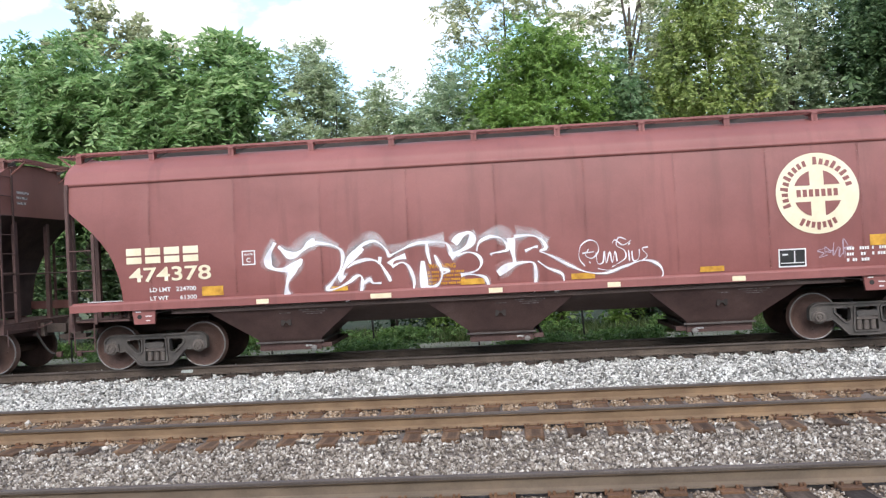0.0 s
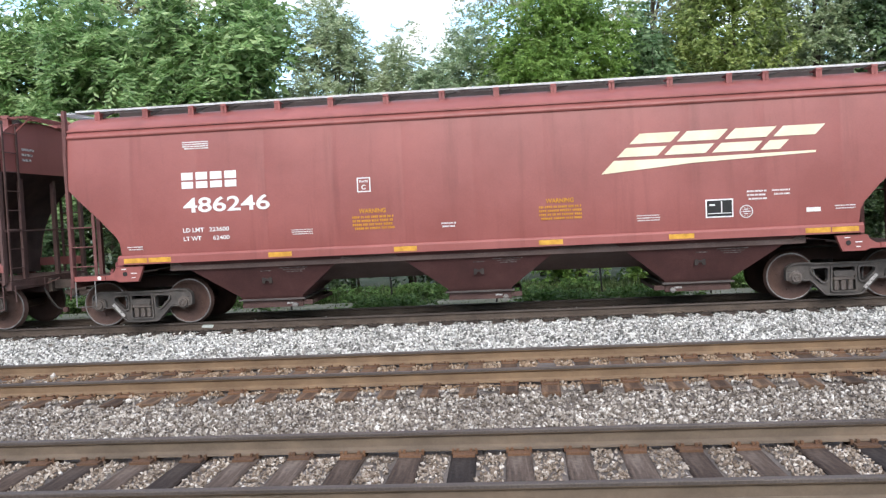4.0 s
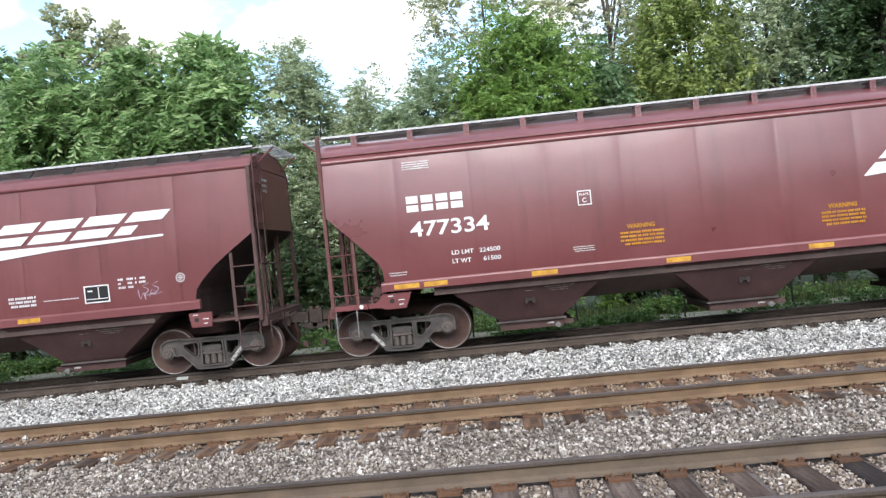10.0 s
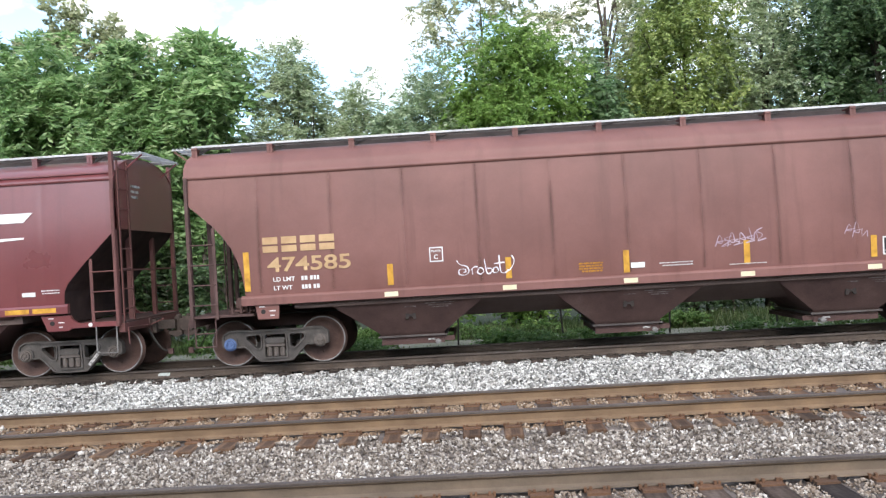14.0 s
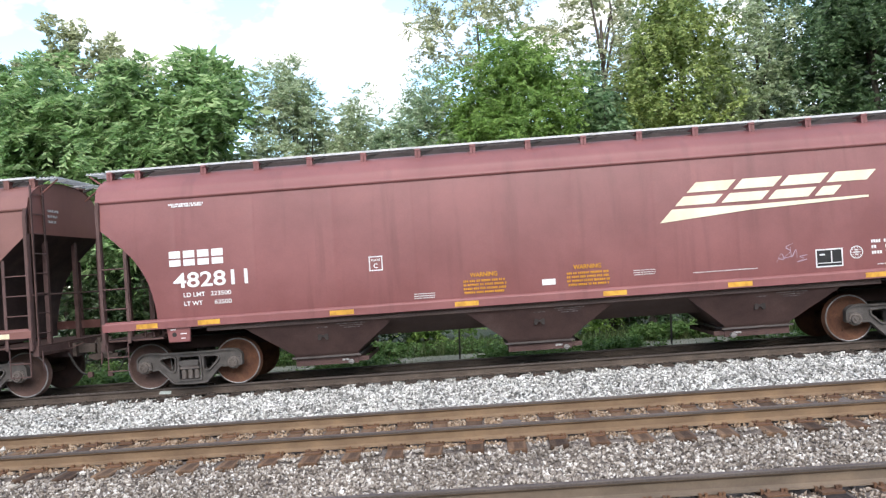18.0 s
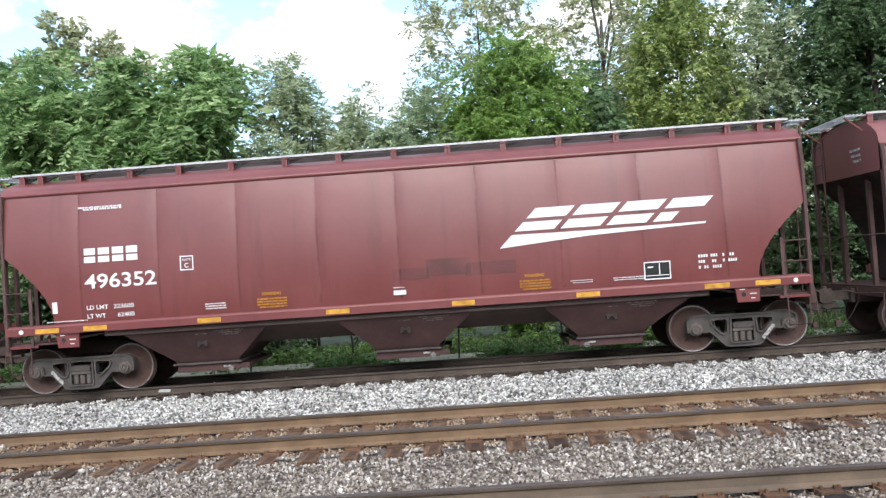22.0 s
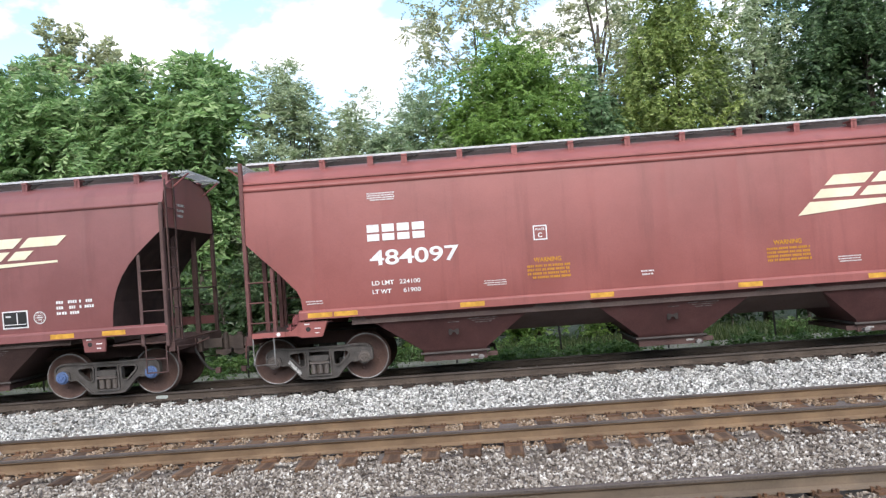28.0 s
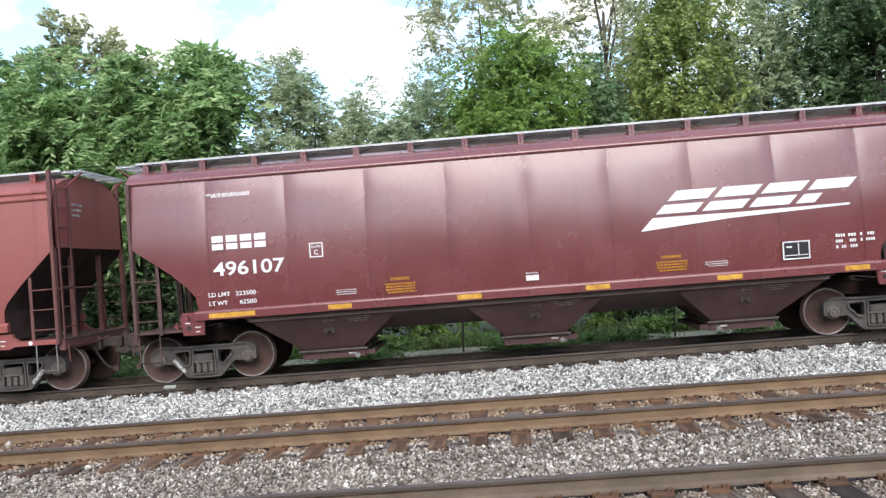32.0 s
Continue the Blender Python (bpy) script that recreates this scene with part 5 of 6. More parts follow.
TAG_TAIL = [
    [(0.79, 1.98), (1.03, 1.87), (1.34, 1.69), (1.64, 1.55), (2.0, 1.51), (2.35, 1.62), (2.66, 1.71), (2.86, 1.69), (3.01, 1.59), (3.06, 1.45), (2.99, 1.33), (2.91, 1.26)],
    [(0.75, 1.8), (0.93, 1.66), (1.17, 1.55), (1.22, 1.42), (1.17, 1.27), (1.03, 1.22)],
]
TAG_HAZE = [
    [(-4.26, 2.44), (-4.38, 2.2), (-4.24, 1.91)],
    [(-4.14, 2.29), (-3.88, 2.2), (-3.48, 2.41), (-3.02, 2.24)],
    [(-2.87, 1.93), (-2.72, 2.16), (-2.36, 2.35), (-2.07, 2.13)],
    [(-2.01, 2.09), (-1.6, 2.23), (-0.99, 2.26)],
    [(-0.84, 2.03), (-0.59, 2.27), (-0.39, 2.33)],
    [(-0.33, 2.26), (0.02, 2.34), (0.22, 2.2)],
    [(0.38, 2.29), (0.68, 2.33), (0.93, 2.12)],
]
SMALL_TAG = [
    [(1.62, 1.66), (1.52, 1.82), (1.56, 2.04), (1.72, 2.14), (1.86, 2.08), (1.88, 1.92), (1.76, 1.80), (1.64, 1.86), (1.70, 1.97)],
    [(1.58, 1.90), (1.80, 1.92)], [(1.70, 1.74), (1.73, 1.71)],
    [(1.84, 1.90), (1.86, 1.70), (1.96, 1.72), (1.99, 1.92), (2.02, 1.70), (2.09, 1.90), (2.13, 1.70), (2.19, 1.91), (2.22, 1.72)],
    [(2.40, 2.12), (2.27, 2.16), (2.22, 2.02), (2.36, 1.92), (2.38, 1.78), (2.24, 1.68), (2.12, 1.62)],
    [(2.44, 1.92), (2.45, 1.72)], [(2.44, 2.02), (2.47, 2.05)],
    [(2.50, 1.90), (2.52, 1.72), (2.62, 1.76), (2.64, 1.92)], [(2.80, 1.96), (2.69, 1.93), (2.78, 1.80), (2.68, 1.71)],
    [(1.86, 1.60), (2.10, 1.56), (2.40, 1.62), (2.56, 1.70)], [(2.14, 2.06), (2.20, 2.12), (2.34, 2.02), (2.50, 2.10)],
]
END_TAG = [
    [(7.25, 3.42), (7.42, 3.38), (7.6, 3.22), (7.72, 3.12), (7.7, 3.3), (7.58, 3.45), (7.7, 3.55), (7.82, 3.5)],
    [(7.62, 3.62), (7.8, 3.72), (7.88, 3.66)],
    [(7.8, 3.3), (7.92, 3.42), (7.85, 3.2), (7.98, 3.22), (7.9, 3.0)],
    [(8.0, 3.5), (7.95, 3.25), (8.1, 3.4), (8.05, 3.2), (8.2, 3.35), (8.18, 3.5), (8.02, 3.55)],
    [(8.2, 3.6), (8.12, 3.4), (8.28, 3.45), (8.25, 3.2)],
]

ROBOT_TAG = [
    [(-3.24, 1.86), (-3.18, 1.78), (-3.06, 1.74), (-3.02, 1.64), (-3.10, 1.58), (-3.20, 1.60), (-3.20, 1.68), (-3.10, 1.69), (-3.08, 1.64), (-3.13, 1.63)],
    [(-2.96, 1.70), (-2.95, 1.58)], [(-2.98, 1.66), (-2.92, 1.72), (-2.85, 1.72)],
    [(-2.82, 1.70), (-2.86, 1.62), (-2.80, 1.58), (-2.74, 1.63), (-2.77, 1.69), (-2.82, 1.70)],
    [(-2.72, 1.86), (-2.68, 1.60), (-2.60, 1.60), (-2.59, 1.67), (-2.67, 1.68)],
    [(-2.54, 1.69), (-2.57, 1.62), (-2.51, 1.59), (-2.46, 1.63), (-2.49, 1.69), (-2.54, 1.69)],
    [(-2.44, 1.92), (-2.42, 1.62), (-2.34, 1.58), (-2.28, 1.64)], [(-2.54, 1.76), (-2.34, 1.78)],
    [(-2.20, 1.90), (-2.16, 1.80), (-2.22, 1.66), (-2.34, 1.58)],
]


def scrawl(x, z, w, n, seed):
    """Loose loops for a small tag."""
    r = random.Random(seed)
    out = []
    for k in range(n):
        x0, high = x + w * k / n, r.uniform(0.12, 0.30)
        lean, kind = r.uniform(-0.05, 0.08), r.randrange(3)
        if kind == 0:
            pts = [(0.0, high), (0.03, 0.02), (0.10, high * 0.7), (0.13, 0.0)]
        elif kind == 1:
            pts = [(0.12, high), (0.0, high * 0.75), (0.10, high * 0.45), (0.0, 0.0), (0.16, 0.04)]
        else:
            pts = [(0.0, 0.0), (0.05, high), (0.12, high * 0.3), (0.02, high * 0.4), (0.18, high * 0.5)]
        drop = r.uniform(-0.05, 0.06)
        out.append([(x0 + a + lean * b / high, z + b + drop) for a, b in pts])
    return out


CARS = []
CARS.append(dict(x=-18.19, kind="round", L=8.385, tc=6.92, number="", paint=RED_BROWN, brackets=WIDE_ROUND, bright_walk=False, reach=(0.7, 0.73), caps=grey4, rust=no4, label="brown-red covered hopper car with rusty roof walkway, leading the others", marks=[]))
CARS[-1]["marks"] += [("strips", ([(6.9, 7.3)], 1.30, PALE_STRIP))]
CARS.append(dict(x=0.03, kind="round", L=8.385, tc=6.91, number="474378", paint=RED_CHALK, brackets=WIDE_ROUND, bright_walk=False, reach=(0.73, 0.68), caps=grey4, rust=no4, welds=True, faint=True, label="oxide-red covered hopper car with white graffiti and a cream round emblem", marks=[]))
CARS[-1]["marks"] += [("owner", (-7.18, 2.13, CREAM, 1.5, 0.30)),
                      ("number", ("474378", -7.14, 1.77, 1.62, 0.28, CREAM)),
                      ("weights", (-6.75, 1.57, "224700", "61300", WHITE)),
                      ("disc", (5.93, 2.79, 0.75, CREAM, RED_CHALK)),
                      ("plate", (-4.77, 2.14, WHITE)),
                      ("box", (5.42, 1.62, BLACK_PANEL)),
                      ("tag", (TAG_HAZE, 0.17, SPRAY_HAZE, 0.0125)),
                      ("tag", (TAG_FAT, 0.14, SPRAY)),
                      ("tag", (TAG_LETTERS, 0.062, SPRAY)),
                      ("tag", (TAG_LETTERS_END, 0.06, SPRAY)),
                      ("tag", (TAG_TAIL, 0.045, SPRAY)),
                      ("tag", (SMALL_TAG, 0.026, SPRAY)),
                      ("tag", (END_TAG, 0.035, SPRAY)),
                      ("tag", (scrawl(5.9, 1.6, 0.55, 5, 4), 0.018, SPRAY_THIN)),
                      ("strips", ([(-4.66, -4.42), (-2.45, -2.05), (-0.2, 0.06), (2.02, 2.26), (4.31, 4.55)], 1.29, PALE_STRIP)),
                      ("strips", ([(7.55, 7.85)], 1.29, PALE_STRIP)),
                      ("bar", (-5.72, -5.30, 1.45, 1.63, YELLOW, "reflector_strip", "yellow reflective panel")),
                      ("bar", (-0.72, -0.26, 1.42, 1.53, YELLOW, "reflector_strip", "")),
                      ("bar", (1.36, 1.8, 1.42, 1.53, YELLOW, "reflector_strip", ""))]
CARS[-1]["marks"] += [("bar", (3.74, 4.18, 1.44, 1.54, YELLOW, "reflector_strip", "")),
                      ("bar", (-3.2, -2.88, 1.42, 1.51, YELLOW, "reflector_strip", "")),
                      ("bar", (6.82, 7.24, 1.78, 1.98, YELLOW, "reflector_strip", "yellow reflective panel")),
                      ("warning", (-1.45, 1.72)),
                      ("dims", (6.4, 1.77)),
                      ("lines", (-8.0, 1.44, 0.7, 1, WHITE, 0.02))]
CARS.append(dict(x=17.83, kind="slant", L=8.055, tc=6.87, number="486246", paint=BRICK, brackets=EVEN_SLANT, reach=(0.68, 0.78), caps=grey4, rust=no4, seam=3.83, double_seam=True, rise=0.05, panels=12, valve=RED_VALVE, belly=BELLY_BRICK, label="sun-bleached red covered hopper car with cream emblem blocks", marks=[]))
CARS[-1]["marks"] += [("owner", (-5.68, 2.71, WHITE, 1.15, 0.31)),
                      ("number", ("486246", -5.67, 2.24, 1.72, 0.29, WHITE)),
                      ("weights", (-5.70, 1.86, "223600", "62400", WHITE)),
                      ("emblem", (2.68, 2.87, CREAM)),
                      ("plate", (-2.1, 2.61, WHITE)),
                      ("box", (4.5, 1.84, BLACK_PANEL)),
                      ("ring", (4.98, 1.76, 0.12, WHITE)),
                      ("warning", (-2.35, 2.03)),
                      ("warning", (1.2, 2.05)),
                      ("strips", (SLANT_STRIPS, 1.355)),
                      ("lines", (-5.64, 3.62, 0.52, 4, WHITE, 0.022, 0.042)),
                      ("lines", (-3.55, 1.82, 0.42, 3, WHITE, 0.016, 0.04)),
                      ("lines", (-0.65, 1.82, 0.28, 2, WHITE, 0.03, 0.06)),
                      ("lines", (3.0, 1.78, 0.42, 3, WHITE, 0.02, 0.045)),
                      ("lines", (5.0, 2.14, 0.35, 3, WHITE, 0.03, 0.07)),
                      ("lines", (5.45, 2.14, 0.32, 2, WHITE, 0.03, 0.07))]
CARS[-1]["marks"] += [("bar", (6.05, 6.3, 1.70, 1.78, WHITE)),
                      ("lines", (6.55, 1.80, 0.36, 2, WHITE, 0.02, 0.05)),
                      ("lines", (-6.85, 1.63, 0.32, 2, WHITE, 0.02, 0.045))]
CARS.append(dict(x=35.15, kind="low", L=7.67, tc=6.45, number="495104", welds=True, faint=True, paint=MAROON_SOFT, brackets=[-7.3 + 0.86 * i for i in range(18)], tucked=True, reach=(0.78, 0.69), caps=(G, G, CAP_GREY, G), rust=no4, seam=3.97, rise=0.08, panels=10, pillow=0.012, bays=3.98, gate=BELLY_RED, belly=BELLY_RED, label="plain maroon covered hopper car with white emblem blocks", marks=[]))
CARS[-1]["marks"] += [("owner", (-6.58, 2.65, WHITE, 1.1, 0.31)),
                      ("number", ("495104", -6.54, 2.14, 1.44, 0.28, WHITE)),
                      ("weights", (-6.05, 1.78, "224800", "61200", WHITE)),
                      ("emblem", (2.32, 2.87, WHITE)),
                      ("plate", (-4.2, 2.64, WHITE)),
                      ("box", (4.48, 1.79, BLACK_PANEL)),
                      ("ring", (-6.2, 1.77, 0.09, WHITE)),
                      ("ring", (6.15, 1.95, 0.09, WHITE)),
                      ("warning", (-2.05, 1.94)),
                      ("warning", (0.95, 1.98)),
                      ("strips", ([(-6.02, -5.15), (-3.36, -2.92), (-1.18, -0.74), (0.63, 1.07), (2.86, 3.31)], 1.40)),
                      ("lines", (-6.24, 3.86, 0.58, 3, WHITE, 0.035, 0.055)),
                      ("lines", (-3.4, 1.82, 0.52, 3, WHITE, 0.045, 0.07)),
                      ("lines", (2.72, 1.87, 0.55, 3, WHITE, 0.045, 0.075)),
                      ("lines", (3.42, 1.76, 0.7, 1, WHITE, 0.02))]
CARS[-1]["marks"] += [("lines", (1.98, 1.9, 0.36, 4, WHITE, 0.02, 0.05)),
                      ("dims", (4.92, 2.04, 0.75)),
                      ("tag", (scrawl(5.3, 1.62, 0.42, 4, 9), 0.018, SPRAY_THIN))]
CARS.append(dict(x=52.02, kind="slant", L=7.875, tc=6.62, number="477334", paint=MAROON_WINE, brackets=[-7.2 + 1.11 * i for i in range(14)], reach=(0.69, 0.68), caps=grey4, rust=no4, seam=3.84, double_seam=True, rise=0.05, panels=11, pillow=0.01, bays=4.08, belly=BELLY_RED, label="wine-maroon covered hopper car with white emblem blocks", marks=[]))
CARS[-1]["marks"] += [("owner", (-6.25, 2.74, WHITE, 1.13, 0.30)),
                      ("number", ("477334", -6.22, 2.26, 1.5, 0.29, WHITE)),
                      ("weights", (-5.48, 1.86, "224500", "61500", WHITE)),
                      ("emblem", (2.52, 2.84, WHITE)),
                      ("plate", (-2.9, 2.68, WHITE)),
                      ("box", (4.63, 1.87, BLACK_PANEL)),
                      ("warning", (-2.3, 1.98)),
                      ("warning", (1.4, 1.98)),
                      ("strips", ([(-6.63, -6.15), (-6.06, -5.61), (-4.02, -3.53), (-1.5, -1.05), (1.11, 1.57), (3.6, 4.07), (5.65, 6.12), (6.19, 6.65)], 1.355)),
                      ("lines", (-6.27, 3.70, 0.52, 4, WHITE, 0.022, 0.042)),
                      ("lines", (-3.2, 1.78, 0.4, 3, WHITE, 0.016, 0.04)),
                      ("lines", (2.9, 1.8, 0.38, 2, WHITE, 0.016, 0.04))]
CARS[-1]["marks"] += [("lines", (3.6, 1.78, 0.5, 2, WHITE, 0.016, 0.04)),
                      ("bar", (6.0, 6.26, 1.64, 1.72, WHITE)),
                      ("lines", (6.38, 1.75, 0.36, 2, WHITE, 0.02, 0.05)),
                      ("dims", (5.0, 2.13, 0.8)),
                      ("lines", (-6.7, 1.63, 0.34, 2, WHITE, 0.02, 0.045))]
CARS.append(dict(x=69.66, kind="round", L=8.395, tc=6.905, number="474585", long_end=(False, True), paint=RED_BROWN, brackets=WIDE_ROUND, reach=(0.68, 0.67), caps=(CAP_BLUE, G, G, G), rust=no4, panels=12, welds=True, label="faded brown-red covered hopper car with tan emblem and yellow strips", marks=[]))
CARS[-1]["marks"] += [("owner", (-6.92, 2.22, TAN, 1.45, 0.29)),
                      ("number", ("474585", -6.85, 1.84, 1.6, 0.28, TAN)),
                      ("weights", (-6.75, 1.66, "", "", WHITE)),
                      ("disc", (6.27, 2.79, 0.75, TAN, RED_BROWN)),
                      ("plate", (-3.62, 2.0, WHITE)),
                      ("box", (4.92, 1.68, BLACK_PANEL)),
                      ("ring", (5.36, 1.69, 0.11, PALE_STRIP)),
                      ("tall", ([(-7.25, 1.5, 2.25), (-4.51, 1.47, 1.87), (-2.27, 1.47, 1.87), (-0.06, 1.45, 1.87), (2.18, 1.5, 1.93), (4.51, 1.48, 1.88), (7.08, 1.52, 2.35)],)),
                      ("strips", ([(a - 0.13, a + 0.13) for a in (-4.51, -2.27, 0.0, 2.17, 4.5)], 1.30, PALE_STRIP)),
                      ("strips", ([(7.6, 7.95)], 1.29, PALE_STRIP)),
                      ("tag", (ROBOT_TAG, 0.026, SPRAY)),
                      ("tag", (scrawl(1.6, 1.85, 0.9, 8, 12), 0.022, SPRAY_THIN))]
CARS[-1]["marks"] += [("tag", (scrawl(3.98, 1.9, 0.42, 3, 13), 0.015, SPRAY_THIN)),
                      ("bar", (0.02, 0.28, 1.53, 1.63, WHITE)),
                      ("lines", (-0.95, 1.68, 0.45, 4, AMBER, 0.03, 0.05)),
                      ("dims", (5.9, 1.97)),
                      ("lines", (0.55, 1.6, 0.62, 2, WHITE, 0.018, 0.05)),
                      ("lines", (1.85, 1.5, 0.7, 1, WHITE, 0.018))]
CARS.append(dict(x=87.80, kind="round", L=8.385, tc=6.91, number="482811", paint=RED_WORN, brackets=EVEN_ROUND, reach=(0.67, 0.71), caps=grey4, rust=(0, 1, 1, 0), panels=11, label="worn red covered hopper car with cream emblem and orange-rusted wheels", marks=[]))
CARS[-1]["marks"] += [("owner", (-6.99, 2.40, WHITE, 1.1, 0.29)),
                      ("number", ("482811", -6.93, 1.98, 1.44, 0.29, WHITE)),
                      ("weights", (-6.75, 1.80, "223500", "62500", WHITE)),
                      ("emblem", (2.66, 2.84, CREAM)),
                      ("plate", (-3.03, 2.18, WHITE)),
                      ("box", (5.42, 1.67, BLACK_PANEL)),
                      ("ring", (5.92, 1.74, 0.12, WHITE)),
                      ("warning", (-1.4, 1.75)),
                      ("warning", (0.55, 1.76)),
                      ("strips", ([(-7.7, -7.29), (-6.51, -6.08), (-3.97, -3.51), (-1.59, -1.14), (1.2, 1.64), (3.52, 3.97), (6.05, 6.51), (7.06, 7.51)], 1.30)),
                      ("bar", (0.08, 0.33, 1.54, 1.65, WHITE)),
                      ("lines", (-6.96, 3.61, 0.67, 2, WHITE, 0.034, 0.039)),
                      ("dims", (6.2, 1.95)),
                      ("lines", (-2.35, 1.55, 0.4, 3, WHITE, 0.016, 0.04))]
CARS[-1]["marks"] += [("lines", (1.8, 1.7, 0.4, 3, WHITE, 0.016, 0.04)),
                      ("lines", (2.9, 1.58, 1.2, 1, WHITE, 0.016)),
                      ("tag", (scrawl(4.45, 1.68, 0.5, 4, 21), 0.016, SPRAY_THIN)),
                      ("lines", (6.3, 1.5, 0.6, 1, WHITE, 0.016))]
CARS.append(dict(x=105.30, kind="low", L=7.69, tc=6.48, number="496352", welds=True, faint=True, long_end=(True, True), paint=MAROON_SATIN, brackets=EVEN_LOW, reach=(0.71, 0.71), caps=grey4, rust=no4, seam=3.95, panels=10, pillow=0.016, bays=3.98, belly=BELLY_RED, gate=BELLY_RED, valve=RED_VALVE, label="glossy wine-maroon covered hopper car with white emblem and pillowed panels", marks=[]))
CARS[-1]["marks"] += [("owner", (-6.05, 2.55, WHITE, 1.1, 0.28)),
                      ("number", ("496352", -6.06, 2.05, 1.4, 0.28, WHITE)),
                      ("weights", (-6.05, 1.65, "223600", "62400", WHITE)),
                      ("emblem", (2.22, 2.57, WHITE)),
                      ("plate", (-4.06, 2.42, WHITE)),
                      ("box", (4.83, 1.66, BLACK_PANEL)),
                      ("warning", (-2.75, 1.66, 0.72)),
                      ("warning", (2.25, 1.66, 0.72)),
                      ("strips", ([(-7.08, -6.62), (-6.14, -5.68), (-3.92, -3.47), (-1.45, -1.0), (0.95, 1.38), (3.29, 3.73), (5.68, 6.14), (6.62, 7.08)], 1.30)),
                      ("bar", (-0.14, 0.1, 1.53, 1.62, WHITE)),
                      ("lines", (-0.14, 1.68, 0.22, 1, WHITE, 0.02)),
                      ("dims", (5.6, 1.9)),
                      ("lines", (3.2, 1.58, 0.42, 2, WHITE, 0.016, 0.04))]
CARS[-1]["marks"] += [("lines", (-6.15, 3.64, 0.85, 2, WHITE, 0.034, 0.039)),
                      ("bar", (-6.72, -6.62, 1.62, 1.84, WHITE, "paper_tag", "small white paper tag")),
                      ("bar", (-0.15, 0.55, 1.80, 2.02, BUFF, "stain_patch", "grey painted-over patch")),
                      ("bar", (0.50, 1.35, 1.84, 2.16, BUFF, "stain_patch", "grey painted-over patch", 0.0125)),
                      ("bar", (1.25, 2.20, 1.80, 2.05, BUFF, "stain_patch", "grey painted-over patch", 0.013)),
                      ("lines", (-6.85, 1.47, 0.8, 1, WHITE, 0.022)),
                      ("lines", (-3.75, 1.62, 0.4, 3, WHITE, 0.024, 0.045)),
                      ("lines", (4.0, 1.58, 0.6, 2, WHITE, 0.02, 0.04))]
CARS.append(dict(x=122.77, kind="round", L=8.345, tc=6.87, number="483272", long_end=(False, True), paint=RED_WORN, brackets=EVEN_ROUND, reach=(0.71, 0.71), caps=(CAP_BLUE, G, CAP_BLUE, CAP_BLUE), rust=(0, 1, 0, 0), panels=11, label="worn red covered hopper car with cream emblem and blue caps", marks=[]))
CARS[-1]["marks"] += [("owner", (-7.0, 2.38, WHITE, 1.1, 0.29)),
                      ("number", ("483272", -6.95, 1.95, 1.46, 0.29, WHITE)),
                      ("weights", (-6.75, 1.78, "223500", "62500", WHITE)),
                      ("emblem", (2.70, 2.82, CREAM)),
                      ("plate", (-4.08, 2.35, WHITE)),
                      ("box", (5.38, 1.68, BLACK_PANEL)),
                      ("ring", (5.86, 1.69, 0.12, WHITE)),
                      ("warning", (-2.6, 1.80)),
                      ("warning", (1.75, 1.80)),
                      ("strips", ([(-6.54, -5.65), (-4.16, -3.83), (-1.6, -1.16), (1.18, 1.6), (3.52, 3.97), (6.05, 6.51), (7.06, 7.51)], 1.30)),
                      ("bar", (0.08, 0.33, 1.52, 1.63, WHITE)),
                      ("lines", (0.08, 1.68, 0.25, 1, WHITE, 0.03)),
                      ("lines", (-6.96, 3.60, 0.67, 2, WHITE, 0.034, 0.039)),
                      ("dims", (6.2, 1.98))]
CARS[-1]["marks"] += [("lines", (-3.75, 1.65, 0.4, 3, WHITE, 0.016, 0.04)),
                      ("lines", (3.2, 1.7, 0.4, 3, WHITE, 0.016, 0.04)),
                      ("lines", (4.2, 1.65, 0.6, 2, WHITE, 0.02, 0.05)),
                      ("blot", (-5.18, 1.69, 0.30, 0.19))]
CARS.append(dict(x=140.73, kind="slant", L=8.10, tc=6.87, number="484097", paint=BRICK, brackets=EVEN_SLANT, reach=(0.71, 0.72), caps=grey4, rust=no4, seam=3.83, double_seam=True, rise=0.05, panels=12, valve=RED_VALVE, belly=BELLY_BRICK, label="sun-bleached brick-red covered hopper car with cream emblem blocks", marks=[]))
CARS[-1]["marks"] += [("owner", (-5.70, 2.68, WHITE, 1.15, 0.31)),
                      ("number", ("484097", -5.68, 2.21, 1.7, 0.29, WHITE)),
                      ("weights", (-5.67, 1.84, "224100", "61900", WHITE)),
                      ("emblem", (2.68, 2.86, CREAM)),
                      ("plate", (-2.43, 2.61, WHITE)),
                      ("box", (4.75, 1.84, BLACK_PANEL)),
                      ("warning", (-2.72, 2.02)),
                      ("warning", (1.75, 2.02)),
                      ("strips", (SLANT_STRIPS, 1.355)),
                      ("lines", (-5.66, 3.60, 0.52, 4, WHITE, 0.022, 0.042)),
                      ("lines", (-3.55, 1.78, 0.42, 3, WHITE, 0.016, 0.04)),
                      ("lines", (-0.6, 1.76, 0.25, 2, WHITE, 0.03, 0.06)),
                      ("lines", (3.05, 1.76, 0.42, 3, WHITE, 0.02, 0.045)),
                      ("dims", (5.1, 2.14, 0.8)),
                      ("bar", (6.05, 6.3, 1.68, 1.76, WHITE))]
CARS[-1]["marks"] += [("lines", (6.55, 1.78, 0.36, 2, WHITE, 0.02, 0.05)),
                      ("lines", (-6.95, 1.63, 0.32, 2, WHITE, 0.02, 0.045))]
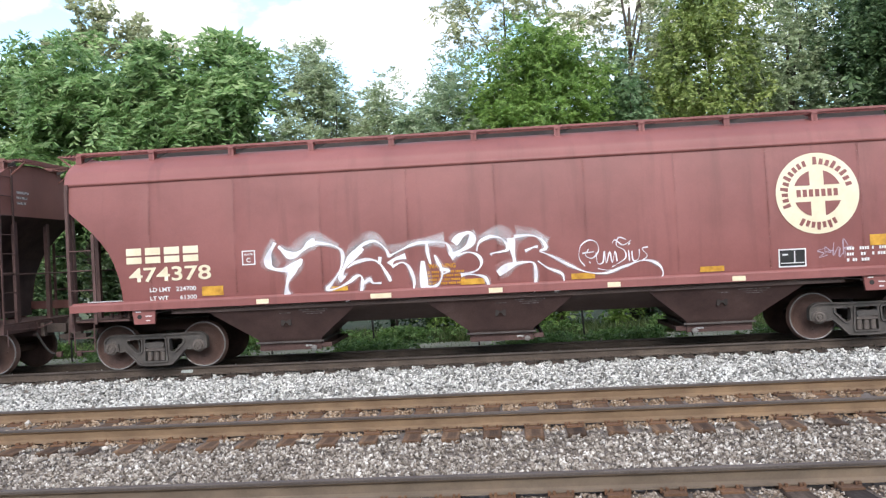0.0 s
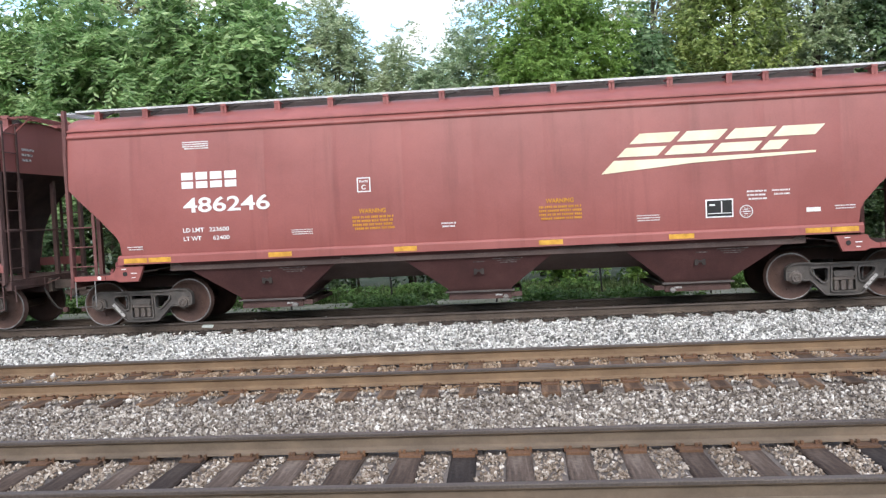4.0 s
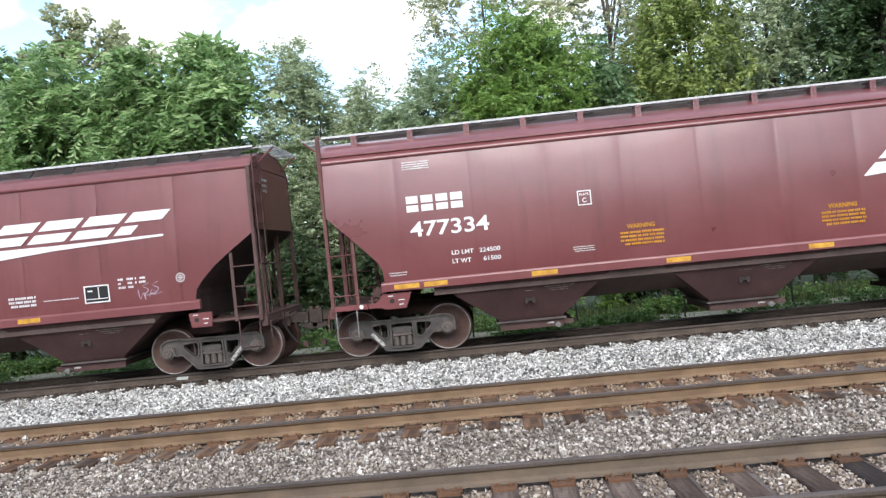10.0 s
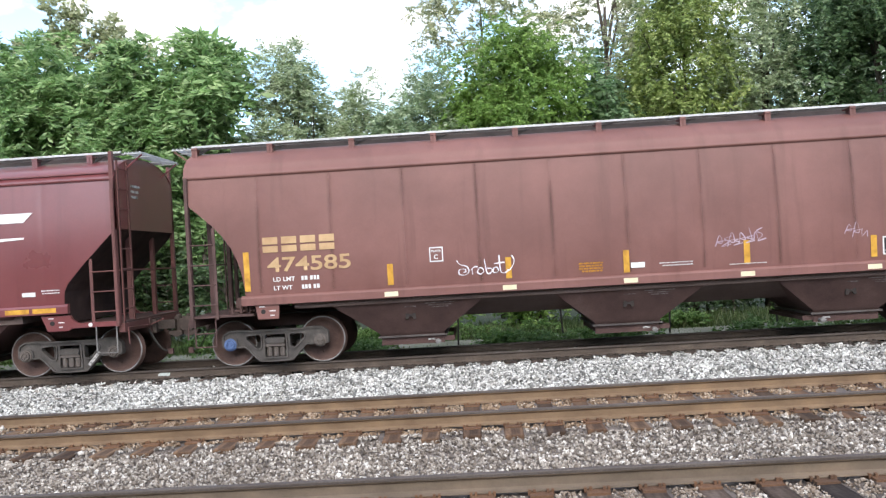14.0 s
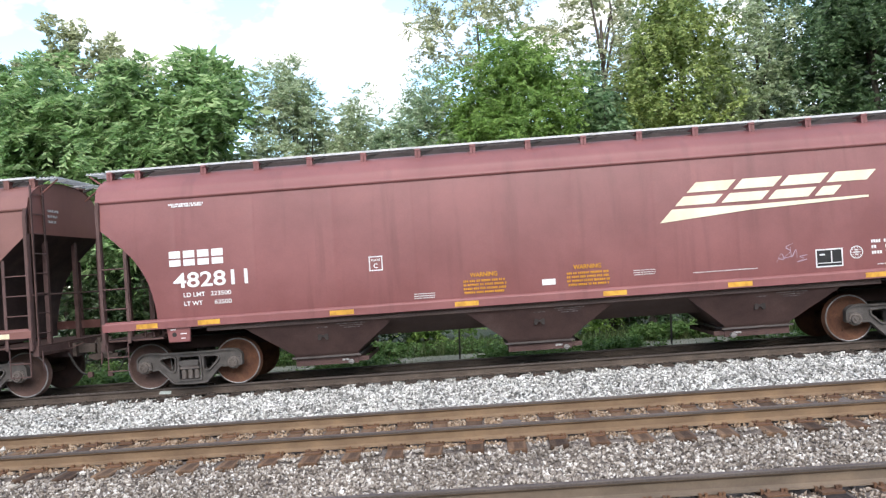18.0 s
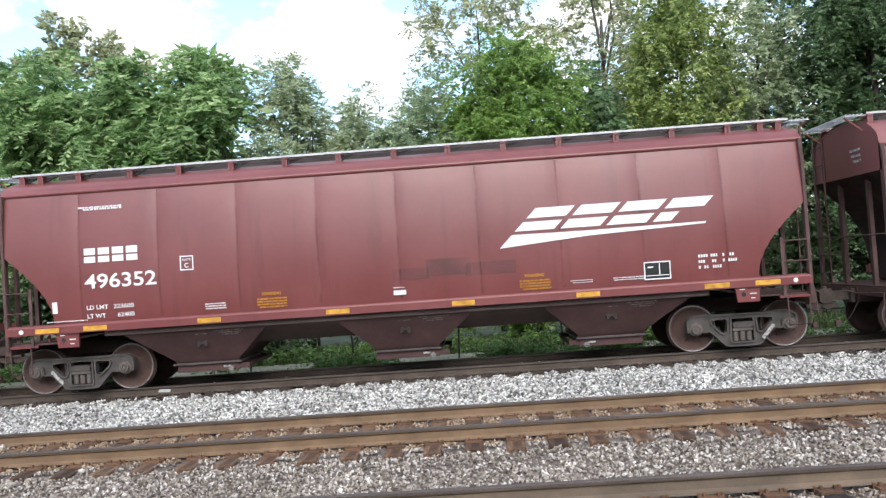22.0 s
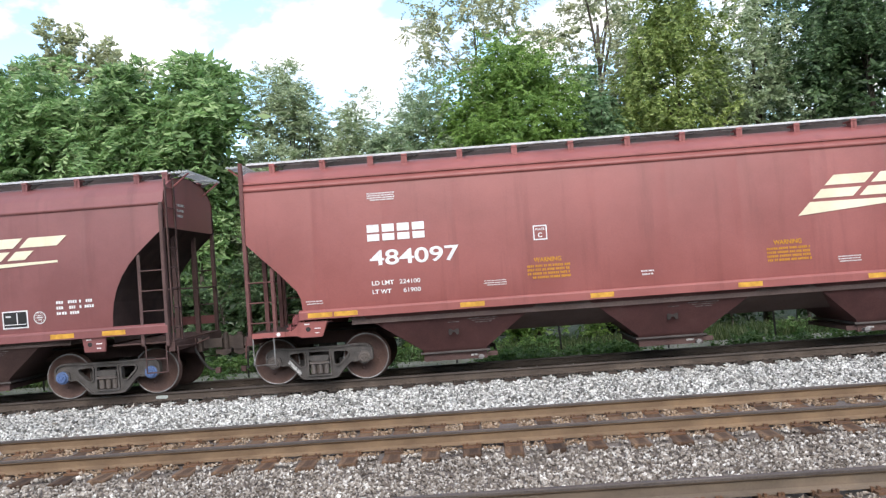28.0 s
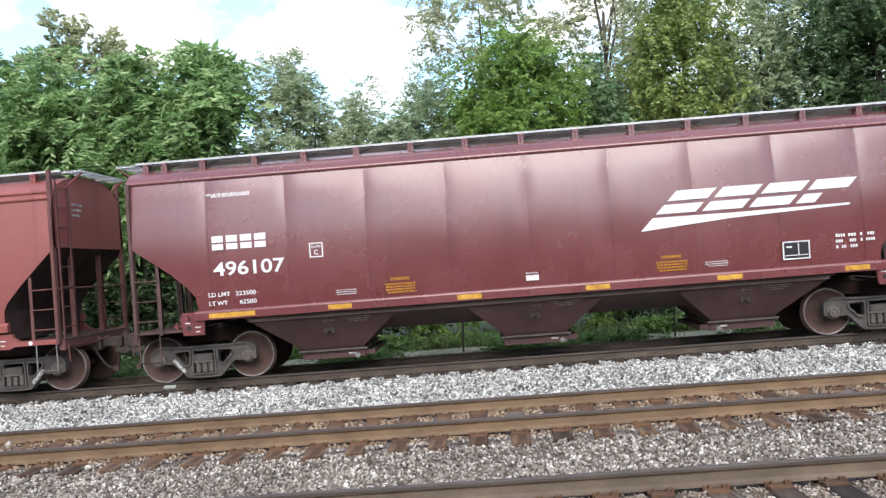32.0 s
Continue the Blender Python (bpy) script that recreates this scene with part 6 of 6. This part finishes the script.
CARS.append(dict(x=158.0, kind="low", L=7.70, tc=6.56, number="496107", welds=True, faint=True, long_end=(False, True), paint=MAROON, brackets=EVEN_LOW, reach=(0.72, 0.7), caps=grey4, rust=no4, seam=3.95, panels=10, pillow=0.018, bays=4.0, belly=BELLY_RED, gate=BELLY_RED, valve=RED_VALVE, label="glossy dark maroon covered hopper car with white emblem blocks", marks=[]))
CARS[-1]["marks"] += [("owner", (-6.07, 2.55, WHITE, 1.1, 0.27)),
                      ("number", ("496107", -6.07, 2.05, 1.38, 0.27, WHITE)),
                      ("weights", (-6.20, 1.66, "223500", "62500", WHITE)),
                      ("emblem", (2.36, 2.57, WHITE)),
                      ("plate", (-4.07, 2.41, WHITE)),
                      ("box", (4.89, 1.71, BLACK_PANEL)),
                      ("warning", (-2.8, 1.68, 0.72)),
                      ("warning", (2.3, 1.70, 0.72)),
                      ("strips", ([(-6.22, -5.33), (-3.92, -3.47), (-1.46, -1.0), (0.96, 1.41), (3.4, 3.87), (5.75, 6.2), (6.6, 7.05)], 1.305)),
                      ("bar", (-0.14, 0.1, 1.52, 1.62, WHITE)),
                      ("lines", (-0.14, 1.67, 0.24, 1, WHITE, 0.02)),
                      ("dims", (5.62, 1.95)),
                      ("lines", (3.2, 1.62, 0.42, 3, WHITE, 0.016, 0.04))]
CARS[-1]["marks"] += [("lines", (-6.15, 3.64, 0.86, 2, WHITE, 0.034, 0.039)),
                      ("lines", (-3.75, 1.62, 0.4, 3, WHITE, 0.016, 0.04))]
TRAIN = [(hopper_car(spec), spec) for spec in CARS]


# ---- fence, grass, bushes and trees beyond the train ----
POST = mottled("dark_fence_post_steel", [(0.3, (0.02, 0.022, 0.02)), (0.7, (0.05, 0.045, 0.04))], 5.0, 0.8)
post_shape = Shape()
post_shape.box(-0.025, 0.025, -0.005, 0.005, 0.0, 1.35)
post_shape.box(-0.005, 0.005, -0.03, 0.005, 0.0, 1.35)
post_me = fix_normals(post_shape.mesh("fence_post", POST))
for i in range(10):
    ob = tagged(put("fence_post", post_me, None, (-15.35 + 2.95 * i, 23.4 + 0.05 * math.sin(i * 2.1), -0.64)), "thin dark steel fence post standing in grass", "fence post", "fence posts beyond the tracks")
    ob.rotation_euler = (0.02 * math.sin(i * 1.7), 0.05 * math.sin(i * 2.9), 0)


def kites(name, mat, base, way, side, wide, long_, fold=0.25):
    """Many leaves, each a folded kite of two triangles."""
    n = len(base)
    nrm = np.cross(way, side)
    mid = base + way * (long_ * 0.45)[:, None]
    pts = np.empty((n, 4, 3))
    pts[:, 0] = base
    pts[:, 1] = mid + side * (wide / 2)[:, None] + nrm * (wide * fold)[:, None]
    pts[:, 2] = base + way * long_[:, None]
    pts[:, 3] = mid - side * (wide / 2)[:, None] + nrm * (wide * fold)[:, None]
    k = np.arange(n)[:, None] * 4
    tris = np.concatenate([k + np.array([[0, 1, 2]]), k + np.array([[0, 2, 3]])], 1).reshape(-1, 3)
    me = bpy.data.meshes.new(name)
    me.vertices.add(n * 4)
    me.vertices.foreach_set("co", pts.ravel())
    me.loops.add(len(tris) * 3)
    me.loops.foreach_set("vertex_index", tris.ravel().astype(np.int32))
    me.polygons.add(len(tris))
    me.polygons.foreach_set("loop_start", np.arange(0, len(tris) * 3, 3, dtype=np.int32))
    me.materials.append(mat)
    me.update(calc_edges=True)
    me.validate()
    return me


def unit(v):
    return v / np.maximum(np.linalg.norm(v, axis=1, keepdims=True), 1e-6)


def fronds(r, centres, radii, per_clump, leaflets, length, leaf_l, leaf_w, droop, up, gather=0.95):
    """Leaves in sprays that stand out from the clumps."""
    n = len(centres) * per_clump
    c = np.repeat(centres, per_clump, 0)
    rad = np.repeat(radii, per_clump)
    out = unit(r.normal(size=(n, 3)) * np.array([1, 1, 0.75]) + np.array([0, -0.15, up]))
    start = c + out * (rad * r.uniform(0.15 * gather, gather, n))[:, None]
    way = unit(out + 0.5 * gather * r.normal(size=(n, 3)))
    across = unit(np.cross(way, np.array([0, 0, 1.0])) + 1e-3)
    ln = length * r.uniform(0.6, 1.3, n)
    u = (np.arange(leaflets) // 2 + 0.5) / (leaflets / 2)
    sgn = np.where(np.arange(leaflets) % 2 == 0, 1.0, -1.0)
    base = start[:, None, :] + way[:, None, :] * (ln[:, None] * u)[..., None] - np.array([0, 0, 1.0]) * (droop * ln[:, None] * u * u)[..., None]
    lw = unit((across[:, None, :] * sgn[None, :, None] + way[:, None, :] * 0.6 + r.normal(size=(n, leaflets, 3)) * 0.35 - np.array([0, 0, droop * 0.5])).reshape(-1, 3))
    ls = unit(np.cross(lw, np.array([0, -0.6, 0.65]) + r.normal(size=lw.shape) * 0.5))
    m = n * leaflets
    return base.reshape(-1, 3), lw, ls, leaf_w * r.uniform(0.7, 1.25, m), leaf_l * r.uniform(0.7, 1.25, m)


def tree(x, y, top, low, rx, ry, clumps, clump_r, mat, label, seed, per_clump=13, leaflets=12, length=0.5, leaf_l=0.13, leaf_w=0.055, droop=0.5, up=0.25, trunk_r=0.16, lean=0.0, fill=0.35, power=3.5, wobble=1.0, gather=0.95, name="tree", category="tree", group="trees beyond the tracks"):
    r = np.random.default_rng(seed)
    ob = tagged(new(name), label, category, group)
    ob.location = (x, y, -0.65)
    cz, rz = (top + low) / 2 + 0.65, (top - low) / 2
    d = unit(r.normal(size=(clumps, 3)))
    d /= (np.abs(d) ** power).sum(1, keepdims=True) ** (1 / power)  # from a dome to a boxy crown
    k = r.uniform(0.2, 1.0, clumps) ** 0.5
    cen = d * k[:, None] * np.array([rx - clump_r * 0.6, ry, rz - clump_r * 0.6]) + np.array([0, 0, cz])
    # an uneven outline: the crown swells and shrinks with direction
    ang = np.arctan2(d[:, 2], d[:, 0])
    wob = 1.0 + wobble * (0.13 * np.sin(3 * ang + seed) + 0.09 * np.sin(7 * ang + 2 * seed))
    cen[:, 0] *= wob
    cen[:, 2] = cz + (cen[:, 2] - cz) * wob
    cen[:, 0] += lean * (cen[:, 2] - cz)
    rad = clump_r * r.uniform(0.6, 1.3, clumps)
    outer = fronds(r, cen, rad, per_clump, leaflets, length, leaf_l, leaf_w, droop, up, gather)
    core = (cen - np.array([0, 0, cz])) * np.array([0.8, 0.5, 0.8]) + np.array([0, 0.3, cz])
    inner = fronds(r, core, rad * 1.2, max(1, round(per_clump * fill)), 8, length, leaf_l * 1.9, leaf_w * 2.2, droop, up)
    put("crown", kites("crown", mat, *(np.concatenate(p) for p in zip(outer, inner))), ob)
    wood = Shape()
    h_tr = max(cz + 0.35 * rz, 0.5)
    pts = [Vector((0.12 * math.sin(seed + 3 * q) + lean * (h_tr * q - cz) * q, 0.1 * math.cos(seed + 2 * q), h_tr * q)) for q in np.linspace(0, 1, 7)]
    for i in range(6):
        wood.tube(pts[i], pts[i + 1], trunk_r * (1 - 0.13 * i), 9, trunk_r * (1 - 0.13 * (i + 1)))
    put("trunk", wood.mesh("trunk", BARK, True), ob)
    for i in r.permutation(clumps)[: min(clumps, 9)]:
        end = Vector(cen[i])
        q = min(max(end.z * 0.7 / h_tr, 0.2), 0.98)
        s = pts[int(q * 6)].lerp(pts[min(int(q * 6) + 1, 6)], q * 6 - int(q * 6))
        m1 = s.lerp(end, 0.5) + Vector((r.uniform(-0.3, 0.3), r.uniform(-0.2, 0.2), 0.1))
        limb = Shape()
        limb.tube(s, m1, trunk_r * 0.30, 6, trunk_r * 0.17)
        limb.tube(m1, end, trunk_r * 0.17, 6, 0.01)
        put("limb", limb.mesh("limb", BARK), ob)
    return ob


LEAF_SUMAC = leaf_paint("fresh_green_pinnate_leaves", (0.112, 0.215, 0.072), (0.225, 0.38, 0.145), (0.46, 0.60, 0.31))
LEAF_LOCUST = leaf_paint("bright_green_feathery_leaves", (0.11, 0.21, 0.042), (0.205, 0.345, 0.082), (0.32, 0.47, 0.138))
LEAF_WILLOW = leaf_paint("grey_green_narrow_leaves", (0.20, 0.27, 0.145), (0.36, 0.45, 0.27), (0.62, 0.69, 0.51))
LEAF_PALE = leaf_paint("silvery_green_leaves", (0.17, 0.26, 0.14), (0.31, 0.42, 0.25), (0.56, 0.64, 0.47))
LEAF_YELLOW = leaf_paint("yellowing_green_leaves", (0.11, 0.165, 0.04), (0.235, 0.32, 0.088), (0.46, 0.535, 0.205))
LEAF_DARK = leaf_paint("deep_green_leaves", (0.038, 0.082, 0.034), (0.082, 0.15, 0.062), (0.205, 0.305, 0.152))
LEAF_MID = leaf_paint("mid_green_broad_leaves", (0.075, 0.15, 0.065), (0.145, 0.26, 0.12), (0.34, 0.46, 0.27))
# sapling and undergrowth leaf colours carry the shade below the crowns
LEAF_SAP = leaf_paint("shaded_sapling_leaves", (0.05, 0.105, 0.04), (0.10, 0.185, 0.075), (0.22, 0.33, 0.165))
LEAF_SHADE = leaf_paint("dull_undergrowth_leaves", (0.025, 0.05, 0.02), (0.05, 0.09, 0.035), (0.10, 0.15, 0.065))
LEAF_WEED = leaf_paint("bright_weed_leaves", (0.06, 0.13, 0.03), (0.12, 0.23, 0.06), (0.22, 0.34, 0.12))
LEAF_TAN = leaf_paint("olive_tan_leaves", (0.24, 0.28, 0.15), (0.44, 0.48, 0.30), (0.66, 0.66, 0.48))

sumac = dict(fill=0.48, per_clump=11, leaflets=20, length=0.88, leaf_l=0.27, leaf_w=0.085, droop=0.7, up=0.45, trunk_r=0.10, power=2.7, wobble=1.25, gather=0.35)
tree(-17.4, 28.5, 10.6, 2.4, 2.6, 2.0, 120, 0.6, LEAF_SUMAC, "leafy green sumac with drooping feathered leaves", 1, **sumac)
tree(-14.0, 28.0, 10.4, 2.2, 2.6, 2.0, 120, 0.6, LEAF_SUMAC, "broad green sumac with drooping feathered leaves", 2, **sumac)
tree(-11.1, 27.8, 9.8, 2.0, 2.2, 1.8, 105, 0.6, LEAF_SUMAC, "green sumac with several thin stems", 3, **sumac)
tree(-8.9, 27.6, 10.0, 6.0, 1.6, 1.4, 50, 0.52, LEAF_SUMAC, "slim green sumac beside the willow", 4, **sumac)
tree(-9.3, 28.6, 7.4, 1.5, 1.5, 1.4, 52, 0.55, LEAF_SUMAC, "low green sumac under the taller ones", 24, **sumac)
tree(-21.3, 29.0, 11.2, 1.5, 2.6, 2.0, 85, 0.6, LEAF_SUMAC, "green sumac at the end of the thicket", 5, **sumac)
thin = dict(fill=0.1, per_clump=13, leaflets=12, length=0.40, leaf_l=0.14, leaf_w=0.08, droop=0.35, trunk_r=0.13)
mottle = dict(fill=0.05, per_clump=10, leaflets=12, length=0.32, leaf_l=0.20, leaf_w=0.13, droop=0.3, up=0.7, trunk_r=0.10, power=2.2)
tree(-15.5, 32.0, 13.4, 8.0, 0.85, 0.9, 26, 0.42, LEAF_TAN, "tall olive-brown tree rising behind the sumacs", 6, **mottle)
tree(-14.0, 32.3, 12.6, 8.0, 0.7, 0.9, 18, 0.42, LEAF_TAN, "slim olive-brown tree behind the sumacs", 25, **mottle)
tree(-12.9, 32.3, 11.3, 8.0, 0.8, 1.0, 16, 0.40, LEAF_TAN, "small olive-brown tree behind the sumacs", 26, **mottle)
tree(-17.5, 32.5, 11.9, 6.5, 1.0, 1.2, 26, 0.42, LEAF_TAN, "small olive tree behind the sumacs", 7, **mottle)
willow = dict(fill=0.22, per_clump=16, leaflets=14, length=0.45, leaf_l=0.15, leaf_w=0.045, droop=0.35, up=0.6, trunk_r=0.10)
tree(-5.8, 28.6, 9.45, 1.8, 1.75, 1.5, 130, 0.45, LEAF_WILLOW, "grey-green narrow-leaved willow with upright twigs", 8, **willow)
tree(-3.75, 29.2, 8.15, 1.2, 1.8, 1.4, 120, 0.45, LEAF_WILLOW, "low grey-green willow shrub", 9, **willow)
tree(-7.8, 29.6, 7.6, 1.0, 1.2, 1.3, 55, 0.45, LEAF_WILLOW, "thin grey-green willow with see-through crown", 10, **willow)
tree(-1.65, 27.6, 8.6, 0.2, 1.9, 1.3, 165, 0.45, LEAF_PALE, "silvery green shrub with narrow leaves", 11, power=2.4, **willow)
tree(1.5, 27.0, 9.95, 1.2, 2.55, 1.9, 250, 0.55, LEAF_LOCUST, "dense bright green locust tree with feathery leaves", 12, per_clump=14, leaflets=20, length=0.5, leaf_l=0.12, leaf_w=0.06, droop=0.45, up=0.25, power=2.3, wobble=0.45)
tree(1.9, 26.6, 4.4, -0.4, 1.5, 1.1, 60, 0.5, LEAF_LOCUST, "low bright green locust growth at the tree line", 13, per_clump=12, leaflets=20, length=0.5, leaf_l=0.12, leaf_w=0.06, droop=0.45)
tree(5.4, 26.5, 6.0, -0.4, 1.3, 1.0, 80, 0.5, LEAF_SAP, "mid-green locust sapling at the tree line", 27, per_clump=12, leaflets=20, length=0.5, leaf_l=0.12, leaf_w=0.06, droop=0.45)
tree(0.9, 33.0, 14.2, 6.0, 3.3, 1.8, 92, 0.48, LEAF_TAN, "tall loose olive-green tree rising behind the locust", 14, power=2.4, **thin)
tree(4.5, 28.6, 8.4, 0.8, 1.5, 1.5, 105, 0.5, LEAF_MID, "mid-green tree with broad leaves beside the locust", 15, per_clump=14, leaflets=12, length=0.42, leaf_l=0.19, leaf_w=0.09, droop=0.8)
tree(5.6, 32.5, 14.0, 5.5, 2.0, 1.6, 80, 0.5, LEAF_TAN, "tall thin tree with dark limbs and gaps", 16, **{**thin, "trunk_r": 0.24})
tree(7.5, 28.8, 12.6, 1.6, 2.15, 1.9, 165, 0.5, LEAF_YELLOW, "tall yellowing green tree with hanging sprays", 17, fill=0.15, per_clump=15, leaflets=12, length=0.45, leaf_l=0.14, leaf_w=0.08, droop=0.9, up=0.1, trunk_r=0.2)
tree(10.5, 30.0, 12.5, 2.0, 2.1, 1.9, 150, 0.5, LEAF_WILLOW, "tall olive-grey tree with mottled crown", 18, fill=0.15, per_clump=14, leaflets=12, length=0.42, leaf_l=0.14, leaf_w=0.075, droop=0.5, trunk_r=0.2)
tree(13.8, 28.4, 12.4, 0.8, 2.7, 2.0, 190, 0.62, LEAF_DARK, "broad dark green tree with dense crown", 19, fill=0.4, per_clump=15, leaflets=14, length=0.5, leaf_l=0.16, leaf_w=0.07, droop=0.5, trunk_r=0.24)
tree(18.2, 28.8, 12.0, 0.6, 2.8, 2.0, 130, 0.62, LEAF_DARK, "dark green tree at the end of the row", 20, fill=0.4, per_clump=14, leaflets=12, length=0.45, leaf_l=0.18, leaf_w=0.09, droop=0.5, trunk_r=0.24)
tree(9.0, 35.0, 13.0, 1.0, 3.2, 1.6, 105, 0.7, LEAF_DARK, "dark tree in the second row", 21, fill=0.15, per_clump=13, leaflets=10, length=0.5, leaf_l=0.22, leaf_w=0.11, droop=0.5)
tree(15.0, 36.0, 14.5, 1.0, 4.0, 1.6, 130, 0.7, LEAF_DARK, "dark broad tree in the second row", 22, fill=0.15, per_clump=13, leaflets=10, length=0.5, leaf_l=0.22, leaf_w=0.11, droop=0.5)

bush = dict(fill=0.25, per_clump=8, leaflets=10, length=0.4, leaf_l=0.15, leaf_w=0.075, droop=0.5, trunk_r=0.05, name="bush", category="bush", group="bushes under the trees")
pick = random.Random(3)
for i in range(17):
    bx = -20 + 2.35 * i + pick.uniform(-0.5, 0.5)
    # away from the locust, deep shade is put into the bush colours
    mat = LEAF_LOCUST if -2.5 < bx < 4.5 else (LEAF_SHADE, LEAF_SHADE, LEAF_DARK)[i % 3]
    words = {"deep": "dark green", "dull": "shade-darkened green", "brig": "bright green"}[mat.name[:4]]
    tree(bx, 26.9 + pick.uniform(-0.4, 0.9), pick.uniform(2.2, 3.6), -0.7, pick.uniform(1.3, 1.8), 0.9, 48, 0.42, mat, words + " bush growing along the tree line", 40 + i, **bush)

under = dict(fill=0.5, per_clump=7, leaflets=10, length=0.5, leaf_l=0.24, leaf_w=0.12, droop=0.5, trunk_r=0.06)
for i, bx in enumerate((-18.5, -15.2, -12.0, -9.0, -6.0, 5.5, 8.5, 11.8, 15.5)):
    tree(bx, 30.6 + 0.4 * math.sin(i * 2.2), 6.2 + 0.5 * math.sin(i * 1.3), 0.0, 2.2, 1.0, 60, 0.6, LEAF_SHADE, "young tree behind the thicket, green darkened for shade", 80 + i, **under)

# grass by the far track and along the lane
def grass(name, n, x0, x1, y0, y1, tall, label, seed):
    r = np.random.default_rng(seed)
    base = np.stack([r.uniform(x0, x1, n), r.uniform(y0, y1, n), np.full(n, -0.66)], -1)
    way = unit(np.stack([r.normal(0, 0.35, n), r.normal(0, 0.35, n), np.ones(n)], -1))
    side = unit(np.cross(way, r.normal(size=(n, 3))))
    me = kites(name, GRASS, base, way, side, np.full(n, 0.035), tall * r.uniform(0.4, 1.2, n), 0.1)
    tagged(new(name, me), label, "grass", kind="stuff")


grass("grass", 30000, -19, 19, 20.3, 22.6, 0.22, "short green grass between the train and the lane", 71)
grass("grass", 12000, -19, 19, 22.4, 25.3, 0.16, "thin low grass over the dirt lane", 73)
grass("grass", 26000, -21, 21, 25.0, 28.0, 0.42, "taller green grass at the foot of the bushes", 72)


# a daub of pale paint on the near side of the far track's rail
DAUB = mottled("pale_green_white_daub", [(0.3, (0.30, 0.34, 0.32)), (0.6, (0.52, 0.56, 0.53))], 30.0, 0.8, relief=0.05)
daub = Shape().prism(rounded([(-0.13, -0.115), (0.11, -0.125), (0.13, -0.062), (-0.10, -0.055)], 0.02), -0.003, 0.003)
rail_of_far = [o for o in bpy.data.objects if o.name.startswith("rail") and o.parent and abs(o.parent.location.y - FAR) < 0.01 and o.location.y < 0 and o.name.split(".")[0] == "rail"][0]
part("paint_daub", daub, DAUB, rail_of_far, "pale daub of paint", (-6.38, -0.0125, 0))


def weeds(n, x0, x1, y0, y1, mat, label, seed):
    """Low leafy weeds in patches."""
    r = np.random.default_rng(seed)
    x = r.uniform(x0, x1, n * 3)
    thick = np.array([noise.noise((a * 0.45, 2.0, seed * 1.0)) for a in x])
    x = x[np.argsort(-thick + r.normal(0, 0.12, n * 3))][:n]
    cen = np.stack([x, r.uniform(y0, y1, n), -0.56 + r.uniform(0.0, 0.30, n)], -1)
    me = kites("weeds", mat, *fronds(r, cen, np.full(n, 0.12), 4, 8, 0.22, 0.11, 0.055, 0.4, 0.9))
    tagged(new("weeds", me), label, "weeds", kind="stuff")


weeds(900, -17, 17, 21.4, 22.5, LEAF_WEED, "bright green leafy weeds at the edge of the lane", 74)
weeds(700, -18, 18, 25.0, 25.8, LEAF_WEED, "bright green leafy weeds below the bushes", 75)


# an unseen hedge added behind the viewpoint closes the place and darkens reflections
HEDGE = mottled("dark_hedge_foliage", [(0.3, (0.02, 0.035, 0.014)), (0.6, (0.05, 0.075, 0.03)), (0.8, (0.09, 0.12, 0.05))], 0.8, 0.9, fine=6.0, relief=1.0, depth=0.2)
hedge = Shape()
hedge.loft([[(x, -26 + 1.2 * noise.noise((x * 0.15, q * 2.0, 1.0)) - 1.5 * q, -0.7 + q * (10.0 + 2.2 * noise.noise((x * 0.12, 4.0, 0.0)))) for q in (0, 0.3, 0.6, 0.85, 1.0)] for x in range(-90, 91, 3)], closed=False)
tagged(put("backdrop", hedge.mesh("backdrop", HEDGE, True)), "unseen dark green hedge added behind for reflections", "hedge", kind="structure")


# ---- what moves ----
def motions():
    ticks = [0.5 * i for i in range(65)]
    # rolling: a step for every 1.4 radians of wheel turn
    turn_times, t = [0.0], 0.0
    while t < 32.0:
        t = min(t + 1.4 * WHEEL_R / (run(t + 0.05) - run(t)) * 0.05, 32.0)
        t = round(t * FPS) / FPS
        turn_times.append(t)
    for car, spec in TRAIN:
        walk(car, [(t, pose(spec["x"] - run(t), FAR, 0)) for t in ticks])
    for wheel, x in ROLLING:
        walk(wheel, [(t, Matrix.Translation((x, 0, WHEEL_R)) @ Matrix.Rotation(-run(t) / WHEEL_R, 4, "Y")) for t in turn_times])


motions()
